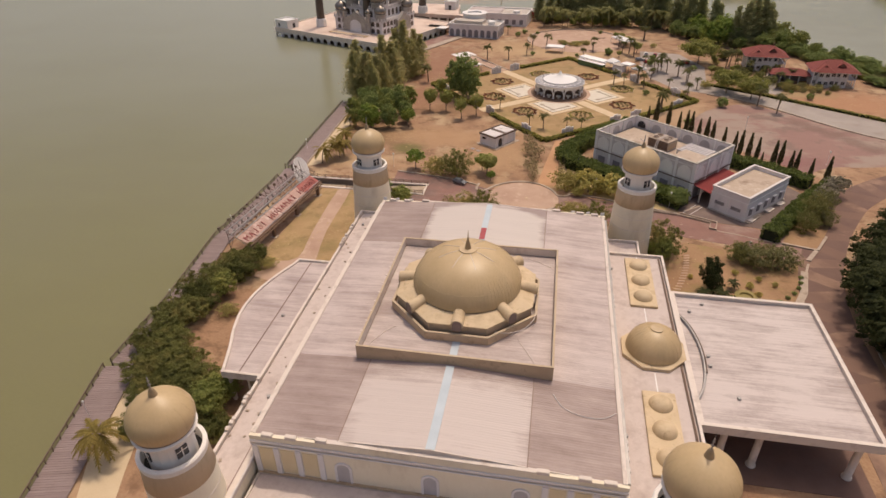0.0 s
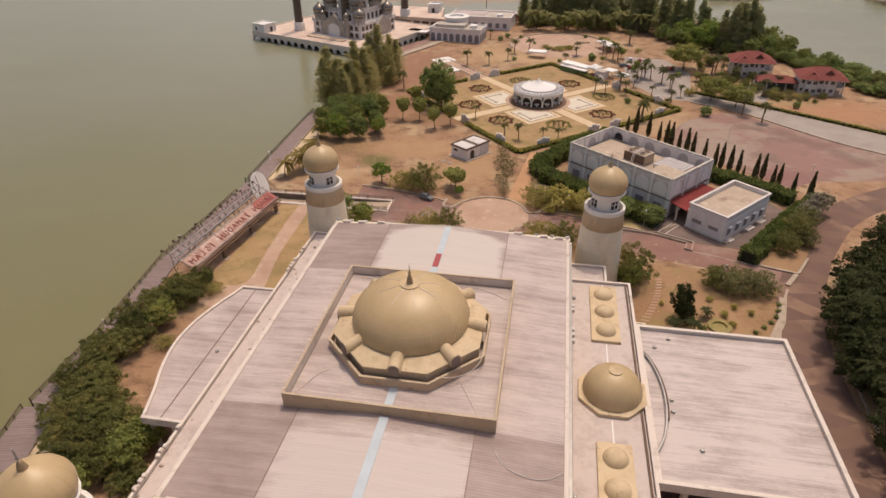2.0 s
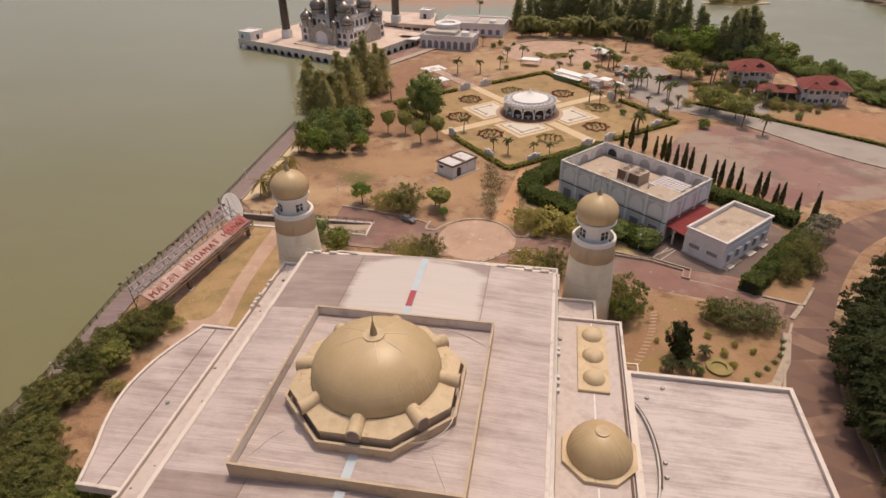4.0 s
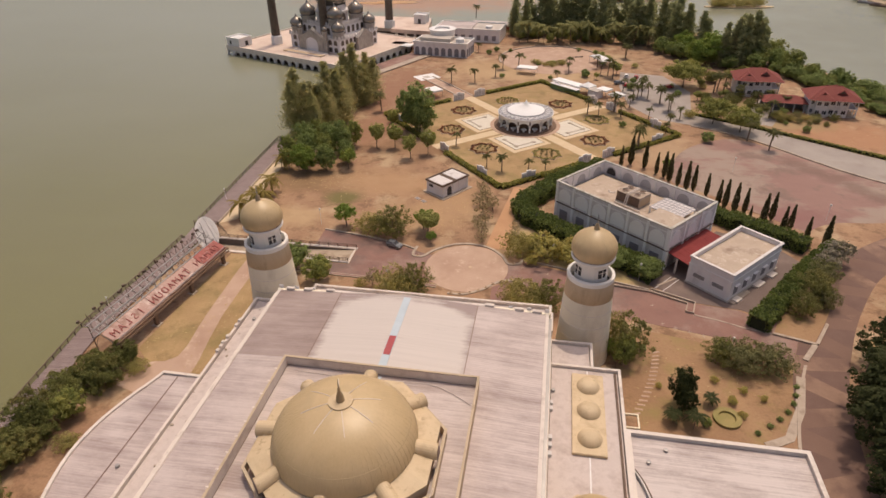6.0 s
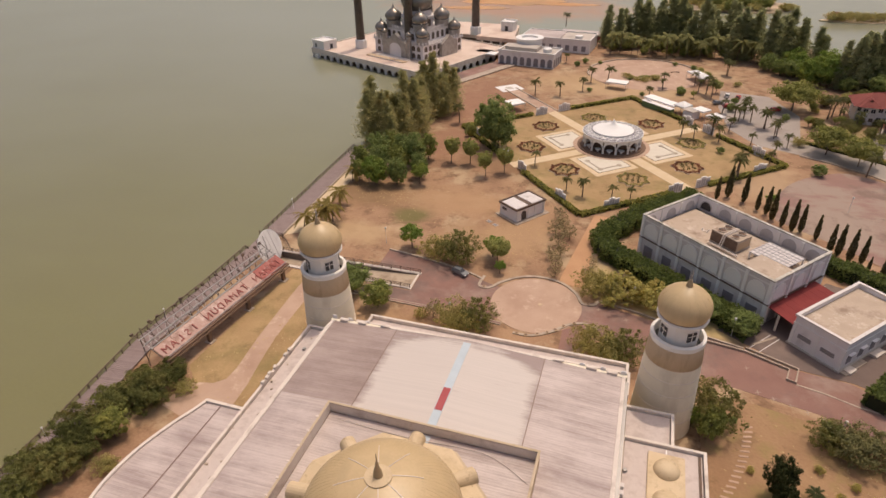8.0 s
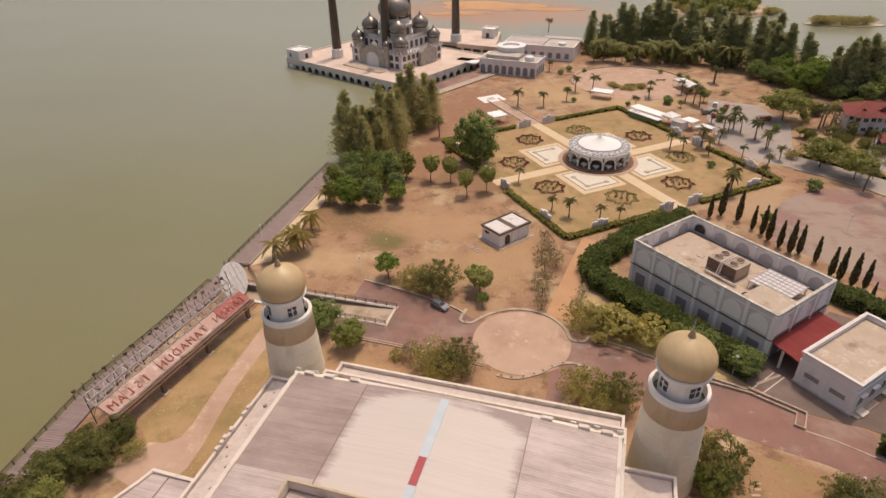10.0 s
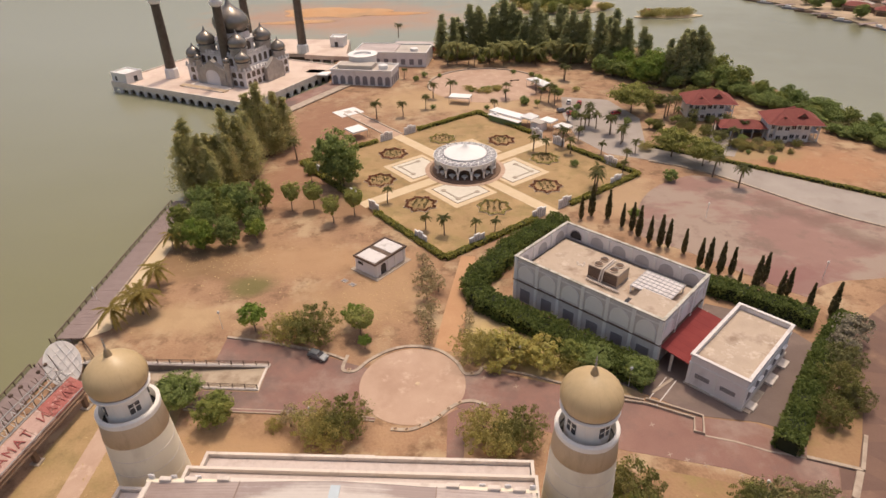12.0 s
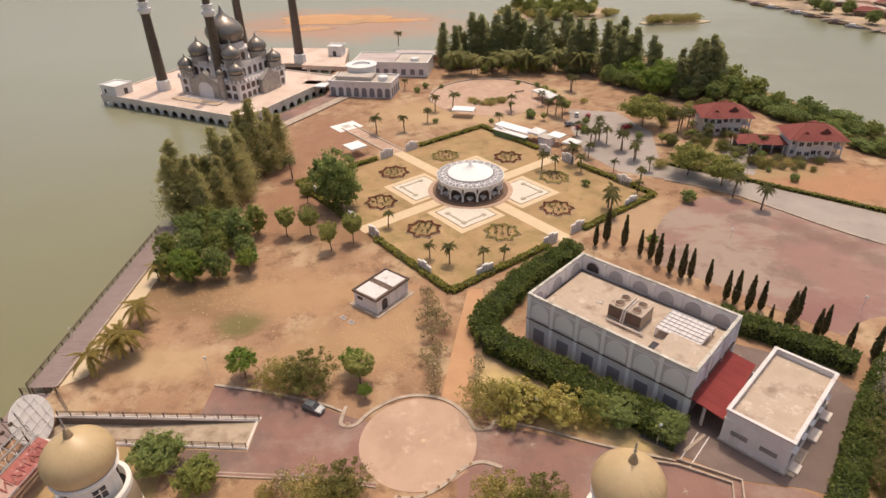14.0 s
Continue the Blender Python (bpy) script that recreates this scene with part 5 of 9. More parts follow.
part("casing", B(-1.6, -2.4, 0.35, 1.6, 2.4, 3.0, bevel=0.05), M_deck, ac, "stained beige sheet casing")
for x in (-1.66, 1.604):
    part("side_louvre", B(x, -2.1, 0.7, x + 0.056, 2.1, 2.4), M_parapet, ac)
lv = part("louvre", B(-1.48, -2.46, 0.5, 1.48, -2.404, 2.8), M_darkwood, ac, "rusty dark louvred intake")
for k in range(7):
    part("louvre_blade", B(-1.46, -2.52, 0.6 + 0.31 * k, 1.46, -2.462, 0.68 + 0.31 * k), M_border, lv)
part("skid", B(-1.7, -2.5, 0, 1.7, 2.5, 0.348), M_metal, ac)
for y in (-1.1, 1.1):
    fr = part("fan_ring", lathe([(0.92, 3.0), (0.96, 3.28), (0.84, 3.28), (0.8, 3.04)], 20, cy=y), M_beige, ac)
    part("fan_well", lathe([(0.82, 3.02), (0.0, 3.03)], 20, cy=y), M_border, fr)
    part("fan_blade", B(-0.78, y - 0.14, 3.08, 0.78, y + 0.14, 3.12), M_darkwood, fr)
copy_thing(ac, OFF @ pose(18.1, 9.8, 7.6))
pipes = thing("roof_pipes", "pale insulated pipes beside the cooling units", "pipe", OFF @ pose(15, 6.2, 7.6))
for i, z in enumerate((0.3, 0.6)):
    part("pipe", tube((-1.5, -0.2 * i, z), (6, -0.2 * i, z), 0.14, 8), M_trim, pipes)
for x in (1.15, 1.65):
    part("riser", tube((x, 0, 0.3), (x, 1.0, 3.2), 0.13, 8), M_trim, pipes)
    part("top_pipe", tube((x, 1.0, 3.2), (x, 5.6, 3.4), 0.13, 8), M_trim, pipes)
debris = thing("roof_debris", "small pale heap of debris on the roof", "debris", OFF @ pose(9.6, 10.3, 7.6), kind="stuff")
bm = bmesh.new()
r_ = random.Random(8)
for _ in range(14):
    bx(bm, -0.16, -0.12, 0, 0.16, 0.12, 0.14, pose(r_.gauss(0, 0.6), r_.gauss(0, 0.5), 0, 0, 0, r_.uniform(0, 180)))
part("rubble", bm, M_trim, debris)

# ---- gatehouse ----
GAT = pose(43.0, 155.9, 0, 0, 0, -42.0)
GW, GD, GH = 9.9, 20.2, 6.6
gate = thing("gatehouse", "single-storey pale grey flat-roofed service building", "building", GAT)
part("wall", parapet_ring(0, 0, GW, GD, 0, GH, 0.3), M_lilac, gate)
part("coping", parapet_ring(-0.25, -0.25, GW + 0.25, GD + 0.25, GH + 0.002, GH + 0.35, 0.62), M_trimw, gate)
part("roof_deck", B(0.32, 0.32, 5.6, GW - 0.32, GD - 0.32, 5.85), M_deck, gate, "beige screed roof")
part("cornice", parapet_ring(-0.14, -0.14, GW + 0.14, GD + 0.14, 4.9, 5.15, 0.13), M_white, gate)
part("plinth", parapet_ring(-0.3, -0.3, GW + 0.3, GD + 0.3, 0, 0.35, 0.29), M_grey, gate)
for x in (2.6, 7.1):
    w = part("window", B(x - 1.3, -0.06, 2.2, x + 1.3, 0.0, 3.1), M_greypanel, gate, "grey louvred strip window")
    for k in range(4):
        part("louvre", B(x - 1.25, -0.1, 2.28 + 0.21 * k, x + 1.25, -0.062, 2.36 + 0.21 * k), M_metal, w)
for x in (0.25, 4.85, 9.65):
    part("pilaster", B(x - 0.3, -0.2, 0, x + 0.3, 0, 4.9), M_white, gate)
for y in (2.4, 6.2, 10.0, 13.8, 17.6):
    w = part("side_window", B(GW + 0.002, y - 0.8, 1.2, GW + 0.06, y + 0.8, 3.2), M_greypanel, gate)
    part("window_hood", B(GW + 0.002, y - 0.9, 3.4, GW + 0.5, y + 0.9, 3.5), M_lilac, gate)
for y, l in ((1.0, 2.2), (9.5, 3.2), (15.5, 2.6)):
    part("step", B(GW + 0.31, y, 0, GW + 1.7, y + l, 0.5, bevel=0.04), M_trim, gate, "pale concrete step")
part("ac_shelf", B(GW + 0.31, 0.1, 0, GW + 1.4, 7.0, 0.28), M_kerb, gate)

# red canopy between office and gatehouse
canopy = thing("red_canopy", "red sheet canopy between office and gatehouse", "canopy")
bm = bmesh.new()
q = [(38.9, 160.4), (43.2, 156.4), (53.2, 169.6), (48.9, 173.2)]
zz = [4.6, 3.9, 3.9, 4.6]
lo = [bm.verts.new((x, y, z - 0.12)) for (x, y), z in zip(q, zz)]
hi = [bm.verts.new((x, y, z)) for (x, y), z in zip(q, zz)]
bm.faces.new(lo[::-1])
bm.faces.new(hi)
for i in range(4):
    bm.faces.new((lo[i], lo[(i + 1) % 4], hi[(i + 1) % 4], hi[i]))
part("sheet", bm, M_redroof, canopy)
for i in range(9):
    f = i / 8
    a = Vector((38.9, 160.4, 4.6)).lerp(Vector((48.9, 173.2, 4.6)), f)
    b = Vector((43.2, 156.4, 3.9)).lerp(Vector((53.2, 169.6, 3.9)), f)
    part("seam", tube(a + Vector((0, 0, .005)), b + Vector((0, 0, .005)), 0.014, 4), M_redroof, canopy)
part("flashing", tube((38.8, 160.5, 4.7), (48.8, 173.3, 4.7), 0.2, 6), M_trim, canopy)
for x, y in ((40.9, 158.9), (50.9, 171.7)):
    part("post", B(x - 0.2, y - 0.2, 0, x + 0.2, y + 0.2, 4.1), M_trim, canopy)
part("back_wall", prism([(47.6, 171.4), (52.2, 167.6), (52.4, 167.85), (47.8, 171.65)], 0, 3.6), M_lilac, canopy)

# ---- small hut ----
HUT = pose(-23.2, 192.0, 0, 0, 0, -36)
hut = thing("pump_hut", "small grey flat-roofed hut with two white roof sheets", "hut", HUT)
HW, HD, HH = 6.6, 10.2, 3.9
part("wall", parapet_ring(0, 0, HW, HD, 0, HH - 0.45, 0.25), M_lilac, hut)
part("eave", parapet_ring(-0.3, -0.3, HW + 0.3, HD + 0.3, HH - 0.45, HH, 0.35), M_darkwood, hut, "dark brown roof edge")
part("roof_deck", B(0.05, 0.05, HH - 0.45, HW - 0.05, HD - 0.05, HH - 0.25), M_darkwood, hut)
for y0, y1 in ((0.3, 4.4), (5.9, 9.9)):
    part("roof_sheet", B(0.4, y0, HH - 0.24, HW - 0.4, y1, HH - 0.1), M_trimw, hut, "pale weathered roof sheet")
part("slot_window", B(1.0, -0.06, 2.0, 2.6, 0.0, 2.7), M_glass, hut)
part("doorway", arch_plate(1.7, 2.7, 0.05), M_glass, hut, "dark arched doorway", at=pose(HW, 2.6, 0.1, 0, 0, 90))
for y in (4.2, 6.6, 9.6, 0.4):
    part("pilaster", B(HW, y - 0.25, 0, HW + 0.16, y + 0.25, HH - 0.46), M_white, hut)
part("apron", B(-0.9, -0.9, -0.1, HW + 1.3, HD + 0.7, 0.14, bevel=0.03), M_kerb, hut, "pale concrete apron")
for x, y in ((-24.9, 186.9), (-22.9, 185.4)):
    mh = thing("manhole_cover", "square pale manhole cover in the ground", "manhole", pose(x, y, 0, 0, 0, -36), group="manholes by the hut")
    part("rim", parapet_ring(-0.8, -0.6, 0.8, 0.6, 0, 0.12, 0.22), M_kerb, mh)
    part("lid", B(-0.58, -0.38, 0, 0.58, 0.38, 0.08), M_greypanel, mh)

# ---- roundabout kerbs, ramp, walls ----
def kerb_line(path, w, h, label):
    o = struct("kerb", ribbon(curve_pts(path, 5), w, -0.1, h), M_kerb, label)
    if w > 0.8:
        struct("kerb_filling", ribbon(curve_pts(path, 5), w * 0.52, h - 0.05, h + 0.006), M_paver, "pinkish brown strip between two kerb stones")
    return o


kerb_line([(-19.6, 161.5), (-19.8, 157.5), (-17.4, 157.2), (-15.2, 160.2), (-11.5, 163.3), (-7, 164.5), (-2.0, 163.4), (1.5, 160.2), (3.2, 157.0), (5.6, 157.2), (6.4, 158.8)], 0.65, 0.2, "pale curved kerb with planters")
kerb_line([(-9.0, 143.3), (-5.5, 143.4), (-1.8, 145.6), (1.2, 148.8), (4.2, 150.2), (7.4, 149.2)], 0.65, 0.2, "pale curved kerb")
for i, (x, y) in enumerate([(-8.2, 143.3), (-6.3, 143.2), (-4.2, 144.1), (-2.4, 145.2), (-0.9, 146.5), (0.5, 148.1), (2.4, 149.6), (-18.6, 157.3), (4.4, 157.0)]):
    pl = thing("kerb_planter", "low square stone planter set in the kerb", "planter", pose(x, y, 0.195, 0, 0, 37 * i), group="planters on the roundabout kerb")
    part("box", B(-0.4, -0.3, 0, 0.4, 0.3, 0.14, bevel=0.04), M_parapet, pl)
    part("soil", B(-0.28, -0.2, 0.12, 0.28, 0.2, 0.16), M_border, pl)
drain = thing("drain_cover", "round rusty drain cover in the paving", "drain", pose(-5.4, 154.2, 0.06))
part("grate", lathe([(0.45, 0), (0.45, 0.05), (0.0, 0.06)], 16), M_parapet, drain)
kerb_line([(6.4, 158.8), (14, 157.2), (23, 154.2), (34.6, 151.2)], 0.4, 0.35, "dark stained low kerb")
kerb_line([(-45, 166.2), (-33, 164.2), (-24, 161.9), (-20, 160.2)], 0.5, 0.3, "pale road kerb")
kerb_line([(-46, 146.9), (-36, 146.6), (-22, 146.2), (-12, 145.3)], 0.9, 0.25, "pale road kerb")
kerb_line([(52.5, 105), (53.8, 112), (56.8, 122), (60.4, 131.0)], 0.5, 0.2, "pale road kerb")
kerb_line([(62.8, 60), (63.2, 92), (64.0, 103)], 0.4, 0.2, "pale road kerb")
kerb_line([(60, 256), (77.3, 245.6), (103.7, 218.2), (141, 196)], 0.7, 0.3, "pale road kerb")
for pts, h, w, lab in (([(27, 151.6), (34.9, 150.3), (42.0, 147.2), (41.2, 144.3), (42.6, 143.8), (43.6, 147.7), (38.4, 150.0), (34.9, 151.4)], 0.5, 0.32, "low pale wall looping round a narrow bed"), ([(36.6, 153.2), (41.0, 156.8)], 0.12, 0.5, "white painted strip on the yard"),
                  ([(57.0, 139.6), (64.4, 137.4)], 0.4, 0.6, "low pale kerb wall of a bed"), ([(64.4, 137.4), (68.4, 144.2)], 0.45, 0.6, "low pale kerb wall of a bed"), ([(42.7, 143.6), (47.2, 142.5), (51.9, 140.7), (57.0, 139.6)], 0.1, 0.35, "worn pale kerb between yard and road"),
                  ([(60.8, 132.4), (64.0, 137.2)], 0.3, 1.0, "pale low wall beside the road"), ([(48.5, 110.2), (52.5, 112.4), (56.0, 119), (58.6, 127.6)], 0.12, 1.5, "pale curved paved edge")):
    struct("low_wall", ribbon(pts, w, -0.1, h), M_kerb, lab)
struct("kerb_bed", prism([(57.3, 140.0), (64.2, 138.0), (67.8, 144.0), (71, 150), (66, 153), (60, 146)], -0.2, 0.066), M_plot, "dry soil bed beside the hedge")
struct("entrance_path", prism([(0.7, 131.0), (0.4, 147.2), (3.6, 149.0), (3.2, 131.0)], -0.2, 0.04), M_paver, "red paved path to the hall")
crosses = bmesh.new()
for x, y in ((34.7, 145.7), (36.0, 139.6), (38.4, 138.6), (41.0, 137.7), (43.5, 136.9), (45.9, 136.0), (48.5, 135.2), (6.7, 156.0), (12.5, 154.0)):
    for a_ in (20, 95):
        bx(crosses, -0.5, -0.05, 0.03, 0.5, 0.05, 0.046, pose(x, y, 0, 0, 0, a_))
struct("road_marks", crosses, M_kerb, "small worn white paint crosses on the road")

# sunken ramp beside the road
ramp = thing("underpass_ramp", "sunken concrete ramp with dark railings beside the road", "ramp")
part("retaining_wall", prism([(-70.5, 158.02), (-34.25, 158.02), (-34.25, 157.7), (-70.5, 157.7)], -2.4, 0.02), M_ramp, ramp, "dark grey retaining wall")
part("coping", prism([(-70.6, 158.6), (-33.9, 158.6), (-33.9, 157.66), (-70.6, 157.66)], 0.022, 0.2), M_trim, ramp)
part("near_coping", prism([(-70.6, 152.9), (-34.1, 152.3), (-34.1, 151.5), (-70.6, 152.1)], 0.022, 0.2), M_trim, ramp)
part("end_wall", prism([(-34.6, 152.3), (-34.15, 152.3), (-34.15, 157.68), (-34.6, 157.68)], -2.4, 0.2), M_trim, ramp)
bm = bmesh.new()
sec = [(-34.62, -0.12), (-57.0, -1.5), (-70.5, -1.5)]
tops = [[bm.verts.new((x, y, z)) for x, z in sec] for y in (152.45, 157.68)]
lows = [[bm.verts.new((x, y, -2.4)) for x, z in sec] for y in (152.45, 157.68)]
for i in range(2):
    bm.faces.new((tops[0][i], tops[0][i + 1], tops[1][i + 1], tops[1][i]))
    bm.faces.new((tops[0][i], lows[0][i], lows[0][i + 1], tops[0][i + 1]))
    bm.faces.new((tops[1][i + 1], lows[1][i + 1], lows[1][i], tops[1][i]))
bmesh.ops.recalc_face_normals(bm, faces=bm.faces)
part("ramp_slab", bm, mat("ramp_concrete", (0.40, 0.315, 0.23), (0.49, 0.39, 0.29), 0.3, 0.9, bump=0.2, c=(0.30, 0.22, 0.155), csize=0.25, cut=(0.5, 0.65)), ramp, "pale sloping concrete slab")
rp = None
for (ax, ay, bx_, by, n) in ((-70.2, 158.1, -34.1, 158.1, 15), (-57.0, 152.3, -34.4, 151.9, 10)):
    for i in range(n + 1):
        x, y = ax + (bx_ - ax) * i / n, ay + (by - ay) * i / n
        rp = part("rail_post", B(-0.07, -0.07, 0, 0.07, 0.07, 1.1), M_darkwood, ramp, at=pose(x, y, 0.2)) if rp is None else again(rp, ramp, pose(x, y, 0.2))
    for h in (0.5, 0.85, 1.2):
        part("rail_bar", tube((ax, ay, h), (bx_, by, h), 0.06, 5), M_darkwood, ramp)
dock = thing("landing_stage", "small timber landing stage with dark railings", "jetty", pose(-76, 160.2, 0, 0, 0, 4))
part("deck", B(-4.2, -3.2, -0.5, 2.6, 3.6, -0.3), M_timber, dock)
for x in (-4.0, -1.8, 0.4, 2.4):
    part("post", B(x - .1, 3.3, -3, x + .1, 3.5, 1.4), M_darkwood, dock)
    part("pile", tube((x, -2.9, -3), (x, -2.9, 0.4), 0.15, 6), M_darkwood, dock)
for h in (0.5, 0.9, 1.3):
    part("rail", tube((-4.0, 3.4, h), (2.4, 3.4, h), 0.06, 5), M_darkwood, dock)
    part("rail", tube((2.5, 3.4, h), (7.0, -1.5, h), 0.06, 5), M_darkwood, dock)

# ---- car and more cars ----
def car(paint, label, m, group=""):
    c_ = thing("car", label, "car", m, group)
    bm = bmesh.new()
    prof = [(-2.05, 0.35), (-2.08, 0.85), (-1.95, 1.0), (-1.55, 1.48), (0.25, 1.52), (0.95, 1.05), (1.9, 0.86), (2.08, 0.6), (2.05, 0.35)]
    rows2 = [[bm.verts.new((x, y * (0.8 if z > 1.2 else 1.0), z)) for x, z in prof] for y in (-0.82, 0.82)]
    bm.faces.new(rows2[0])
    bm.faces.new(rows2[1][::-1])
    for i in range(len(prof)):
        j = (i + 1) % len(prof)
        bm.faces.new((rows2[0][j], rows2[0][i], rows2[1][i], rows2[1][j]))
    bmesh.ops.recalc_face_normals(bm, faces=bm.faces)
    bmesh.ops.bevel(bm, geom=list(bm.edges), offset=0.07, segments=2, affect="EDGES")
    part("body", bm, paint, c_, smooth=False)
    for s in (-1, 1):
        bm = prism([(-1.45, 0), (0.2, 0), (0.75, -0.4), (-1.75, -0.4)], -0.02, 0.02)
        part("side_window", bm, M_glass, c_, at=pose(0, s * 0.765, 1.44, 90 - s * 20, 0, 0))
    bm = bmesh.new()
    for name_, pts in zip(("windscreen", "rear_window"), (((0.28, -0.6, 1.535), (0.28, 0.6, 1.535), (0.97, 0.72, 1.075), (0.97, -0.72, 1.075)), ((-1.6, 0.6, 1.49), (-1.6, -0.6, 1.49), (-1.99, -0.7, 1.03), (-1.99, 0.7, 1.03)))):
        bm = bmesh.new()
        q_ = [bm.verts.new(p) for p in pts]
        w2 = [bm.verts.new((p[0], p[1], p[2] - 0.05)) for p in pts]
        bm.faces.new(q_)
        for i in range(4):
            bm.faces.new((q_[i], w2[i], w2[(i + 1) % 4], q_[(i + 1) % 4]))
        part(name_, bm, M_glass, c_)
    for x in (-1.3, 1.3):
        for y in (-0.75, 0.75):
            w_o = part("wheel", tube((x, y - 0.11, 0.32), (x, y + 0.11, 0.32), 0.32, 14), M_black, c_)
            part("rim", tube((x, y - 0.13, 0.32), (x, y + 0.13, 0.32), 0.19, 10), M_metal, w_o)
    for y in (-0.6, 0.6):
        part("headlight", B(1.98, y - 0.16, 0.66, 2.09, y + 0.16, 0.8), M_white, c_)
        part("tail_light", B(-2.1, y - 0.12, 0.72, -2.03, y + 0.12, 0.9), M_carred, c_)
    return c_


car(M_carpaint, "silver-grey hatchback parked in the shade", pose(-25.2, 160.6, 0.05, 0, 0, -24))
for x, y, a, p_, lab in ((42, 314, 80, M_carwhite, "white car parked on the grey car park"), (46, 312.5, 75, M_carred, "red car parked on the grey car park"), (58, 300, 30, M_carred, "dark red car parked under a tree"),
                    (38, 303.5, 20, M_carpaint, "grey car parked beside the stalls"), (41.5, 300, 15, M_carred, "red car parked beside the stalls")):
    car(p_, lab, pose(x, y, 0.06, 0, 0, a), "cars on the far car park")

# ---- park sign, seen from behind, and its round screen ----
SA, SB = Vector((-67.7, 113.2)), Vector((-63.3, 148.8))
sd_ = (SB - SA).normalized()
s_ang = math.degrees(math.atan2(sd_.y, sd_.x))
SIG = pose(SA.x, SA.y, 0, 0, 0, s_ang)          # local x along the sign, y towards the river
SL = (SB - SA).length
SLOPE = pose(0, 0, 3.45, 27, 0, 0)              # the board leans back over its beam
sign = thing("park_sign", "long faded pink riverside sign with red letters seen from behind", "sign", SIG)
for k in range(9):
    part("board", B(SL * k / 9 + 0.03, 0.1, -0.05, SL * (k + 1) / 9 - 0.03, 3.4, 0.05), M_pink if k < 7 else M_redboard, sign, "faded pink sign board" if k < 7 else "weathered red sign board", at=SLOPE @ pose(0, 0, 0.05 * math.sin(k * 2.1)))
part("beam", B(-0.4, -0.35, 2.95, SL + 0.4, 0.3, 3.3, bevel=0.04), M_border, sign, "dark steel beam")
part("lower_beam", B(-0.2, -0.6, 2.5, SL + 0.2, -0.36, 2.75), M_border, sign)
for x in (10.2, 21.8, 33.8, 0.8):
    part("support", B(x - 0.38, -0.45, 0, x + 0.38, 0.35, 2.95, bevel=0.05), M_border, sign, "dark red-brown post")
    part("footing", B(x - 0.8, -0.9, 0, x + 0.8, 0.8, 0.2), M_kerb, sign)
for y, z, r in ((3.2, 5.15, 0.13), (4.4, 5.95, 0.12), (5.8, 6.4, 0.12), (5.3, 5.0, 0.09), (5.4, 3.4, 0.09), (0.2, 3.75, 0.09)):
    part("truss_pipe", tube((-0.3, y, z), (SL + 0.3, y, z), r, 6), M_metal, sign)
r9 = random.Random(9)
for i in range(19):
    x = SL * i / 18
    part("truss_strut", tube((x, 0.1, 2.9), (x + r9.uniform(-0.3, 0.3), 5.8, 6.4), 0.07, 5), M_metal, sign)
    part("truss_brace", tube((x, 3.2, 5.15), (min(SL, x + 2.0), 5.8, 6.4), 0.05, 5), M_metal, sign)
    if i % 3 == 0:
        part("rear_leg", tube((x, 5.4, 0), (x, 5.7, 6.4), 0.09, 6), M_darkwood, sign)
        part("rear_brace", tube((x, 5.4, 1.5), (min(SL, x + 3.0), 5.6, 5.6), 0.06, 5), M_darkwood, sign)
    part("lattice_bar", tube((min(SL, x + 2.0), 5.3, 3.4), (x, 5.8, 6.4), 0.05, 5), M_darkwood, sign)
    part("upright", tube((x + 0.9, 5.8, 4.6), (x + 0.9 + r9.uniform(-0.3, 0.3), 6.3 + r9.uniform(-0.2, 0.6), 7.2 + r9.uniform(-0.6, 1.5)), 0.07, 5), M_darkwood, sign)
    fx, fy = x + r9.uniform(-0.3, 0.5), 7.2 + r9.uniform(-0.3, 0.5)
    part("flood_arm", tube((x, 5.8, 6.4), (fx, fy, 7.0 + r9.uniform(-0.3, 0.3)), 0.07, 5), M_darkwood, sign)
    if i % 3 != 1:
        part("floodlight", B(fx - 0.3, fy - 0.1, 6.85, fx + 0.3, fy + 0.35, 7.35, bevel=0.04), M_darkwood, sign)


def letter(ch, height):
    cu = bpy.data.curves.new("letter", "FONT")
    cu.body, cu.size, cu.extrude, cu.align_x = ch, height * 1.4, 0.06, "CENTER"
    tmp = bpy.data.objects.new("letter", cu)
    scene.collection.objects.link(tmp)
    me = bpy.data.meshes.new_from_object(tmp.evaluated_get(bpy.context.evaluated_depsgraph_get()))
    bpy.data.objects.remove(tmp)
    me.materials.clear()
    me.materials.append(M_fadedred)
    return me


TEXT = "TAMAN TAMADUN ISLAM"
cache = {}
pitch_ = (SL - 3.0) / (len(TEXT) - 1)
for i, ch in enumerate(TEXT):
    if ch == " ":
        continue
    if ch not in cache:
        cache[ch] = letter(ch, 1.55)
    o = new("letter", cache[ch])
    o.parent = sign
    # faces the river, so it reads mirrored from the land
    o.matrix_basis = SLOPE @ pose(SL - 1.5 - i * pitch_, 1.0, 0.16, 0, 180, 0)
disc = thing("round_screen", "large round white screen on a frame seen from behind", "screen", pose(-70.6, 153.6, 0, 0, 0, s_ang + 6))
bm = lathe([(0, -0.06), (4.2, -0.06), (4.2, 0.06), (0, 0.06)], 40)
part("sheet", bm, M_white, disc, at=pose(0, 0, 3.9, 72, 0, 0))
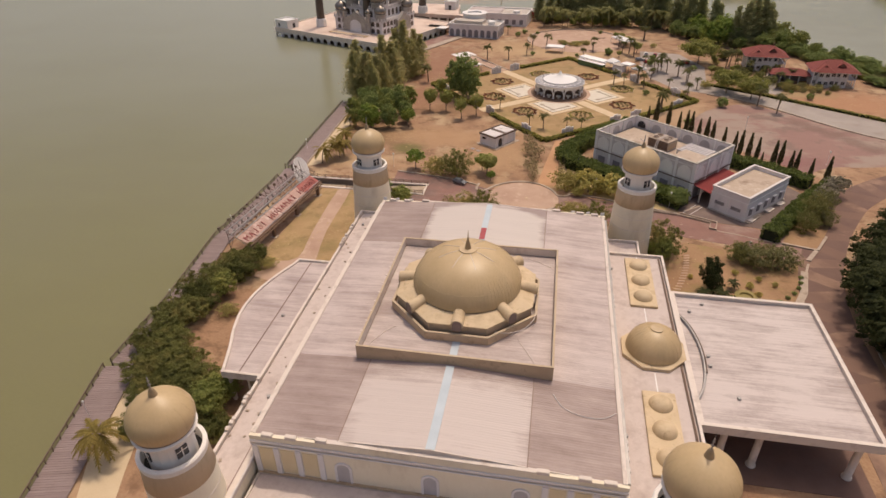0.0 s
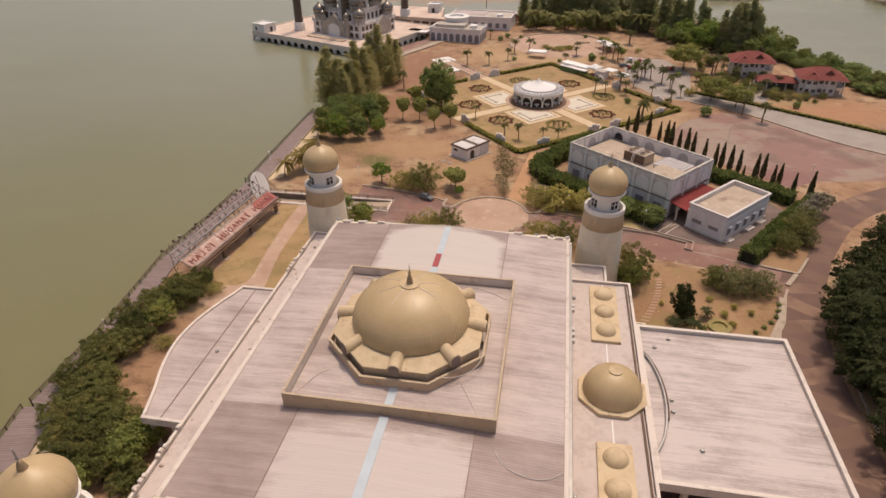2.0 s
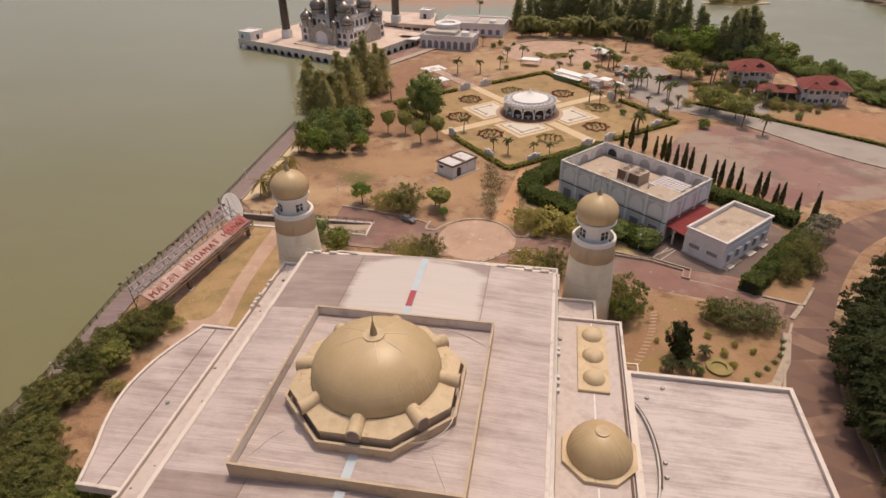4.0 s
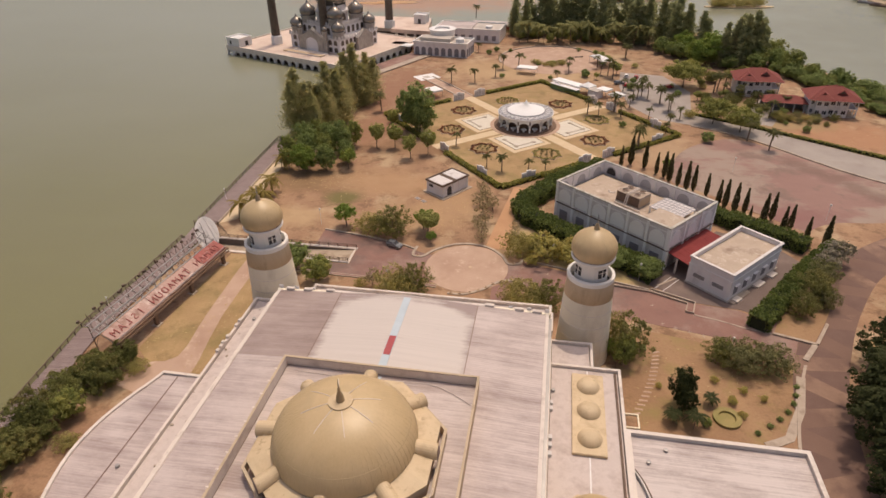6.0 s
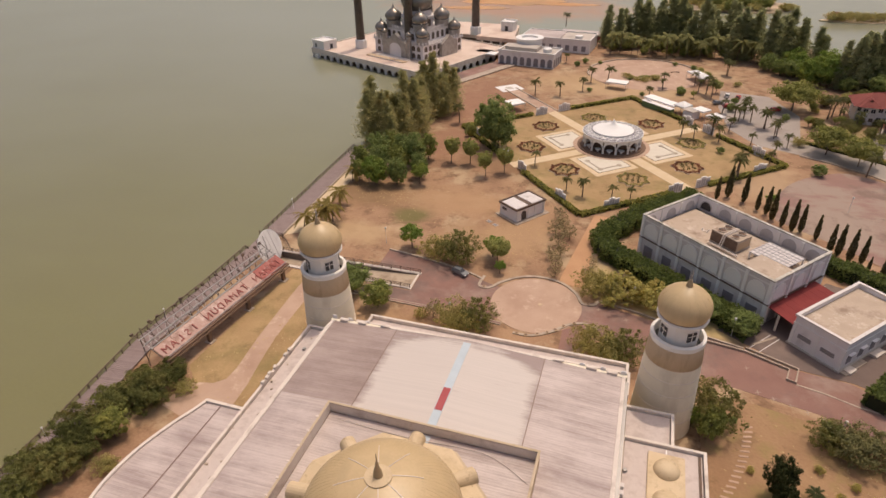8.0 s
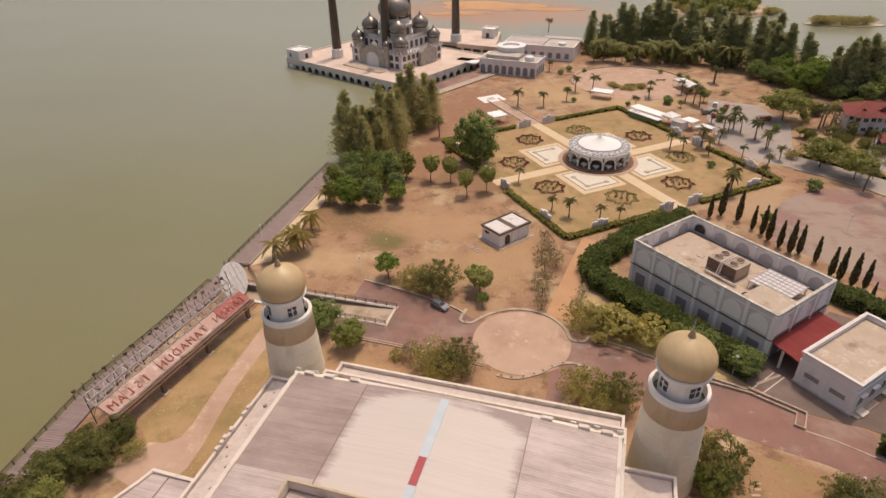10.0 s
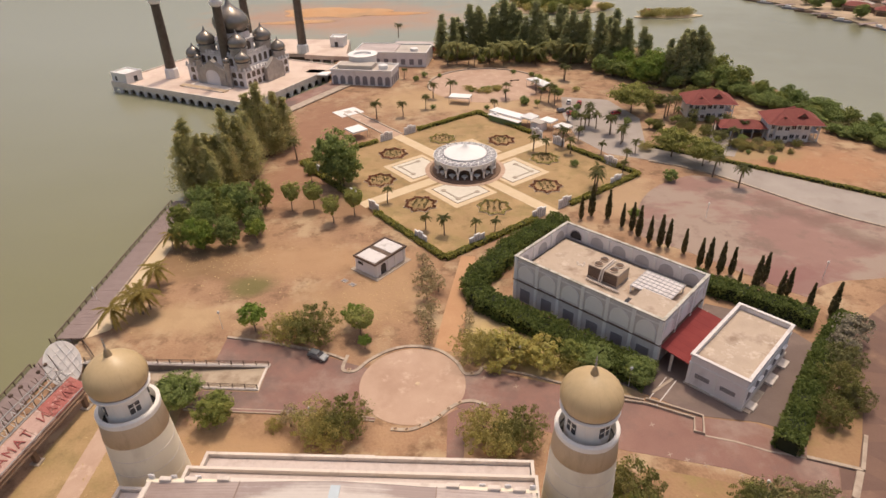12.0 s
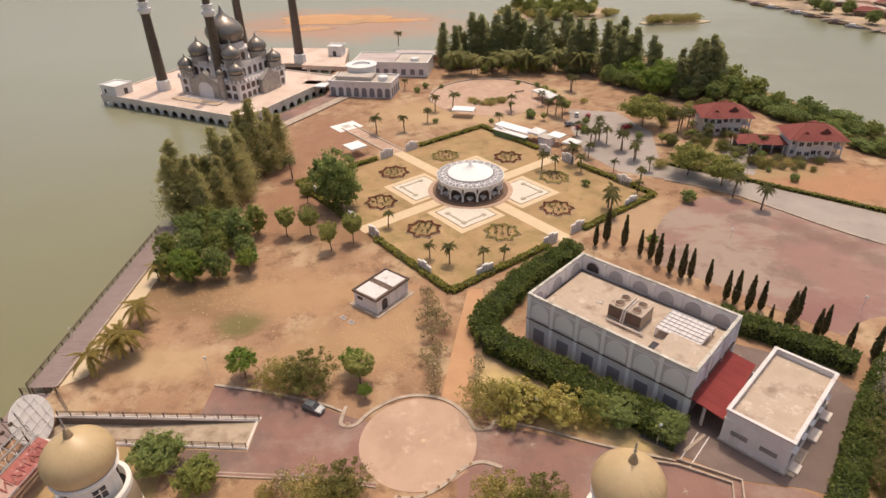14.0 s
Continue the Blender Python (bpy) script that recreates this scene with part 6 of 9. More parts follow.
for x, r_d in ((-2.7, 0.035), (-1.4, 0.06), (0.0, 0.035), (1.4, 0.06), (2.7, 0.035)):
    h_d = math.sqrt(4.2 ** 2 - x * x) * 0.95
    z_d = 0.0 if abs(x) == 1.4 else 3.9 - h_d
    part("strut", tube((x, 0.325 * (z_d - 3.9) - 0.16, z_d), (x, 0.325 * h_d - 0.16, 3.9 + h_d), r_d, 6), M_lilac, disc)
for z in (1.6, 3.0, 4.6, 6.2):
    w_d = math.sqrt(4.2 ** 2 - ((z - 3.9) / 0.95) ** 2)
    part("strut", tube((-w_d, 0.325 * (z - 3.9) - 0.2, z), (w_d, 0.325 * (z - 3.9) - 0.2, z), 0.04, 6), M_lilac, disc)

# ---- formal garden ----
GC, GA = Vector((1.6, 249.2)), -49.2            # centre; direction of one path
GAR = pose(GC.x, GC.y, 0, 0, 0, GA)
HS = 37.0


def gpt(u, v):
    p = GAR @ Vector((u, v, 0))
    return (p.x, p.y)


struct("garden_lawn", prism([gpt(-HS, -HS), gpt(HS, -HS), gpt(HS, HS), gpt(-HS, HS)], -0.2, 0.03), M_lawn, "dry yellow lawn of the formal garden")
for a in range(4):
    R = GAR @ pose(0, 0, 0, 0, 0, 90 * a)
    bm = bmesh.new()
    bx(bm, 10, -2.0, 0.0, HS + 1.0, 2.0, 0.06, R)
    struct("garden_path", bm, M_gardenpath, "ochre paved garden path")
    Q = R @ pose(0, 0, 0, 0, 0, 0)
    bm = bmesh.new()
    bx(bm, 3.2, 3.2, 0, 18.6, 18.6, 0.05, Q)
    struct("plot_edge", bm, M_gardenpath, "pale ochre border of a garden plot")
    bm = bmesh.new()
    bx(bm, 4.5, 4.5, 0, 16.75, 16.75, 0.08, Q)
    struct("plot_border", bm, M_border, "dark border of a garden plot")
    bm = bmesh.new()
    bx(bm, 4.8, 4.8, 0, 16.5, 16.5, 0.11, Q)
    struct("gravel_plot", bm, M_pool, "white gravel garden plot")
    bm = bmesh.new()
    for x, y in ((14.6, 14.6), (14.6, 7.6), (7.6, 14.6)):
        p = Q @ Vector((x, y, 0))
        lathe([(0.8, 0.1), (0.8, 0.22), (0, 0.25)], 14, bm, cx=p.x, cy=p.y)
    for s in ((14.35, 7.6, 14.85, 14.6), (7.6, 14.35, 14.6, 14.85)):
        bx(bm, s[0], s[1], 0.1, s[2], s[3], 0.2, Q)
    struct("plot_inlay", bm, mat("inlay_stone", (0.36, 0.30, 0.23), (0.44, 0.37, 0.29), 0.4), "grey stone inlay of the gravel plot")
struct("pavilion_apron", prism(disc_pts(GC.x, GC.y, 12.6, 56), 0, 0.14), M_circle, "round pink paving under the pavilion")
struct("pavilion_step", prism(disc_pts(GC.x, GC.y, 11.2, 56), 0.142, 0.35), M_border, "dark round plinth")
pav = thing("pavilion", "round white open pavilion with arches and a white tent roof", "pavilion", pose(GC.x, GC.y, 0.35))
# dark floor and an added dark cylinder imitate the shade under the roof
part("plinth", lathe([(0, 0), (10.2, 0), (10.2, 0.25), (0, 0.25)], 48), M_border, pav)
part("inner_wall", lathe([(6.6, 0.25), (6.6, 4.2)], 40), M_darkwood, pav, "dark inner wall")
pc = pa = None
for i in range(14):
    m = pose(0, 0, 0, 0, 0, 360 / 14 * i)
    if pc is None:
        pc = part("column", lathe([(0.42, 0.2), (0.32, 0.5), (0.34, 1.9), (0.62, 2.5)], 10, cx=9.2), M_white, pav, at=m)
        bm = bmesh.new()
        for k in range(9):
            t0, t1 = math.pi * k / 9, math.pi * (k + 1) / 9
            for (ta, tb) in ((t0, t1),):
                h0, h1 = 2.0 + 1.6 * math.sin(ta), 2.0 + 1.6 * math.sin(tb)
                a0, a1 = radians(12.857 - 11.2 * math.cos(ta)), radians(12.857 - 11.2 * math.cos(tb))
                vv = [bm.verts.new((r * math.cos(a), r * math.sin(a), z)) for r in (8.95, 9.45) for a, z in ((a0, h0), (a1, h1), (a1, 4.2), (a0, 4.2))]
                for f in ((4, 5, 6, 7), (3, 2, 1, 0), (0, 1, 5, 4)):
                    bm.faces.new([vv[j] for j in f])
        bmesh.ops.remove_doubles(bm, verts=bm.verts, dist=1e-4)
        bmesh.ops.recalc_face_normals(bm, faces=bm.faces)
        pa = part("arch", bm, M_white, pav, at=m)
    else:
        again(pc, pav, m)
        again(pa, pav, m)
for i in range(14):
    part("bowl", lathe([(0.3, 0.25), (0.35, 0.7), (1.0, 1.15), (1.05, 1.3), (0.9, 1.3), (0.0, 1.0)], 14, cx=8.6 * math.cos(radians(360 / 14 * (i + 0.5))), cy=8.6 * math.sin(radians(360 / 14 * (i + 0.5)))), M_white, pav, "white stone bowl", smooth=True)
part("cornice", lathe([(8.8, 4.2), (9.6, 4.2), (9.9, 4.5), (9.9, 4.9), (7.0, 4.92), (7.0, 4.2)], 60), M_white, pav)
part("roof_deck", lathe([(9.7, 4.92), (6.6, 5.06)], 60), M_greypanel, pav, "grey roof ring with white lattice")
lat = None
for i in range(24):
    m = pose(0, 0, 5.06, 0, 0, 15 * i)
    if lat is None:
        bm = bmesh.new()
        for a, b in (((7.0, -0.85), (9.5, 0.85)), ((7.0, 0.85), (9.5, -0.85)), ((8.2, -1.0), (8.2, 1.0))):
            tube((a[0], a[1], 0.0), (b[0], b[1], -0.05), 0.17, 5, bm)
        lat = part("lattice", bm, M_white, pav, at=m)
    else:
        again(lat, pav, m)
part("upper_ring", lathe([(6.7, 5.0), (6.7, 5.5), (6.3, 5.6)], 60), M_white, pav)
part("tent_roof", lathe([(6.5, 5.5), (5.0, 5.95), (3.2, 6.45), (1.6, 7.0), (0.7, 7.7), (0.2, 8.6), (0, 9.0)], 48), M_canvas, pav, "white stretched tent roof", smooth=True)
# star beds
rng = np.random.default_rng(11)
for i in range(8):
    a = radians(GA + 45 + 90 * (i // 2) + (-22.5 if i % 2 == 0 else 22.5))
    cx, cy = GC.x + 27.0 * math.cos(a), GC.y + 27.0 * math.sin(a)
    bed = thing("star_flower_bed", ("dark red" if i in (0, 2, 4, 5, 6) else "olive green") + " clipped star-shaped flower bed", "flower bed", pose(cx, cy, 0.03, 0, 0, 11 * i), group="star beds round the pavilion")
    kerb_ring = [((5.2 if k % 2 == 0 else 4.0) * math.cos(math.pi * k / 8), (5.2 if k % 2 == 0 else 4.0) * math.sin(math.pi * k / 8)) for k in range(16)]
    in_ring = [(x * 0.93, y * 0.93) for x, y in kerb_ring]
    bm = bmesh.new()
    va = [[bm.verts.new((x, y, z)) for x, y in r_] for r_ in (kerb_ring, in_ring) for z in (0.0, 0.16)]
    for k in range(16):
        j = (k + 1) % 16
        for p, q in ((va[0], va[1]), (va[1], va[3]), (va[3], va[2])):
            bm.faces.new((p[k], p[j], q[j], q[k]))
    part("bed_kerb", bm, M_kerb, bed, "pale stone kerb of the bed")
    pts = []
    ring = [((4.6 if k % 2 == 0 else 3.5) * math.cos(math.pi * k / 8), (4.6 if k % 2 == 0 else 3.5) * math.sin(math.pi * k / 8)) for k in range(17)]
    for (xa, ya), (xb, yb) in zip(ring, ring[1:]):
        for _ in range(80):
            f = rng.random()
            pts.append((xa + (xb - xa) * f + rng.normal() * 0.2, ya + (yb - ya) * f + rng.normal() * 0.2, 0.1 + 0.45 * rng.random()))
    lumps = []
    for k in range(8):
        a_l = k * math.pi / 4 + 0.2
        r_l = 2.3 if k % 2 else 1.5
        for _ in range(34):
            lumps.append((r_l * math.cos(a_l) + rng.normal() * 0.24, r_l * math.sin(a_l) + rng.normal() * 0.24, 0.1 + 1.0 * rng.random()))
    o = new("clump_planting", leaf_mesh("clump_planting", lumps, 0.17, L_cypress, rng))
    o.parent = bed
    tagged(o, "dark green clumps inside the bed", kind="stuff")
    o = new("clipped_planting", leaf_mesh("clipped_planting", pts, 0.17, L_redbed if i in (0, 2, 4, 5, 6) else L_olive, rng))
    o.parent = bed
    tagged(o, kind="stuff")
# white garden gates
gate_w = None
for (u, v, a) in ((HS, -5, 90), (HS, 5, 90), (HS, -27, 90), (HS, 27, 90), (-HS, -5, 90), (-HS, 5, 90), (-5, HS, 0), (5, HS, 0), (-27, HS, 0), (27, HS, 0), (-5, -HS, 0), (5, -HS, 0), (27, -HS, 0), (-27, -HS, 0)):
    m = GAR @ pose(u, v, 0, 0, 0, a)
    if gate_w is None:
        gate_w = thing("garden_screen", "white pierced garden screen wall with an arch", "screen wall", m, group="white screens round the garden")
        for x0, x1, h_p in ((-2.5, -0.85, 2.5), (-0.85, 0.85, 3.0), (0.85, 2.5, 2.5)):
            part("panel", B(x0 + 0.01, -0.12, 0, x1 - 0.01, 0.12, h_p, bevel=0.03), M_lilac, gate_w)
            part("cap", B(x0 - 0.04, -0.2, h_p + 0.002, x1 + 0.04, 0.2, h_p + 0.14), M_white, gate_w)
            for sgn in (0, 180):
                for xx in (-0.38, 0.38):
                    part("niche", arch_plate(0.5, h_p - 0.8, 0.02), M_recess, gate_w, at=pose((x0 + x1) / 2, 0, 0.35, 0, 0, sgn) @ pose(xx, -0.122, 0))
    else:
        copy_thing(gate_w, m)
# long pale forecourt of the garden and its pad
bm = bmesh.new()
bx(bm, -HS - 34, -2.3, 0, -HS - 1.1, 2.3, 0.07, GAR)
struct("garden_walk", bm, M_circle, "pale walk leading into the garden")
bm = bmesh.new()
for s in (-1, 1):
    bx(bm, -HS - 34, s * 2.6 - 0.3, 0, -HS - 1.1, s * 2.6 + 0.3, 0.3, GAR)
struct("walk_kerb", bm, M_kerb, "pale kerbs along the garden walk")
bm = bmesh.new()
bx(bm, -HS - 39, -5, 0, -HS - 31, 5, 0.1, GAR @ pose(0, 0, 0))
struct("white_pad", bm, M_white, "white paved square pad")
bm = bmesh.new()
bx(bm, -HS - 36.6, -1.4, 0.1, -HS - 33.4, 1.4, 0.13, GAR)
struct("pad_inlay", bm, M_grey, "grey inlay in the pad")


# ---- stalls and tents ----
def tent(x, y, w, d, h, a, label, peak=1.2):
    t_ = thing("tent", label, "tent", pose(x, y, 0, 0, 0, a), group="white tents and stalls")
    bm = bmesh.new()
    c4 = [bm.verts.new((sx * w / 2, sy * d / 2, h)) for sx, sy in ((-1, -1), (1, -1), (1, 1), (-1, 1))]
    c2 = [bm.verts.new((sx * w / 2, sy * d / 2, h - 0.5)) for sx, sy in ((-1, -1), (1, -1), (1, 1), (-1, 1))]
    if peak < 0.5:
        bm.faces.new(c4)
    else:
        top = bm.verts.new((0, 0, h + peak))
        for i in range(4):
            bm.faces.new((c4[i], c4[(i + 1) % 4], top))
    for i in range(4):
        bm.faces.new((c2[i], c2[(i + 1) % 4], c4[(i + 1) % 4], c4[i]))
    part("canvas", bm, M_canvas, t_)
    for sx, sy in ((-1, -1), (1, -1), (1, 1), (-1, 1)):
        part("pole", tube((sx * (w / 2 - .1), sy * (d / 2 - .1), 0), (sx * (w / 2 - .1), sy * (d / 2 - .1), h - 0.3), 0.07, 6), M_metal, t_)


for x, y, w, d, h, a, pk in ((-37.5, 277, 6, 6, 3.2, -49, 0.3), (-1.5, 315, 8.5, 5, 3.0, -12, 0.4), (31, 335, 9, 5, 3.2, -60, 1.2), (33.5, 330, 5, 5, 3.2, -60, 1.4), (17, 294, 15, 4.5, 3.0, -41, 0.4), (24.5, 289, 5, 5, 3.4, -41, 1.4), (31, 285.5, 5, 4.5, 3.4, -41, 0.3), (35.5, 280, 5, 5, 3.0, -41, 1.2), (-64, 347, 5, 5, 3.4, -14, 0.3)):
    tent(x, y, w, d, h, a, "white canvas market tent on poles", pk)
stall = thing("stall_container", "long green stall panel under a white roof", "stall", pose(15.5, 290.6, 0, 0, 0, -41))
part("body", B(-7, -1, 0, 7, 1, 2.2, bevel=0.05), M_green, stall)
part("counter", B(-7.2, -1.4, 2.202, 7.2, 1.1, 2.35), M_white, stall)
cab = thing("stall_cabin", "grey stall cabin with a flat roof", "stall", pose(27.5, 284.6, 0, 0, 0, -41))
part("body", B(-2.2, -2, 0, 2.2, 2, 3.0, bevel=0.05), M_lilac, cab)
part("roof", B(-2.5, -2.3, 3.002, 2.5, 2.3, 3.2), M_grey, cab)

# far plaza ring
struct("plaza_kerb", prism(disc_pts(9, 340, 25.6, 56, 20, 200) + disc_pts(9, 340, 24.8, 56, 20, 200)[::-1], 0, 0.5), M_kerb, "low pink kerb round the plaza")
bench = thing("plaza_bench", "low brown bench on the plaza", "bench", pose(22, 345, 0.05, 0, 0, 20))
part("seat", B(-2, -0.4, 0.4, 2, 0.4, 0.55), M_darkwood, bench)
for x in (-1.6, 1.6):
    part("leg", B(x - .1, -0.35, 0, x + .1, 0.35, 0.4), M_darkwood, bench)

# ---- red-roofed houses ----
def hip(bm, x0, y0, x1, y1, z0, z1, over=0.9):
    x0, y0, x1, y1 = x0 - over, y0 - over, x1 + over, y1 + over
    w, d = x1 - x0, y1 - y0
    r = min(w, d) / 2
    if w >= d:
        a, b = (x0 + r, (y0 + y1) / 2), (x1 - r, (y0 + y1) / 2)
    else:
        a, b = ((x0 + x1) / 2, y0 + r), ((x0 + x1) / 2, y1 - r)
    c = [bm.verts.new(p) for p in ((x0, y0, z0), (x1, y0, z0), (x1, y1, z0), (x0, y1, z0))]
    e = [bm.verts.new((*a, z1)), bm.verts.new((*b, z1))]
    if w >= d:
        fs = ((c[0], c[1], e[1], e[0]), (c[1], c[2], e[1]), (c[2], c[3], e[0], e[1]), (c[3], c[0], e[0]))
    else:
        fs = ((c[0], c[1], e[0]), (c[1], c[2], e[1], e[0]), (c[2], c[3], e[1]), (c[3], c[0], e[0], e[1]))
    for f in fs:
        bm.faces.new(f)
    bm.faces.new(c[::-1])
    return bm


def dutch_gable(w, d, z, h):
    """A small raised gable with a dark vent, its ridge along y, facing -y."""
    bm = bmesh.new()
    f = [bm.verts.new(p) for p in ((-w / 2, 0, z), (w / 2, 0, z), (0, 0, z + h))]
    k = [bm.verts.new(p) for p in ((-w / 2, d, z), (w / 2, d, z), (0, d, z + h))]
    for q in ((f[0], f[2], k[2], k[0]), (f[2], f[1], k[1], k[2]), (f[1], f[0], k[0], k[1]), (k[0], k[2], k[1]), (f[0], f[1], f[2])):
        bm.faces.new(q)
    return bm


def house(m, w, d, annex, label):
    h_ = thing("house", label, "house", m, group="red-roofed houses")
    part("wall", B(0, 0, 0, w, d, 6.4), M_housewall, h_)
    r_o = part("roof", hip(bmesh.new(), 0, 0, w + 2.6, d, 6.3, 10.0, 1.5), M_tile, h_, "red tiled hip roof")
    part("cross_roof", hip(bmesh.new(), w * 0.08, -1.8, w * 0.5, d * 0.7, 6.45, 9.0, 0.9), M_tile, r_o)
    part("rear_roof", hip(bmesh.new(), w * 0.55, d * 0.3, w * 0.95, d + 2.0, 6.45, 9.2, 0.9), M_tile, r_o)
    for x, y, z in ((w * 0.29, -0.4, 7.35), (w * 0.78, 1.2, 8.1)):
        gb_ = part("gablet", dutch_gable(3.4, 3.6, z, 1.5), M_tile, r_o, at=pose(x, y, 0))
        part("gablet_vent", prism([(-1.2, z + 0.12), (1.2, z + 0.12), (0, z + 1.15)], 0.0, 0.06), M_darkwood, gb_, "dark louvred gable vent", at=pose(0, -0.012, 0, 90, 0, 0))
    part("ridge_cap", tube((d / 2 - 0.6, d / 2, 9.95), (w + 2.4 - d / 2 + 0.6, d / 2, 9.95), 0.16, 6), M_tile, r_o)
    part("porch_block", B(w * 0.12, -1.5, 0, w * 0.46, -0.002, 6.4), M_housewall, h_)
    part("eave_board", parapet_ring(-1.45, -1.45, w + 4.0, d + 1.45, 6.12, 6.28, 0.2), M_trimw, h_)
    for z in (1.0, 4.2):
        for k, f in enumerate((0.06, 0.2, 0.38, 0.58, 0.72, 0.9)):
            x = w * f
            yy = -1.502 if 0.12 < f < 0.46 else -0.002
            hw = 0.45 if f in (0.06, 0.72) else 0.65
            wn_ = part("window", B(x - hw, yy - 0.06, z + 0.2, x + hw, yy, z + 1.5), M_glass, h_)
            part("sill", B(x - hw - 0.1, yy - 0.18, z - 0.15, x + hw + 0.1, yy, z - 0.02), M_white, wn_)
            part("mullion", B(x - 0.05, yy - 0.1, z + 0.2, x + 0.05, yy - 0.062, z + 1.5), M_trimw, wn_)
        for k in range(3):
            y = d * (k + 0.5) / 3
            part("balcony_door", B(w + 0.002, y - 0.7, z - 0.7, w + 0.06, y + 0.7, z + 1.6), M_glass, h_)
    part("balcony_floor", B(w, 0.2, 3.1, w + 3.2, d - 0.2, 3.35), M_housewall, h_)
    part("veranda_floor", B(w, 0.2, 0, w + 3.4, d - 0.2, 0.3), M_kerb, h_)
    for y in (0.5, d * 0.36, d * 0.66, d - 0.5):
        part("balcony_post", B(w + 2.8, y - 0.18, 0.3, w + 3.15, y + 0.18, 6.3), M_housewall, h_)
    for z in (3.75, 4.15):
        part("balcony_rail", B(w + 2.9, 0.4, z, w + 3.0, d - 0.4, z + 0.12), M_darkwood, h_)
    if annex:
        part("garage_wall", B(-15, d * 0.7, 0, -0.4, d * 0.85, 3.0), M_greypanel, h_)
        part("garage_roof", hip(bmesh.new(), -15, d * 0.2, -0.2, d * 0.9, 3.4, 5.4, 0.6), M_tile, h_, "low red garage roof")
        for k in range(5):
            part("garage_post", B(-15 + 3.5 * k, d * 0.22, 0, -14.7 + 3.5 * k, d * 0.27, 3.4), M_housewall, h_)


house(pose(82.8, 294.5, 0, 0, 0, -4), 12.8, 10.5, False, "white two-storey house with a red tiled roof")
house(pose(103.6, 273.3, 0, 0, 0, -6), 12.6, 10.5, True, "white two-storey house with red roof and garage")
struct("house_drive", prism([(78, 263), (84, 276), (91, 289.5), (100, 288), (96.5, 276), (88, 259.5)], -0.1, 0.037), M_concrete, "worn pinkish concrete drive")

# ---- river mosque on its terrace ----
MOS = pose(-158.5, 337.5, 0, 0, 0, -23.5)      # local x along the near edge
terr = thing("river_terrace", "pale arcaded terrace standing in the river", "terrace", MOS)
TW, TD, TZ = 80.0, 62.0, 2.6
part("deck", B(0, 0, 1.6, TW, TD, TZ, bevel=0.05), M_marble, terr, "pink stone terrace deck")
part("fascia", parapet_ring(-0.2, -0.2, TW + 0.2, TD + 0.2, 1.0, TZ + 0.5, 0.5), M_trim, terr)
aw = None
for m, n, step in ((pose(0, 0, 0), 16, TW / 16), (pose(TW, 0, 0, 0, 0, 90), 12, TD / 12)):
    for i in range(n):
        o = m @ pose((i + 0.5) * step, 0, -2.2)
        if aw is None:
            bm = bmesh.new()
            bx(bm, -2.6, 0, 0, -1.75, 0.8, 3.2)
            bx(bm, 1.75, 0, 0, 2.6, 0.8, 3.2)
            for k in range(8):
                t0, t1 = math.pi * k / 8, math.pi * (k + 1) / 8
                vv = [bm.verts.new((x, y, z)) for y in (0, 0.8) for x, z in ((-1.75 * math.cos(t0), 1.2 + 1.75 * math.sin(t0)), (-1.75 * math.cos(t1), 1.2 + 1.75 * math.sin(t1)), (-1.75 * math.cos(t1), 3.2), (-1.75 * math.cos(t0), 3.2))]
                for f in ((0, 1, 2, 3), (7, 6, 5, 4), (1, 0, 4, 5)):
                    bm.faces.new([vv[j] for j in f])
            bmesh.ops.remove_doubles(bm, verts=bm.verts, dist=1e-4)
            bmesh.ops.recalc_face_normals(bm, faces=bm.faces)
            aw = part("arch", bm, M_trimw, terr, "grey arcade bay above the water", at=o)
        else:
            again(aw, terr, o)
part("under_wall", B(2, 2, -6, TW - 2, TD - 2, 1.6), M_darkwood, terr)
kio = thing("terrace_kiosk", "white flat-roofed corner kiosk on the terrace", "kiosk", MOS @ pose(1.2, 2.2, TZ))
part("body", B(-1, -1.6, -3, 8.2, 7, 4.0, bevel=0.05), M_white, kio)
part("parapet", parapet_ring(-1.2, -1.8, 8.4, 7.2, 4.002, 4.5, 0.5), M_white, kio)
part("window", B(1.2, -1.68, 1, 2.4, -1.602, 2.8), M_glass, kio)
part("side_window", B(8.202, 2.4, 0.2, 8.28, 4.2, 2.6), M_glass, kio)
back_terr = thing("rear_terrace", "pale rear terrace standing in the river", "terrace")
BT = [(-104, 388), (-61, 385), (-65, 417), (-108, 420)]
part("deck", prism(BT, 0.9, TZ), M_marble, back_terr)
part("under_wall", prism([(x * 0.99 - 0.6, 402 + (y - 402) * 0.92) for x, y in BT], -6, 0.9), M_darkwood, back_terr)
for k in range(9):
    part("pier", B(-61.6 - 0.45 * k, 386.4 + 3.5 * k, -3, -60.9 - 0.45 * k, 387.4 + 3.5 * k, 0.9), M_trim, back_terr)
rk = thing("rear_kiosk", "small white flat-roofed kiosk on the rear terrace", "kiosk", pose(-72.2, 400.5, TZ, 0, 0, -7))
part("body", B(0, 0, 0, 7.0, 7.0, 4.4, bevel=0.05), M_white, rk)
part("parapet", parapet_ring(-0.3, -0.3, 7.3, 7.3, 4.402, 5.0, 0.5), M_white, rk)
part("doorway", B(2.4, -0.06, 0, 4.2, -0.002, 2.6), M_glass, rk)

mosq = thing("mosque", "dark glass and steel mosque with silver onion domes", "mosque", MOS @ pose(47.5, 31, TZ) @ Matrix.Diagonal((0.98, 0.95, 0.74, 1)))


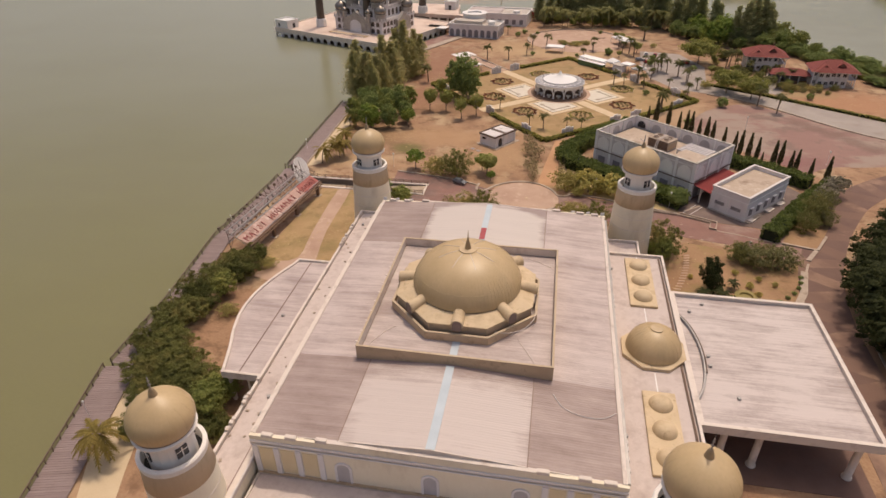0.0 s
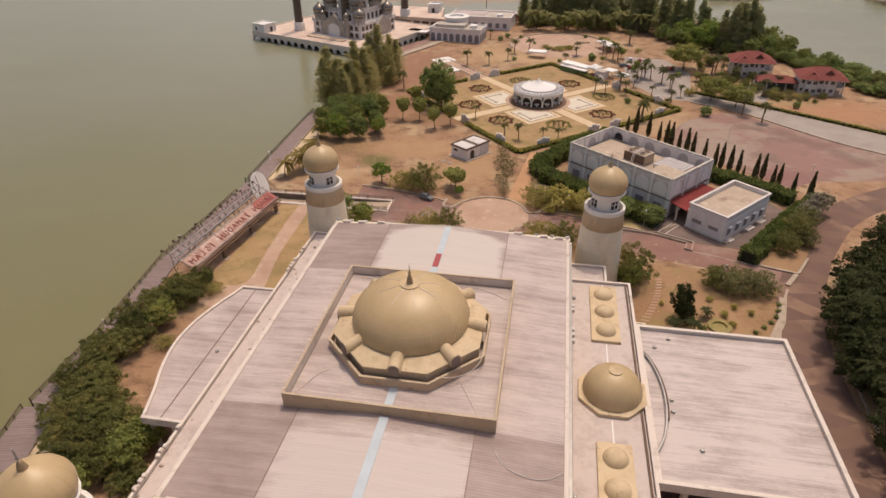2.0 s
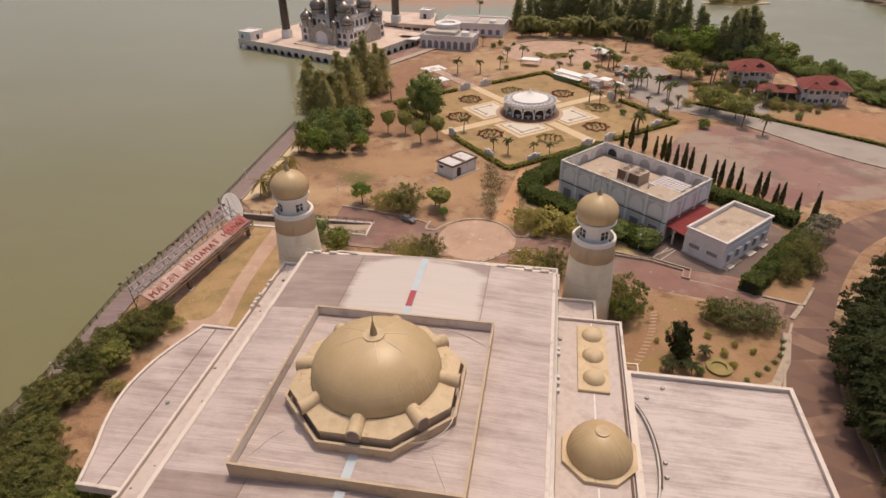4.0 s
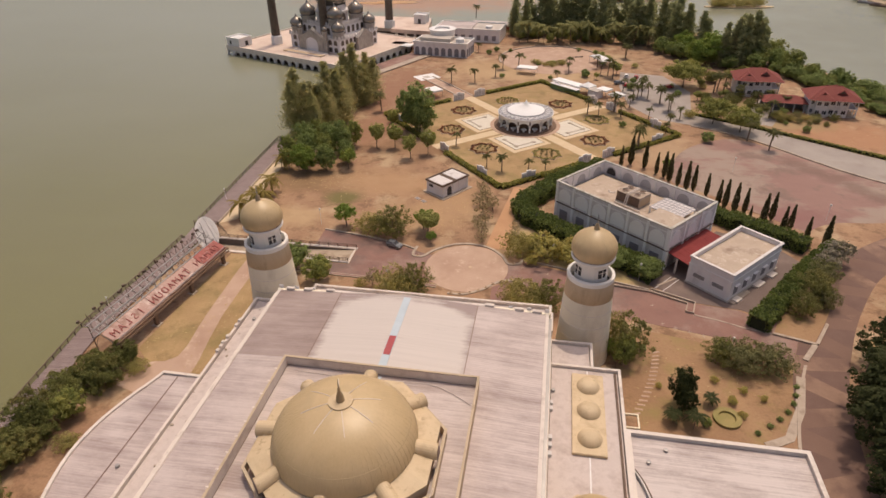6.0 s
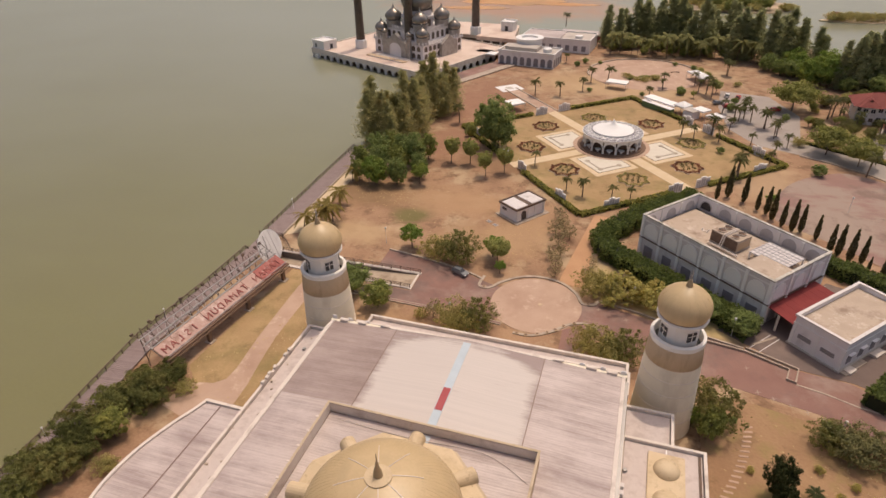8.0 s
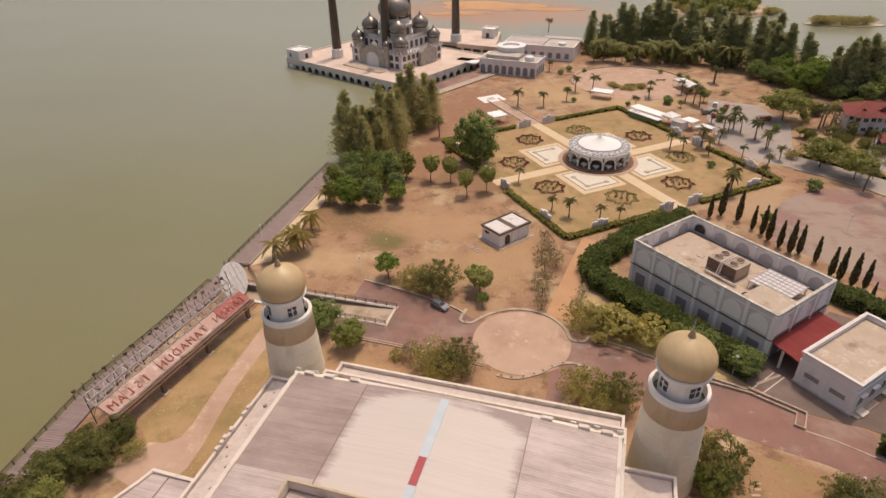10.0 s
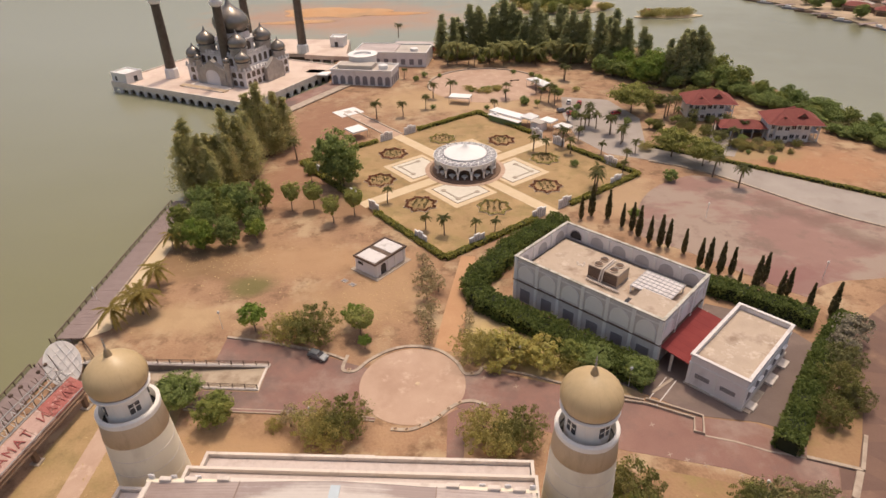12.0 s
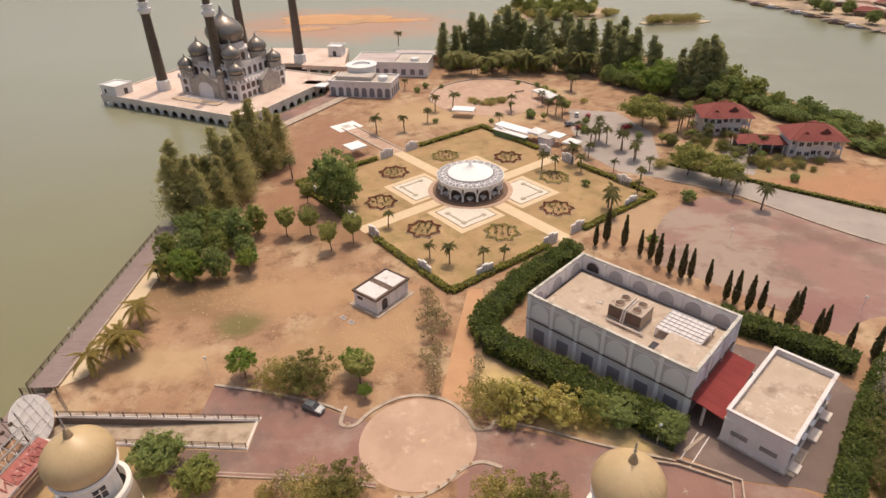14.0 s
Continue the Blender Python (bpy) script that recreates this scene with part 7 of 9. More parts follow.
def onion(r, z, n=28):
    return [(r * 0.78, z), (r * 0.95, z + r * 0.3), (r, z + r * 0.62), (r * 0.93, z + r * 0.95), (r * 0.72, z + r * 1.28), (r * 0.42, z + r * 1.55), (r * 0.16, z + r * 1.8), (r * 0.05, z + r * 2.2), (0, z + r * 2.5)]


part("hall_block", B(-17, -15, 0, 17, 15, 8.5, bevel=0.1), M_lilac, mosq)
part("hall_roof", B(-17.6, -15.6, 8.502, 17.6, 15.6, 9.3, bevel=0.1), M_trimw, mosq)
mer = None
for k in range(16):
    for m in (pose(-16.9 + 2.25 * k, -15.1, 9.3), pose(17.1, -15.0 + 2.0 * k, 9.3), pose(-12.0 + 1.6 * k, -11.1, 16.2), pose(12.1, -11.0 + 1.45 * k, 16.2)):
        mer = part("merlon", lathe([(0.5, 0), (0.42, 0.9), (0.6, 1.1), (0.3, 1.7), (0.0, 2.2)], 6), M_trimw, mosq, "pale pointed roof merlon", at=m) if mer is None else again(mer, mosq, m)
part("middle_block", B(-12, -11, 9.3, 12, 11, 15.5, bevel=0.1), M_lilac, mosq)
part("middle_roof", B(-12.6, -11.6, 15.502, 12.6, 11.6, 16.2, bevel=0.1), M_trimw, mosq)
part("upper_block", lathe([(8.6, 16.2), (8.6, 22.5), (9.2, 22.6), (9.2, 23.4), (7.8, 23.6), (7.6, 27)], 8, turn=math.pi / 8), M_trimw, mosq)
part("great_dome", lathe(onion(8.2, 27), 32), M_silver, mosq, "great silver onion dome", smooth=True)
for sx in (-1, 1):
    for sy in (-1, 1):
        dr = part("drum", lathe([(3.6, 16.2), (3.6, 19.5), (4.2, 19.7), (4.2, 20.4), (3.4, 20.5)], 16, cx=sx * 9.2, cy=sy * 8.2), M_steel, mosq)
        part("corner_dome", lathe(onion(4.3, 20.4), 24, cx=sx * 9.2, cy=sy * 8.2), M_silver, dr, smooth=True)
        dr = part("drum", lathe([(2.9, 9.3), (2.9, 13), (3.4, 13.2), (3.4, 13.8), (2.8, 13.9)], 16, cx=sx * 14.2, cy=sy * 12.4), M_steel, mosq)
        part("corner_dome", lathe(onion(3.4, 13.8), 24, cx=sx * 14.2, cy=sy * 12.4), M_silver, dr, smooth=True)
ga = None
for i in range(8):
    part("drum_window", arch_plate(2.6, 4.6, 0.06), M_shaft, mosq, "tall dark arched window", at=pose(0, 0, 17.2, 0, 0, 45 * i) @ pose(0, -7.98, 0))
for m, xs in ((pose(0, -11, 9.0), [-10, -6.5, -3, 3, 6.5, 10]), (pose(12, 0, 9.0, 0, 0, 90), [-9, -5.4, -1.8, 1.8, 5.4, 9])):
    for x in xs:
        part("upper_window", arch_plate(2.0, 4.4, 0.05), M_shaft, mosq, at=m @ pose(x, -0.01, 1.2))
for m, xs in ((pose(0, -15, 0), [-14, -10.5, 10.5, 14]), (pose(17, 0, 0, 0, 0, 90), [-13, -9.7, -6.5, -3.2, 0, 3.2, 6.5, 9.7, 13])):
    for x in xs:
        for z in (0.6, 5.2):
            o = m @ pose(x, -0.01, z)
            ga = part("arch_window", arch_plate(2.2, 3.2, 0.05), M_shaft, mosq, at=o) if ga is None else again(ga, mosq, o)
part("portal", prism([(-7.5, 0), (7.5, 0), (7.5, 9.5), (3.8, 11.5), (0, 15.0), (-3.8, 11.5), (-7.5, 9.5)], 0, 2.4), M_steel, mosq, "dark pointed entrance portal", at=pose(0, -15.0, 0, 90, 0, 0))
part("portal_arch", arch_plate(8.0, 9.0, 0.1), M_lilac, mosq, "pale pointed arch infill", at=pose(0, -17.42, 0.1))
for x in (-8.4, 8.4):
    tw_ = part("portal_turret", lathe([(1.3, 0), (1.2, 13), (1.6, 13.3), (1.5, 14)], 14, cx=x, cy=-16.2), M_steel, mosq)
    part("turret_dome", lathe(onion(1.6, 14), 16, cx=x, cy=-16.2), M_silver, tw_, smooth=True)
part("east_portal", prism([(-6, 0), (6, 0), (6, 8.0), (3, 10), (0, 13), (-3, 10), (-6, 8)], 0, 2.0), M_steel, mosq, at=pose(17.0, 3, 0, 90, 0, 90))
part("approach_step", B(-11, -25, 0, 11, -17.6, 0.6), M_trim, mosq)
part("dry_pool", B(-14, -24.6, 0.02, 12, -21.6, 0.7), M_parapet, mosq)
minar = thing("mosque_minaret", "tall dark clad minaret with a white balcony", "minaret", pose(-133.6, 345.0, TZ), group="four minarets of the river mosque")
part("base", lathe([(3.1, 0), (3.0, 3.8), (2.4, 4.4)], 8), M_white, minar)
part("shaft", lathe([(2.3, 4.2), (1.85, 32)], 14), M_shaft, minar)
for z in (15, 23):
    part("band", lathe([(2.15 - 0.014 * z + 0.12, z), (2.15 - 0.014 * z + 0.12, z + 0.7), (1.6, z + 0.7)], 14), M_trimw, minar)
part("balcony", lathe([(1.8, 31.6), (2.7, 32.6), (2.7, 33.8), (1.7, 33.9), (1.7, 35.2), (2.3, 35.6), (2.3, 36.2), (1.5, 36.3)], 14), M_white, minar)
part("upper_shaft", lathe([(1.5, 36.2), (1.3, 50)], 14), M_shaft, minar)
part("cap", lathe(onion(1.8, 50), 16), M_silver, minar, smooth=True)
for x, y in ((-103.6, 337.0), (-84.0, 389.0), (-114.0, 397.0)):
    copy_thing(minar, pose(x, y, TZ))
br = thing("terrace_bridge", "pale arcaded bridge from terrace to shore", "bridge")
part("deck", prism([(-74, 352), (-58, 349), (-56.6, 354), (-72.6, 357)], 1.6, 2.6), M_marble, br)
part("gallery", prism([(-79, 372), (-47, 366), (-46.2, 371), (-78.2, 377)], 3.6, 5.6), M_marble, br)
for k in range(6):
    x = -76 + 5.4 * k
    part("pier", B(x - 0.5, 371.6 - k, -5, x + 0.5, 373 - k, 3.6), M_trim, br)
struct("quay", prism([(-84, 300), (-60, 346), (-52, 343), (-74, 296)], -3, 0.35), M_paver, "paved quay between shore and terrace")
struct("quay_walk", prism([(-76.5, 296.5), (-53.5, 342), (-50.0, 340), (-72.5, 295)], 0.2, 0.5), M_kerb, "pale quay walk")

# annex buildings by the quay
an = thing("annex_building", "white arcaded annex with a round rooftop ring", "building", pose(-59.5, 341.5, 0, 0, 0, -8.5))
AW, AD, AZ = 27.5, 13.0, 6.2
part("wall", B(0, 0, 0, AW, AD, AZ - 0.2), M_lilac, an)
part("parapet", parapet_ring(-0.3, -0.3, AW + 0.3, AD + 0.3, AZ - 0.2, AZ + 0.7, 0.5), M_white, an)
part("roof", B(0.25, 0.25, AZ - 0.19, AW - 0.25, AD - 0.25, AZ), M_grey, an)
part("upper_storey", B(2, 3.2, AZ, 18, 10.5, AZ + 1.6), M_grey, an)
part("round_ring", lathe([(6.3, AZ), (6.3, AZ + 3.2), (6.9, AZ + 3.4), (6.9, AZ + 3.9), (4.0, AZ + 3.9), (4.0, AZ + 3.0), (0, AZ + 3.0)], 36, cx=10, cy=15.5), M_white, an, "white round rooftop ring")
part("tank", lathe([(2.1, AZ), (2.1, AZ + 1.6), (1.7, AZ + 1.9), (0, AZ + 2.0)], 20, cx=22.5, cy=5.5), M_white, an)
aw2 = None
for m, n, st in ((pose(0, 0, 0), 8, AW / 8), (pose(AW, 0, 0, 0, 0, 90), 4, AD / 4)):
    for i in range(n):
        o = m @ pose((i + 0.5) * st, -0.01, 0.3)
        aw2 = part("arch_opening", arch_plate(2.2, 3.9, 0.05), M_greypanel, an, at=o) if aw2 is None else again(aw2, an, o)
an2 = thing("annex_hall", "pale flat-roofed hall behind the annex", "building", pose(-55, 373, 0, 0, 0, -6))
part("wall", B(0, 0, 0, 36, 18, 6.0), M_lilac, an2)
part("parapet", parapet_ring(-0.2, -0.2, 36.2, 18.2, 6.002, 6.8, 0.5), M_white, an2)
part("roof", B(0.35, 0.35, 6.002, 20, 17.65, 6.5), M_sheet_light, an2)
part("roof_low", B(20.3, 0.35, 6.002, 35.65, 17.65, 6.2), M_grey, an2)
part("tank", lathe([(2.0, 6.1), (2.0, 7.4), (0, 7.7)], 20, cx=29, cy=6), M_white, an2)
for i in range(8):
    part("window", B(2.5 + 4.2 * i, -0.08, 1.0, 4.6 + 4.2 * i, -0.002, 3.6), M_greypanel, an2)
shed = thing("long_shed", "long pale shed with a red base", "shed", pose(-38, 398, 0, 0, 0, -6))
part("wall", B(0, 0, 0, 38, 8, 3.4), M_redroof, shed)
part("roof", B(-0.6, -0.6, 3.402, 38.6, 8.6, 3.9), M_sheet_light, shed)
# far bank houses
r_ = random.Random(21)
for i in range(44):
    f = (i % 22) / 21
    back = 14 + 26 * (i // 22)
    x, y = 200 + 56 * f + back + r_.uniform(-6, 8), 600 - 170 * f + back * 0.4 + r_.uniform(-8, 12)
    kind_ = ("rust red", "pale grey", "dark brown", "faded pink")[i % 4]
    hs = thing("far_house", kind_ + " roofed riverside house on the far bank", "house", pose(x, y, -0.6, 0, 0, r_.uniform(-70, -20)), group="houses on the far bank")
    w, d = r_.uniform(8, 16), r_.uniform(6, 10)
    part("wall", B(0, 0, 0, w, d, 3.2), M_housewall if i % 2 else M_parapet, hs)
    part("roof", hip(bmesh.new(), 0, 0, w, d, 3.2, 5.4), (M_tile, M_grey, M_border, M_pink)[i % 4], hs)
    part("veranda", B(w * 0.1, -2.0, 0, w * 0.9, -0.002, 2.4), M_darkwood, hs)
for i in range(12):
    f = i / 11
    px, py = 194 + 40 * f + r_.uniform(-3, 3), 566 - 116 * f
    if i % 3 == 1:
        je = thing("jetty", "weathered timber jetty on the far bank", "jetty", pose(px + 4, py, -1.6, 0, 0, r_.uniform(160, 200)), group="jetties on the far bank")
        part("deck", B(-6, -1.5, 1.0, 8, 1.5, 1.25), M_timber, je)
        for x in (-5, 0, 5):
            part("pile", tube((x, 0, -2), (x, 0, 1.0), 0.2, 6), M_darkwood, je)
        continue
    bo = thing("moored_boat", "narrow worn boat moored at the far bank", "boat", pose(px, py, -1.6, 0, 0, r_.uniform(-80, -30)), group="boats on the far bank")
    part("hull", prism([(-5, -1), (3, -1.2), (6, 0), (3, 1.2), (-5, 1)], -0.3, 1.1), M_greypanel if i % 2 else M_border, bo)
    part("cabin", B(-3, -0.8, 1.1, 0.5, 0.8, 2.3, bevel=0.05), M_housewall if i % 2 else M_timber, bo)

ih = thing("islet_hut", "small brown timber hut on the low islet", "hut", pose(112, 490, -1.1, 0, 0, 15))
part("wall", B(0, 0, 0, 6, 4, 2.6), M_parapet, ih)
part("roof", hip(bmesh.new(), 0, 0, 6, 4, 2.6, 4.6, 0.7), M_tile, ih)

# ---- lamps, stepping stones, planter ----
lamp = thing("path_lamp", "slim grey lamp post with a white globe", "street lamp", pose(-47.0, 168.8, 0), group="globe lamps")
part("pole", tube((0, 0, 0), (0, 0, 4.2), 0.05, 6), M_lilac, lamp)
part("globe", lathe([(0, 4.15), (0.2, 4.22), (0.27, 4.45), (0.2, 4.66), (0, 4.74)], 12), M_white, lamp, smooth=True)
for x, y in ((-45.6, 147.0), (32.6, 154.6), (13.4, 159.8), (-22.3, 143.5), (-78.0, 93.5), (-74.9, 62), (-80.3, 178), (47, 131.5), (66, 218), (83, 190), (-80.6, 126)):
    c_ = copy_thing(lamp, pose(x, y, 0.0))
    c_.matrix_basis = pose(x + (1.6 if x < -62 else 0), y, 0.3 if x < -66 else 0) @ Matrix.Scale(0.72 if x < -62 else 1.0, 4)
stone = None
for i in range(16):
    f = i / 15
    x = 28.6 + 5.0 * f + 0.8 * math.sin(3.1 * f)
    y = 114.0 + 16.5 * f
    if stone is None:
        stone = thing("stepping_stone", "pale rectangular stepping stone in dry soil", "stepping stone", pose(x, y, 0.02, 0, 0, 20), group="stepping stones")
        part("slab", B(-0.7, -0.2, 0, 0.7, 0.2, 0.07, bevel=0.02), M_circle, stone)
    else:
        copy_thing(stone, pose(x, y, 0.02, 0, 0, -6 + 24 * f))
ring_p = thing("round_planter", "round clipped green planter ring", "planter", pose(43.4, 115.2, 0))
part("kerb", lathe([(2.3, 0), (2.3, 0.5), (1.4, 0.5), (1.3, 0.1), (0, 0.1)], 28), M_grass, ring_p)
pb = thing("porch_planter", "cream concrete corner planter box", "planter", pose(27.4, 111.4, 0))
part("box", parapet_ring(-1.3, -1.6, 1.3, 1.6, 0, 1.0, 0.25), M_cream, pb)
part("soil", B(-1.05, -1.35, 0, 1.05, 1.35, 0.7), M_earth, pb)


# ---- trees, palms and hedges ----
def trunk_mesh(h, r, limbs, rng, lean=0.0, base=0.45):
    """Bent trunk and its limbs, webbed at every fork into one piece."""
    bm = bmesh.new()

    def stretch(p, q, r0, r1, seg, fork=None):
        n0 = len(bm.verts)
        tube(p, q, r0, seg, bm, r1)
        bm.verts.ensure_lookup_table()
        if fork is not None:
            bm.faces.new((bm.verts[n0], bm.verts[n0 + 1], fork))
        return bm.verts[n0 + seg]

    prev, pr_, end = Vector((0, 0, -0.3)), r * 1.25, None
    for i in range(1, 5):
        p = Vector((lean * i / 4 + rng.normal() * r * 0.3, rng.normal() * r * 0.3, h * base * i / 4))
        end = stretch(prev, p, pr_, r * (1.15 - 0.1 * i), 7, end)
        prev, pr_ = p, r * (1.15 - 0.1 * i)
    for q in limbs:
        mid = prev.lerp(Vector(q), 0.5) + Vector((rng.normal() * 0.2, rng.normal() * 0.2, 0.3))
        elbow = stretch(prev, mid, r * 0.55, r * 0.35, 5, end)
        stretch(mid, q, r * 0.35, r * 0.12, 5, elbow)
    return bm


def broad(name, label, h, R, leaf, n, seed, size=0.30, low=0.30, clumps=18, category="tree", group="", loose=0.0, long=1.0, wide=0.62, flat=0.62):
    g = np.random.default_rng(seed)
    t_ = thing(name, label, category, group=group)
    cz, hz = h * (1 + low) / 2, h * (1 - low) / 2
    lobes = g.normal(size=(7, 3))
    lobes /= np.linalg.norm(lobes, axis=1)[:, None]
    swell = g.uniform(-0.22, 0.2, 7)

    def reach(p):
        """Uneven outline: the crown bulges and dips in a few directions."""
        return 1 + float((swell * np.clip(lobes @ p, 0, 1) ** 3).sum())
    cs = []
    clumps = int(clumps * 2.8)
    n = int(n * 1.3)
    while len(cs) < clumps:
        p = g.normal(size=3)
        p /= np.linalg.norm(p)
        f = g.uniform(0.40 - 0.1 * loose, 0.92 + 0.16 * loose) * reach(p)
        q = np.array([p[0] * R * f, p[1] * R * f, cz + p[2] * hz * f])
        cs.append(q)
    pts, outs = [], []
    for q in cs:
        rad = R * g.uniform(0.08, 0.22 - 0.05 * loose)
        k = int(n * 0.88) // clumps
        d = g.normal(size=(k, 3))
        d /= np.linalg.norm(d, axis=1)[:, None]
        rr_ = rad * (0.35 + 0.75 * g.random((k, 1)) ** 0.6)
        outs.append(d * 0.8 + (q - np.array([0, 0, cz])) / R * 0.7)
        d[:, 2] *= flat
        pts.append(q + d * rr_)
    k = int(n * 0.12)
    d = g.normal(size=(k, 3))
    d /= np.linalg.norm(d, axis=1)[:, None]
    f = np.array([reach(p) for p in d]) * g.uniform(0.5, 1.04, k)
    pts.append(np.array([0, 0, cz]) + d * f[:, None] * np.array([R, R, hz]))
    outs.append(d)
    pts, outs = np.concatenate(pts), np.concatenate(outs)
    keep = pts[:, 2] > h * low * 0.55
    pts, outs = pts[keep], outs[keep]
    part("trunk", trunk_mesh(h, 0.024 * h, [tuple(c) for c in cs[:6]], g, base=max(low, 0.28)), M_bark, t_)
    o = new("crown", leaf_mesh("crown", pts, size, leaf, g, 0.3, long, outs, wide))
    o.parent = t_
    return t_


def conifer(name, label, h, R, leaf, n, seed, size=0.42, category="tree", group="", tops=1):
    """Feathery upswept tree: whorls of long ascending branches, each set with thin sprays."""
    g = np.random.default_rng(seed)
    t_ = thing(name, label, category, group=group)
    bm = bmesh.new()
    v, fc = [], []
    for k in range(tops):
        a0 = 2 * math.pi * (k / max(1, tops - 1)) + g.uniform(-0.4, 0.4)
        ox, oy = (0, 0) if k == 0 else (0.42 * R * math.cos(a0), 0.42 * R * math.sin(a0))
        hh = h * (1 if k == 0 else g.uniform(0.66, 0.9))
        rk = R * (0.8 if tops > 1 else 1.0) * (1 if k == 0 else 0.85)
        tube((ox * 0.3, oy * 0.3, -0.3), (ox, oy, hh * 0.97), 0.012 * h, 6, bm, 0.03)
        m_ = 70
        per = n // (m_ * tops)
        for j in range(m_):
            z = hh * (0.03 + 0.93 * (j / m_) ** 0.9)
            f = 1 - z / hh
            L = rk * (0.06 + 1.12 * f ** 0.8) * min(1.0, 0.55 + 2.2 * (1 - f)) * g.uniform(0.4, 1.12)
            a = j * 2.4 + g.uniform(-0.5, 0.5)
            d = np.array([math.cos(a), math.sin(a), 0.0])
            rise = g.uniform(0.12, 0.6)
            s = g.random(per) ** 0.75
            p = np.array([ox, oy, z]) + np.outer(L * s, d)
            p[:, 2] += rise * L * s - 0.25 * L * s * s
            p += g.normal(size=(per, 3)) * (0.12 + 0.13 * L)
            dirs = d * 0.6 + np.array([0, 0, 0.45]) + g.normal(size=(per, 3)) * 0.5
            dirs /= np.linalg.norm(dirs, axis=1)[:, None]
            side = np.cross(dirs, g.normal(size=(per, 3)))
            side /= np.linalg.norm(side, axis=1)[:, None] + 1e-9
            ln = size * g.uniform(0.7, 1.5, (per, 1))
            w = size * 0.17
            b0 = len(v)
            q = np.stack([p - dirs * ln, p + side * w, p + dirs * ln, p - side * w], 1).reshape(-1, 3)
            v.extend(q.tolist())
            fc.extend([(b0 + 4 * i, b0 + 4 * i + 1, b0 + 4 * i + 2, b0 + 4 * i + 3) for i in range(per)])
    part("trunk", bm, M_bark, t_)
    me = bpy.data.meshes.new("crown")
    me.from_pydata(v, [], fc)
    me.materials.append(leaf)
    o = new("crown", me)
    o.parent = t_
    return t_


def cypress(seed):
    g = np.random.default_rng(seed)
    t_ = thing("cypress", "slim dark columnar cypress in a row", "tree", group="row of cypresses")
    k = 620
    z = 0.3 + 5.5 * g.random(k)
    r = 0.62 * np.clip(np.minimum((z + 0.4) / 1.6, (6.2 - z) / 3.6), 0.05, 1) * (0.75 + 0.4 * g.random(k))
    a = g.random(k) * 2 * math.pi
    o = new("crown", leaf_mesh("crown", np.stack([r * np.cos(a), r * np.sin(a), z], 1), 0.26, L_cypress, g, -0.6, 1.3))
    o.parent = t_
    part("trunk", tube((0, 0, -0.2), (0, 0, 4.6), 0.12, 6, r2=0.05), M_bark, t_)
    return t_


def palm(name, label, h, R, fronds, leaf, seed, group, bend=0.6, droop=1.0):
    g = np.random.default_rng(seed)
    t_ = thing(name, label, "palm", group=group)
    bm = bmesh.new()
    prev = Vector((0, 0, -0.2))
    for i in range(1, 8):
        f = i / 7
        p = Vector((bend * f * f, 0.3 * bend * f, h * f))
        tube(prev, p, 0.17 - 0.05 * (f - 1 / 7), 7, bm, 0.17 - 0.05 * f)
        prev = p
    part("trunk", bm, M_bark, t_)
    v, fc = [], []
    for i in range(fronds):
        a = 2 * math.pi * (i + g.uniform(-0.3, 0.3)) / fronds
        up = g.uniform(-0.1, 1.15)
        L = R * g.uniform(0.85, 1.1)
        d = np.array([math.cos(a), math.sin(a), 0.0])
        s_ = np.array([-math.sin(a), math.cos(a), 0.0])
        top = np.array(prev)

        def at(t):
            return top + d * L * t + np.array([0, 0, 1]) * L * (0.75 * up * t - (0.35 + 0.55 * droop * (1.1 - 0.6 * up)) * t * t)
        m_ = 13
        for j in range(m_):
            t0 = 0.10 + 0.88 * j / m_
            w = R * 0.21 * math.sin(math.pi * min(1, 0.12 + 0.9 * t0)) * g.uniform(0.7, 1.25)
            p0, p1, tip = at(t0), at(t0 + 0.095), at(t0 + 0.13)
            for sg in (-1, 1):
                q = tip + s_ * sg * w - np.array([0, 0, 0.35 * w])
                b0 = len(v)
                v += [p0, p1, q]
                fc.append((b0, b0 + 1, b0 + 2))
        for j in range(5):
            p0, p1 = at(j / 5), at((j + 1) / 5)
            b0 = len(v)
            v += [p0 - s_ * 0.05, p0 + s_ * 0.05, p1 + s_ * 0.04, p1 - s_ * 0.04]
            fc.append((b0, b0 + 1, b0 + 2, b0 + 3))
    me = bpy.data.meshes.new("fronds")
    me.from_pydata([tuple(p) for p in v], [], fc)
    me.materials.append(leaf)
    o = new("fronds", me)
    o.parent = t_
    return t_


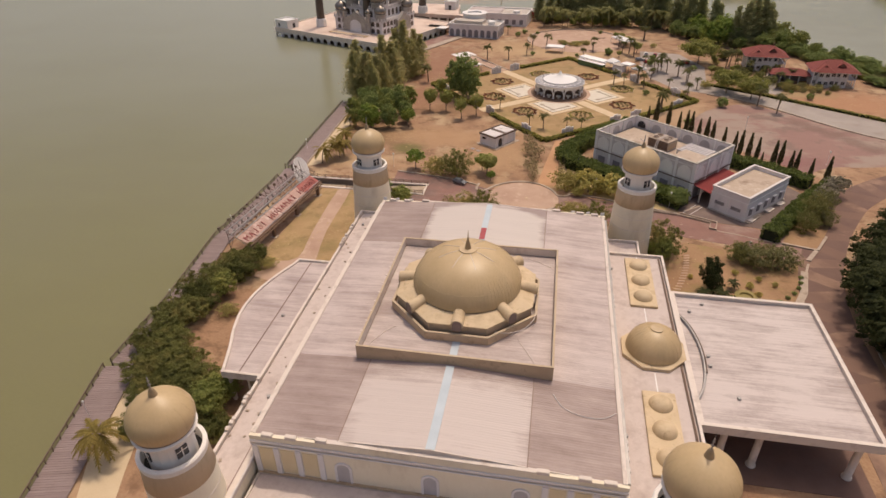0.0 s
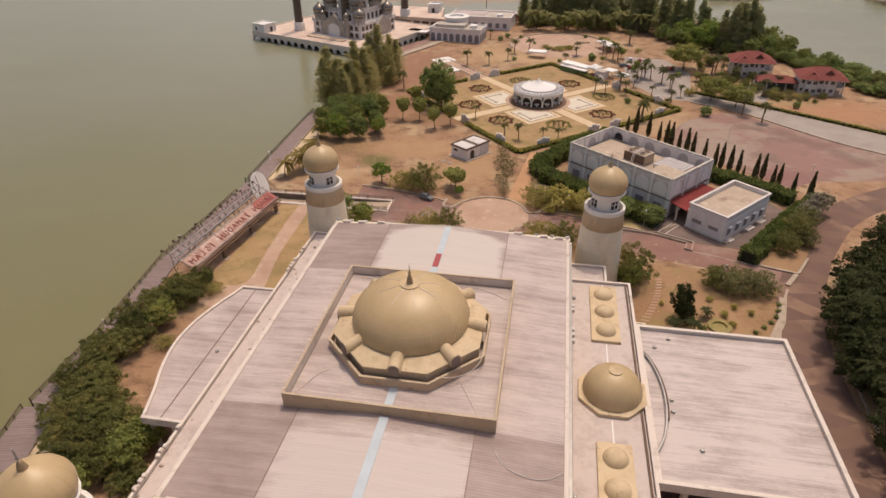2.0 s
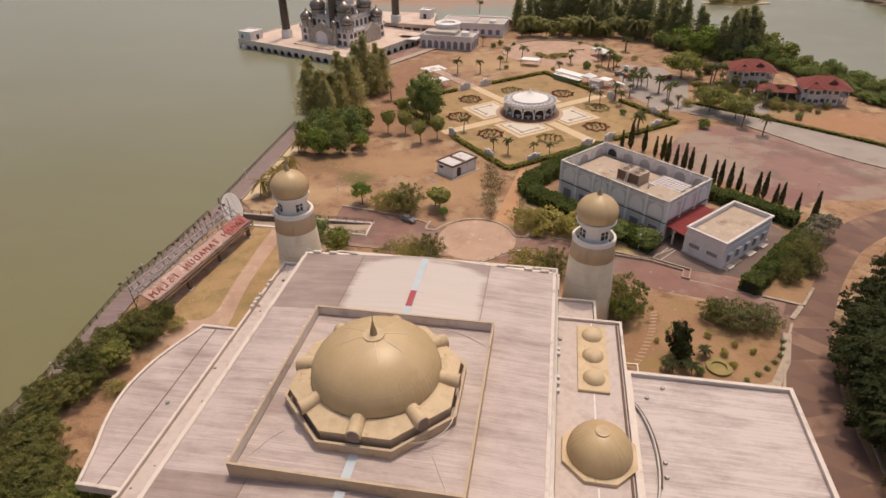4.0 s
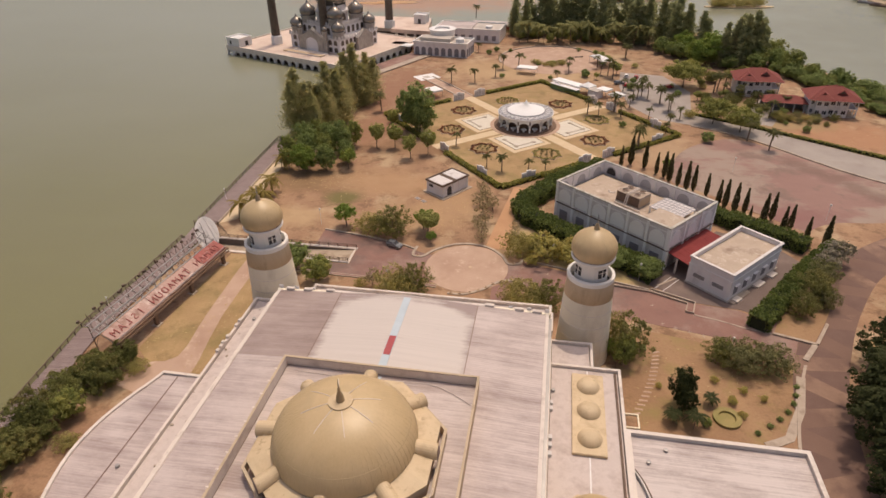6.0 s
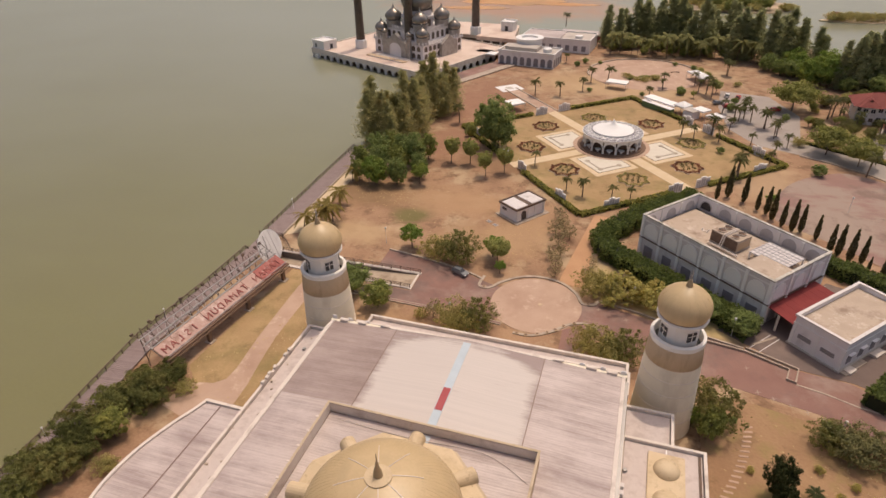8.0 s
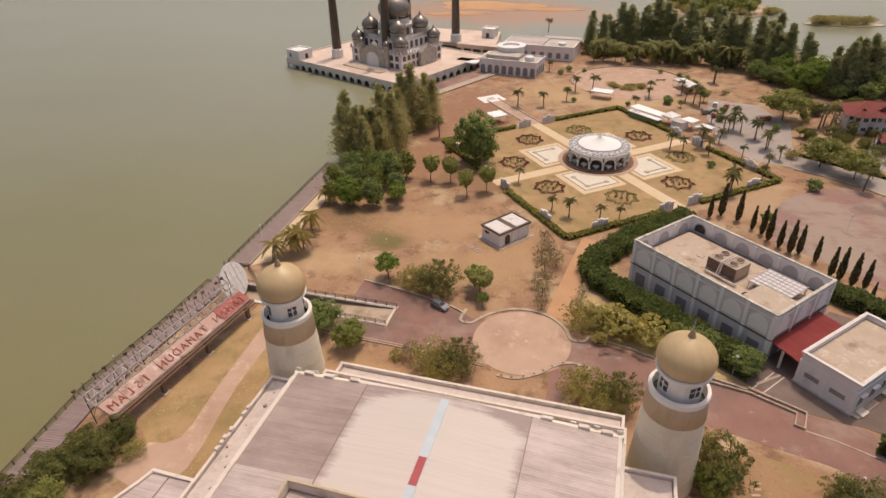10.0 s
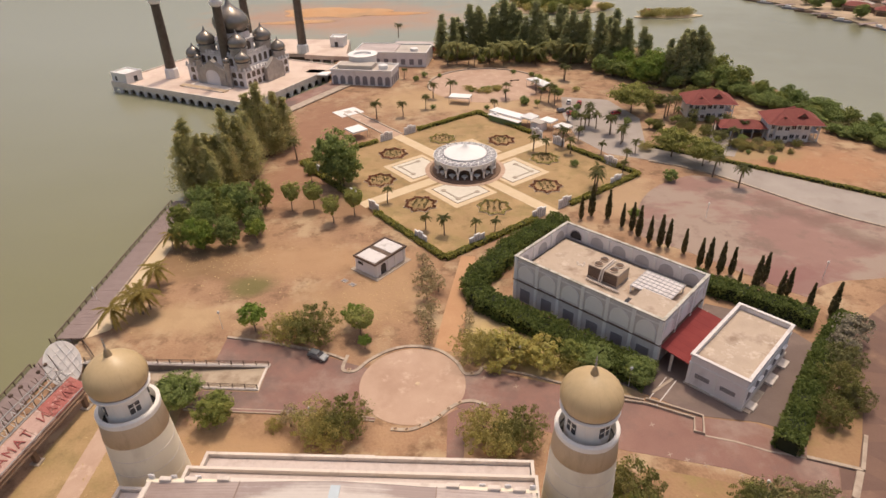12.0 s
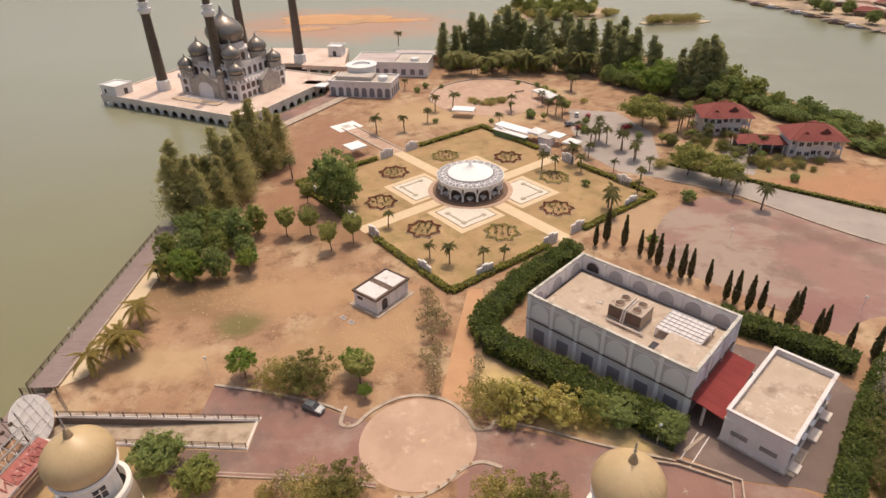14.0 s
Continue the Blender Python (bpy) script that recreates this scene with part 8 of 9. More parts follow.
def hedge(path, w, h, leaf, n_per, label, seed):
    g = np.random.default_rng(seed)
    t_ = thing("hedge", label, "hedge", group="")
    pts = []
    for a, b in zip(path, path[1:]):
        a, b = np.array(a, float), np.array(b, float)
        L = np.linalg.norm(b - a)
        d = (b - a) / L
        s_ = np.array([-d[1], d[0]])
        k = int(n_per * L)
        t = g.uniform(-0.02, 1.02, k)
        u = g.uniform(-1, 1, k)
        z = g.uniform(0, 1, k)
        pick = g.random(k)
        u = np.where(pick < 0.5, u, np.sign(u) * (0.85 + 0.2 * g.random(k)))
        z = np.where(pick < 0.5, 0.88 + 0.2 * g.random(k), z)
        wob = 1 + 0.12 * np.sin(t * L * 1.3) + 0.1 * g.normal(size=k)
        xy = a + np.outer(t * L, d) + np.outer(u * w / 2 * wob, s_)
        pts.append(np.column_stack([xy, z * h * (1 + 0.08 * np.sin(t * L * 0.9 + 1))]))
    o = new("foliage", leaf_mesh("foliage", np.concatenate(pts), 0.30, leaf, g, 0.2))
    o.parent = t_
    part("core", ribbon(path, w * 0.82, 0, h * 0.9), M_hedgeshade, t_)
    return t_


# near-black filler block: the shade deep in the foliage, put into its colour
M_hedgeshade = mat("hedge_core", (0.015, 0.022, 0.008), (0.03, 0.04, 0.014), 1.0, 0.95, bump=0.4)
used = set()


def plant(tpl, x, y, s=1.0, rz=0.0, sz=None, z=0.0):
    """First use places the template itself, later ones are copies."""
    m = pose(x, y, z, 0, 0, rz) @ Matrix.Diagonal((s, s, sz or s, 1))
    if tpl.name not in used:
        used.add(tpl.name)
        tpl.matrix_basis = m
    else:
        copy = copy_thing(tpl, pose(x, y, z, 0, 0, rz))
        copy.matrix_basis = m


L_drygrey = leafmat("dry_grey_leaves", (0.34, 0.275, 0.15), (0.54, 0.45, 0.27), (0.30, 0.26, 0.12))
L_brown = leafmat("half_dry_leaves", (0.31, 0.27, 0.095), (0.56, 0.48, 0.18), (0.46, 0.42, 0.14))
T_green = [broad("broadleaf_tree", "rounded green broadleaf tree on dry ground", 7.5, 3.8, L_green, 5600, 31 + i, 0.22, 0.10, 34) for i in range(2)]
T_dark = [broad("shade_tree", "dense dark green shade tree", 9.0, 4.8, L_dark, 7200, 41 + i, 0.25, 0.08, 42) for i in range(2)]
T_olive = [broad("dry_shrub", "sprawling olive brown half-dry shrub", 4.6, 4.2, L_olive if i == 0 else L_brown, 3100, 51 + i, 0.15, 0.05, 56, "shrub", loose=1.0) for i in range(2)]
T_bright = broad("young_tree", "small bright green young tree with a thin trunk", 5.6, 2.5, L_bright, 3800, 61, 0.19, 0.38, 16)
T_lone = broad("small_tree", "small round green tree with a thin trunk", 5.8, 2.6, L_lawn, 5600, 62, 0.15, 0.36, 30, loose=0.5)
T_yellow = broad("yellow_shrub", "yellowing open shrub on dry soil", 4.2, 3.0, L_yellow, 2100, 63, 0.18, 0.10, 34, "shrub", loose=1.0)
T_sparse = broad("sparse_sapling", "thin sparse grey-green sapling", 4.4, 2.0, L_drygrey, 560, 64, 0.15, 0.10, 26, loose=1.0)
T_layer = broad("layered_tree", "spreading yellow-green tree with flat layered foliage", 6.8, 4.8, L_layer, 7000, 67, 0.19, 0.10, 46, loose=0.6, long=1.7, wide=0.42, flat=0.3)
T_big = broad("tall_green_tree", "tall bright green spreading tree", 12.0, 7.0, L_bright, 9000, 68, 0.32, 0.10, 60, loose=0.25)
T_pale = broad("pale_tree", "tree with pale dry blossom", 6.5, 4.0, L_pale, 1900, 65, 0.28, 0.25, 16)
L_umb = leafmat("rain_tree_leaves", (0.19, 0.20, 0.06), (0.42, 0.42, 0.13), (0.46, 0.42, 0.14))
T_umb = broad("umbrella_tree", "wide flat-topped olive green rain tree", 7.2, 6.0, L_umb, 5200, 66, 0.26, 0.36, 34)
T_cas = [conifer("casuarina", "tall feathery grey-green casuarina by the shore", 22, 6.6, L_needle, 19000, 71 + i, 0.46, tops=3) for i in range(2)]
T_deep = [conifer("dark_casuarina", "tall dark casuarina in a dense row", 25, 5.4, L_deep, 7200, 81 + i, 0.75, tops=2) for i in range(2)]
T_cyp = cypress(91)
T_coco = [palm("coconut_palm", "short yellowing coconut palm on the sandy shore", 4.8, 3.5, 21, L_coco, 95 + i, "coconut palms by the boardwalk", 0.8) for i in range(2)]
T_palm = [palm("garden_palm", "slim garden palm with a small crown", 4.4, 1.75, 28, L_palm, 101 + i, "garden palms", 0.3, 0.75) for i in range(2)]
L_grove = leafmat("grove_palm_leaves", (0.17, 0.18, 0.065), (0.40, 0.39, 0.16), (0.36, 0.32, 0.12))
T_tall = palm("tall_palm", "tall coconut palm with drooping fronds", 9.5, 5.2, 20, L_grove, 105, "tall palms", 1.2)
T_bush = broad("clipped_bush", "round clipped dark green bush", 2.6, 1.8, L_dark, 800, 106, 0.22, 0.0, 14, "shrub")
T_scrub = [broad("green_scrub", "loose dull green scrub tree on dry soil", 5.0, 4.2, leafmat("dull_green_leaves" if i else "grey_green_leaves", *(((0.15, 0.155, 0.05), (0.34, 0.325, 0.115), (0.36, 0.29, 0.11)) if i else ((0.17, 0.17, 0.075), (0.37, 0.35, 0.16), (0.30, 0.27, 0.11)))), 4600, 56 + i, 0.15, 0.04, 44, loose=1.0) for i in range(2)]
rt = random.Random(17)

# riverside casuarinas and the wood below them
for x, y, s in ((-77, 231, 0.95), (-73.5, 236, 0.72), (-69, 240, 1.02), (-65, 246, 0.86), (-65, 260, 1.04), (-62, 266, 0.85), (-70, 227, 0.7), (-73, 230, 0.8), (-67, 235, 0.75)):
    plant(T_cas[rt.randrange(2)], x, y, s * 1.25, rt.uniform(0, 360), s * rt.uniform(1.06, 1.14))
for x, y, s, k in ((-72, 209, 0.85, 0), (-65, 207, 0.9, 1), (-56.5, 215, 0.95, 1), (-54, 222, 0.85, 0), (-52, 208, 0.75, 1), (-60, 210, 0.9, 0), (-68.5, 216, 0.9, 1), (-61.5, 219, 0.95, 1), (-57, 201.5, 0.8, 1), (-67, 223, 0.85, 0), (-69, 201, 0.7, 0)):
    plant((T_dark if k else T_green)[rt.randrange(2)], x, y, s * (0.86 if k else 1.0), rt.uniform(0, 360), s * (1.25 if k else 1.45) * rt.uniform(0.85, 1.1))
plant(T_big, -63, 200, 0.62, 35, 0.78)
plant(T_bright, -50.5, 203.5, 1.15, 80, 1.2)
# park lawn
plant(T_dark[0], -36, 238, 1.4, 40, 1.95)
plant(T_dark[1], -34.4, 236.6, 1.15, 130, 1.5)
for x, y, s in ((-46, 221, 0.75), (-40, 222, 0.72), (-33, 214, 0.7), (-28, 218, 0.72), (-45, 240, 0.6)):
    plant(T_lone, x, y, s * 1.5, rt.uniform(0, 360), s * 2.05)
plant(T_bright, -40.0, 168.5, 1.25, 200, 1.15)
for x, y, s in ((-70, 168.5, 1.0), (-66, 173.5, 1.1), (-65.2, 175.2, 1.15), (-67, 183.5, 1.0), (-71, 200, 0.9), (-64, 54.5, 1.15)):
    plant(T_coco[rt.randrange(2)], x, y, s, rt.uniform(0, 360))
plant(T_scrub[1], -27.0, 166.0, 1.25, 20, 1.5)
plant(T_olive[1], -33.0, 166.5, 1.05, 50, 1.2)
plant(T_lone, -18.0, 167.4, 1.2, 0, 1.15)
plant(T_bright, -19.8, 170.0, 1.0, 120)
plant(T_bright, -16.5, 163.5, 0.6, 70)
for x, y, s in ((-5, 186, 1.1), (-4.2, 175, 1.0), (-4.6, 170, 1.0), (-4, 165.5, 0.9), (-6, 190, 0.9), (-5.5, 180, 1.2), (-3.2, 183, 1.0), (-6.2, 173, 0.9), (-7, 185, 1.1), (3.2, 167, 0.9), (3.8, 172, 0.8), (-7.5, 194, 0.9)):
    plant(T_sparse, x, y, s, rt.uniform(0, 360))
plant(T_olive[1], 5.0, 161.5, 1.0, 0, 1.35)
plant(T_yellow, 11.5, 160.8, 1.6, 10)
plant(T_yellow, 17.5, 159.6, 1.45, 140)
plant(T_olive[1], 22.5, 158.6, 0.75, 40, 0.9)
plant(T_olive[0], 8.0, 162.8, 0.9, 140, 1.0)
plant(T_olive[1], 14.5, 161.5, 0.7, 220, 0.9)
plant(T_yellow, 14.0, 163.5, 0.7, 70)
plant(T_yellow, 8.5, 157.6, 0.6, 60)
plant(T_dark[0], 27.0, 159.2, 0.75, 20, 0.6)
plant(T_green[1], 23.0, 160.0, 0.75, 120)
plant(T_dark[1], 34.2, 155.8, 0.72, 200, 0.62)
# below the roundabout
plant(T_dark[0], -46.5, 147.6, 0.85, 20, 0.75)
plant(T_green[0], -38.6, 143.8, 0.95, 100, 0.85)
plant(T_olive[0], -21.5, 142.2, 1.0, 200, 1.4)
plant(T_scrub[1], -16.5, 142.8, 1.05, 20, 1.3)
plant(T_olive[1], -19.0, 140.0, 0.9, 70, 1.2)
plant(T_sparse, -26.0, 143.5, 1.1, 20)
plant(T_olive[1], 6.5, 141.8, 1.1, 90, 1.4)
plant(T_scrub[1], 12.5, 141.4, 1.05, 10, 1.25)
plant(T_olive[0], 9.5, 139.6, 0.9, 210, 1.2)
plant(T_olive[1], -28.5, 143.0, 0.42, 120, 0.5)
plant(T_scrub[1], 27.2, 129.5, 1.2, 300, 1.7)
plant(T_green[1], 27.0, 126.0, 0.7, 30, 0.95)
plant(T_bright, 24.5, 128.0, 0.8, 30)
plant(T_dark[1], 35.2, 156.6, 0.5, 0)
L_shade = leafmat("shaded_leaves", (0.034, 0.046, 0.017), (0.10, 0.115, 0.042), (0.085, 0.09, 0.031))
T_shade = [broad("roadside_tree", "dense dark green tree beside the road", 9.0, 4.8, L_shade, 6500, 141 + i, 0.24, 0.14, 44, loose=0.5) for i in range(2)]
T_rpalm = palm("roadside_palm", "dark green palm with long arching fronds", 7.5, 4.4, 26, L_shade, 145, "palms beside the road", 0.6)
# plot beside the porch
plant(T_shade[0], 36.0, 117.5, 0.5, 0, 0.95)
plant(T_shade[1], 36.6, 115.2, 0.36, 60, 0.6)
plant(T_rpalm, 37.5, 112.0, 0.45, 60, 0.4)
plant(T_rpalm, 34.4, 113.0, 0.38, 160, 0.3)
plant(T_rpalm, 41.0, 118.0, 0.35, 10, 0.25)
for x, y, s in ((45, 119, 0.35), (47.5, 122, 0.3), (43, 124, 0.3), (33, 121, 0.25), (46, 116, 0.3), (50.5, 120.5, 0.28)):
    plant(T_yellow, x, y, s, rt.uniform(0, 360))
plant(T_scrub[0], 48.8, 129.2, 1.15, 140, 1.05)
plant(T_scrub[0], 54.0, 129.0, 1.0, 40, 0.95)
plant(T_scrub[1], 45.0, 129.8, 0.8, 260, 0.9)
plant(T_green[0], 45.5, 131.0, 0.5, 0)
plant(T_bush, 39.8, 113.2, 0.55, 0, 0.7)
plant(T_bush, 37.5, 121.5, 0.4, 0)
plant(T_bush, 31.2, 131.0, 0.55, 0)
for x, y in ((57.0, 124.6), (56.2, 122.4), (55.2, 120.3), (53.8, 118.2), (52.0, 116.3), (50.0, 114.4), (47.6, 112.6)):
    plant(T_bush, x, y, 0.36, rt.uniform(0, 360), 0.3)
# right-hand trees by the road
for x, y, s in ((66.5, 102, 1.25), (67.2, 111, 1.3), (69.5, 119, 1.25), (68.5, 94, 1.2), (76, 132, 1.2), (73, 111, 1.3), (86, 146, 1.1), (80, 118, 1.5), (78, 104, 1.4), (92, 153, 1.2), (65.5, 86, 1.2), (73, 124, 1.1), (66, 78, 1.2)):
    plant(T_shade[rt.randrange(2)], x - 1.0, y, s, rt.uniform(0, 360), s)
for x, y, s in ((65.5, 106, 1.1), (67.0, 116, 1.15), (65.0, 98, 1.0), (70.5, 126, 1.0), (66.5, 90, 1.1)):
    plant(T_rpalm, x, y, s, rt.uniform(0, 360))
for x, y, s in ((64, 147, 0.7), (68, 153, 0.9), (72, 160, 0.8), (70, 150.5, 0.6)):
    plant(T_scrub[rt.randrange(2)], x, y, s * 1.1, rt.uniform(0, 360), s * 1.4)
plant(T_pale, 77.5, 168, 0.95, 0)
plant(T_pale, 74.0, 164, 0.75, 100)
# thicket between hall and river
T_thick = broad("thicket_tree", "dark layered tree in the riverside thicket", 6.4, 4.4, leafmat("thicket_leaves", (0.091, 0.104, 0.034), (0.247, 0.254, 0.081), (0.325, 0.260, 0.091)), 6400, 69, 0.17, 0.06, 44, loose=0.7, long=1.8, wide=0.4, flat=0.28)
for x, y, s, k in ((-66, 106, 0.85, 0), (-71, 103, 0.75, 1), (-72, 96, 0.85, 0), (-70, 89, 0.85, 1), (-73, 80, 0.8, 0), (-67, 78, 0.9, 2), (-61, 72, 0.95, 1), (-61, 66, 0.85, 0), (-53, 66, 0.85, 2), (-66, 112, 0.7, 0), (-68, 72, 0.85, 1), (-73, 88, 0.7, 2), (-56, 64, 0.8, 0), (-67, 98, 0.7, 2), (-63, 60, 0.6, 0),
                  (-69, 108, 0.7, 2), (-69, 93, 0.75, 0), (-71, 84, 0.7, 1), (-64, 74, 0.8, 0), (-57, 70, 0.8, 2), (-65, 67, 0.7, 1), (-58, 60, 0.7, 2), (-52, 70, 0.75, 2), (-70, 76, 0.65, 0), (-50, 62, 0.7, 0)):
    plant((T_thick, T_layer, T_layer if rt.random() < 0.5 else T_green[rt.randrange(2)])[k], x, y, s * 1.12, rt.uniform(0, 360), s * rt.uniform(0.85, 1.15))
for x, y, s in ((-63, 92, 0.6), (-62, 110, 0.6)):
    plant(T_olive[0], x, y, s, rt.uniform(0, 360))
# cypress row
for x, y in ((33, 217), (36, 219), (40, 217), (43, 213), (45, 211), (46, 208), (48, 205), (50, 203), (52, 203), (55, 200), (57, 194.5), (58.4, 193), (60.5, 191.2), (63, 191), (63.5, 187.2), (66, 185), (69, 188), (70, 182), (72, 183), (74.5, 178.4), (78, 176)):
    s = rt.choice((0.6, 0.95, 1.1, 1.25)) * rt.uniform(0.92, 1.08)
    plant(T_cyp, x, y, s * 0.9, rt.uniform(0, 360), s * 1.25)
plant(T_bright, 46.5, 216, 0.7, 0)
# far woods behind the plaza
for i in range(24):
    x = -12 + 90 * i / 23 + rt.uniform(-2.5, 2.5)
    y = 386 - 0.0 * i + rt.uniform(-4, 14)
    if x > 60:
        y -= (x - 60) * 0.35
    s = rt.choice((0.6, 0.8, 0.95, 1.08)) * rt.uniform(0.93, 1.05)
    plant(T_deep[rt.randrange(2)], x, y, s * 1.4, rt.uniform(0, 360), s)
for x, y, s in ((90, 335, 0.92), (98, 340, 1.0), (94, 345, 0.9)):
    plant(T_deep[0], x, y, s * 1.3, rt.uniform(0, 360), s)
for i in range(26):
    plant((T_olive + T_green)[rt.randrange(4)], -10 + 78 * i / 25 + rt.uniform(-2, 2), 380 + rt.uniform(-5, 6), rt.uniform(0.5, 0.9), rt.uniform(0, 360))
for i in range(16):
    plant(T_tall, -8 + 4.3 * i + rt.uniform(-2, 2), 374 + rt.uniform(-4, 5) - (0.15 * i), rt.uniform(0.8, 1.05), rt.uniform(0, 360))
for x, y, s in ((84, 342, 1.25), (72, 354, 1.0)):
    plant(T_big, x, y, s, rt.uniform(0, 360))
for x, y, s in ((109, 344, 1.5), (114, 330, 1.4), (105, 350, 1.6), (102, 338, 1.3), (96, 352, 1.5)):
    plant(T_green[rt.randrange(2)], x, y, s, rt.uniform(0, 360))
for i in range(60):
    f = i / 59
    plant((T_green + T_dark + T_scrub)[rt.randrange(6)], 110 + 44 * f + rt.uniform(-4.0, 4.0), 338 - 78 * f + rt.uniform(-4, 3), rt.uniform(0.6, 1.0), rt.uniform(0, 360), rt.uniform(0.4, 0.85) * (1.2 - 0.45 * f))
for i in range(46):
    x, y = rt.uniform(58, 104), rt.uniform(262, 322)
    if y - 262 > (x - 58) * 0.1 and not (78 < x < 122 and 268 < y < 312) and not (37 < x < 66 and 262 < y < 320 and rt.random() < 0.7):
        plant((T_olive + [T_lone, T_layer])[rt.randrange(4)], x, y, rt.uniform(0.35, 0.8), rt.uniform(0, 360))
for x, y, s in ((80, 289, 0.6), (84, 291, 0.5), (90, 291.5, 0.5), (97, 290, 0.55), (93, 268.5, 0.55), (99, 270, 0.5), (105, 268.6, 0.5), (111, 268, 0.5), (88, 274, 0.7), (85, 279, 0.7), (80, 283, 0.6)):
    plant(T_scrub[rt.randrange(2)], x, y, s, rt.uniform(0, 360))
plant(T_umb, 64, 302, 1.6, 0, 1.5)
for x, y, s in ((68, 259.5, 1.22), (75.5, 252, 1.15)):
    plant(T_umb, x, y, s, rt.uniform(0, 360))
for i in range(36):
    f = i / 35
    plant((T_dark + T_scrub)[rt.randrange(4)], 107 + 32 * f + rt.uniform(-2.5, 2.5), 330 - 62 * f + rt.uniform(-3, 3), rt.uniform(0.6, 0.9), rt.uniform(0, 360), rt.uniform(0.35, 0.65))
for x, y, s in ((86, 338, 0.8), (94, 337, 0.95), (102, 343, 0.85)):
    plant(T_deep[1], x, y, s * 1.3, rt.uniform(0, 360), s)
for x, y, s in ((80, 340, 1.0), (70, 348, 0.9), (66, 352, 0.8), (76, 345, 1.1), (88, 332, 0.7), (99, 331, 0.9), (62, 358, 0.9)):
    plant(T_dark[rt.randrange(2)], x, y, s, rt.uniform(0, 360))
plant(T_big, 76, 338, 1.05, 200)
for x, y, s in ((117, 322, 0.8), (120.5, 317, 0.75), (113.5, 327, 0.85), (124, 312, 0.7)):
    plant(T_dark[rt.randrange(2)], x, y, s, rt.uniform(0, 360), s * 0.8)
for x, y, s in ((56, 374, 0.95), (62, 370, 1.0), (68, 366, 0.9), (73, 361, 0.95), (79, 356, 0.85), (50, 376, 1.0)):
    plant(T_deep[rt.randrange(2)], x, y, s * 1.4, rt.uniform(0, 360), s)
plant(T_bush, 63, 241.5, 1.5, 0)
for x, y in ((81, 236.5), (76, 244)):
    plant(T_palm[0], x, y, 1.5, rt.uniform(0, 360))
for x, y, s in ((-33, 296, 1.5), (-23, 298, 1.3), (-15, 307, 1.2), (-13, 321, 1.4), (-6, 324, 1.4), (17, 317, 1.0), (39, 293, 1.1), (48, 285, 1.3), (52, 280, 1.3), (54, 270, 1.2), (40, 273, 1.1), (52, 253, 1.1), (39.5, 232, 1.5), (40, 238, 1.4), (44, 285, 1.2), (47, 297, 1.2),
                (-20, 226, 1.0), (-8, 211, 0.95), (-3, 208, 1.15), (5, 208, 0.95), (10, 210, 0.85), (-54, 257, 1.5), (-40, 434, 1.6), (44, 345, 1.5), (30, 327, 1.2), (12, 303, 1.1), (57, 262, 1.0), (46, 262, 0.9), (50, 247, 0.9), (93, 284, 1.2), (97, 279, 1.1), (88, 281, 1.2), (84, 290, 1.2), (82, 287, 1.1), (79, 293, 1.1), (-28, 350, 1.0)):
    plant(T_palm[rt.randrange(2)], x, y, s, rt.uniform(0, 360))
for x, y, s in ((24, 312, 1.2), (-22, 346, 1.0), (-12, 307, 0.8), (36, 252, 0.9), (44, 306, 1.0), (9, 307, 0.7), (-19, 352, 1.0), (90, 277, 1.1), (95, 273, 1.0), (-4, 340, 0.5), (-42, 247, 1.2), (-47, 245, 1.1), (60, 290, 1.0), (70, 285, 1.1), (74, 280, 1.1), (-12, 352, 0.7), (22, 357, 0.8), (30, 352, 0.9), (38, 330, 1.1)):
    plant(T_bush, x, y, s, rt.uniform(0, 360))
for i in range(13):
    plant((T_olive + [T_bush])[i % 3], 7 + rt.uniform(-8, 8), 331 + rt.uniform(-3.5, 4), rt.uniform(0.4, 0.6) * (1.6 if i % 3 == 2 else 1), rt.uniform(0, 360), 0.45)
for i in range(60):
    a = rt.uniform(0, 6.28)
    f = rt.uniform(0.2, 0.95)
    plant((T_green + T_olive)[rt.randrange(4)], 58 + 42 * f * math.cos(a), 528 + 26 * f * math.sin(a), rt.uniform(0.9, 1.5), rt.uniform(0, 360), rt.uniform(0.8, 1.3), -1.3)
for i in range(9):
    plant(T_olive[i % 2], 112 + 3.6 * i, 491 + rt.uniform(-3, 3), 1.15, rt.uniform(0, 360), 1.2, -1.2)
for i in range(14):
    plant((T_green + T_dark)[rt.randrange(4)], 215 + rt.uniform(0, 80), 560 - 11 * i + rt.uniform(20, 60), 1.0, rt.uniform(0, 360), 1.0, -0.8)

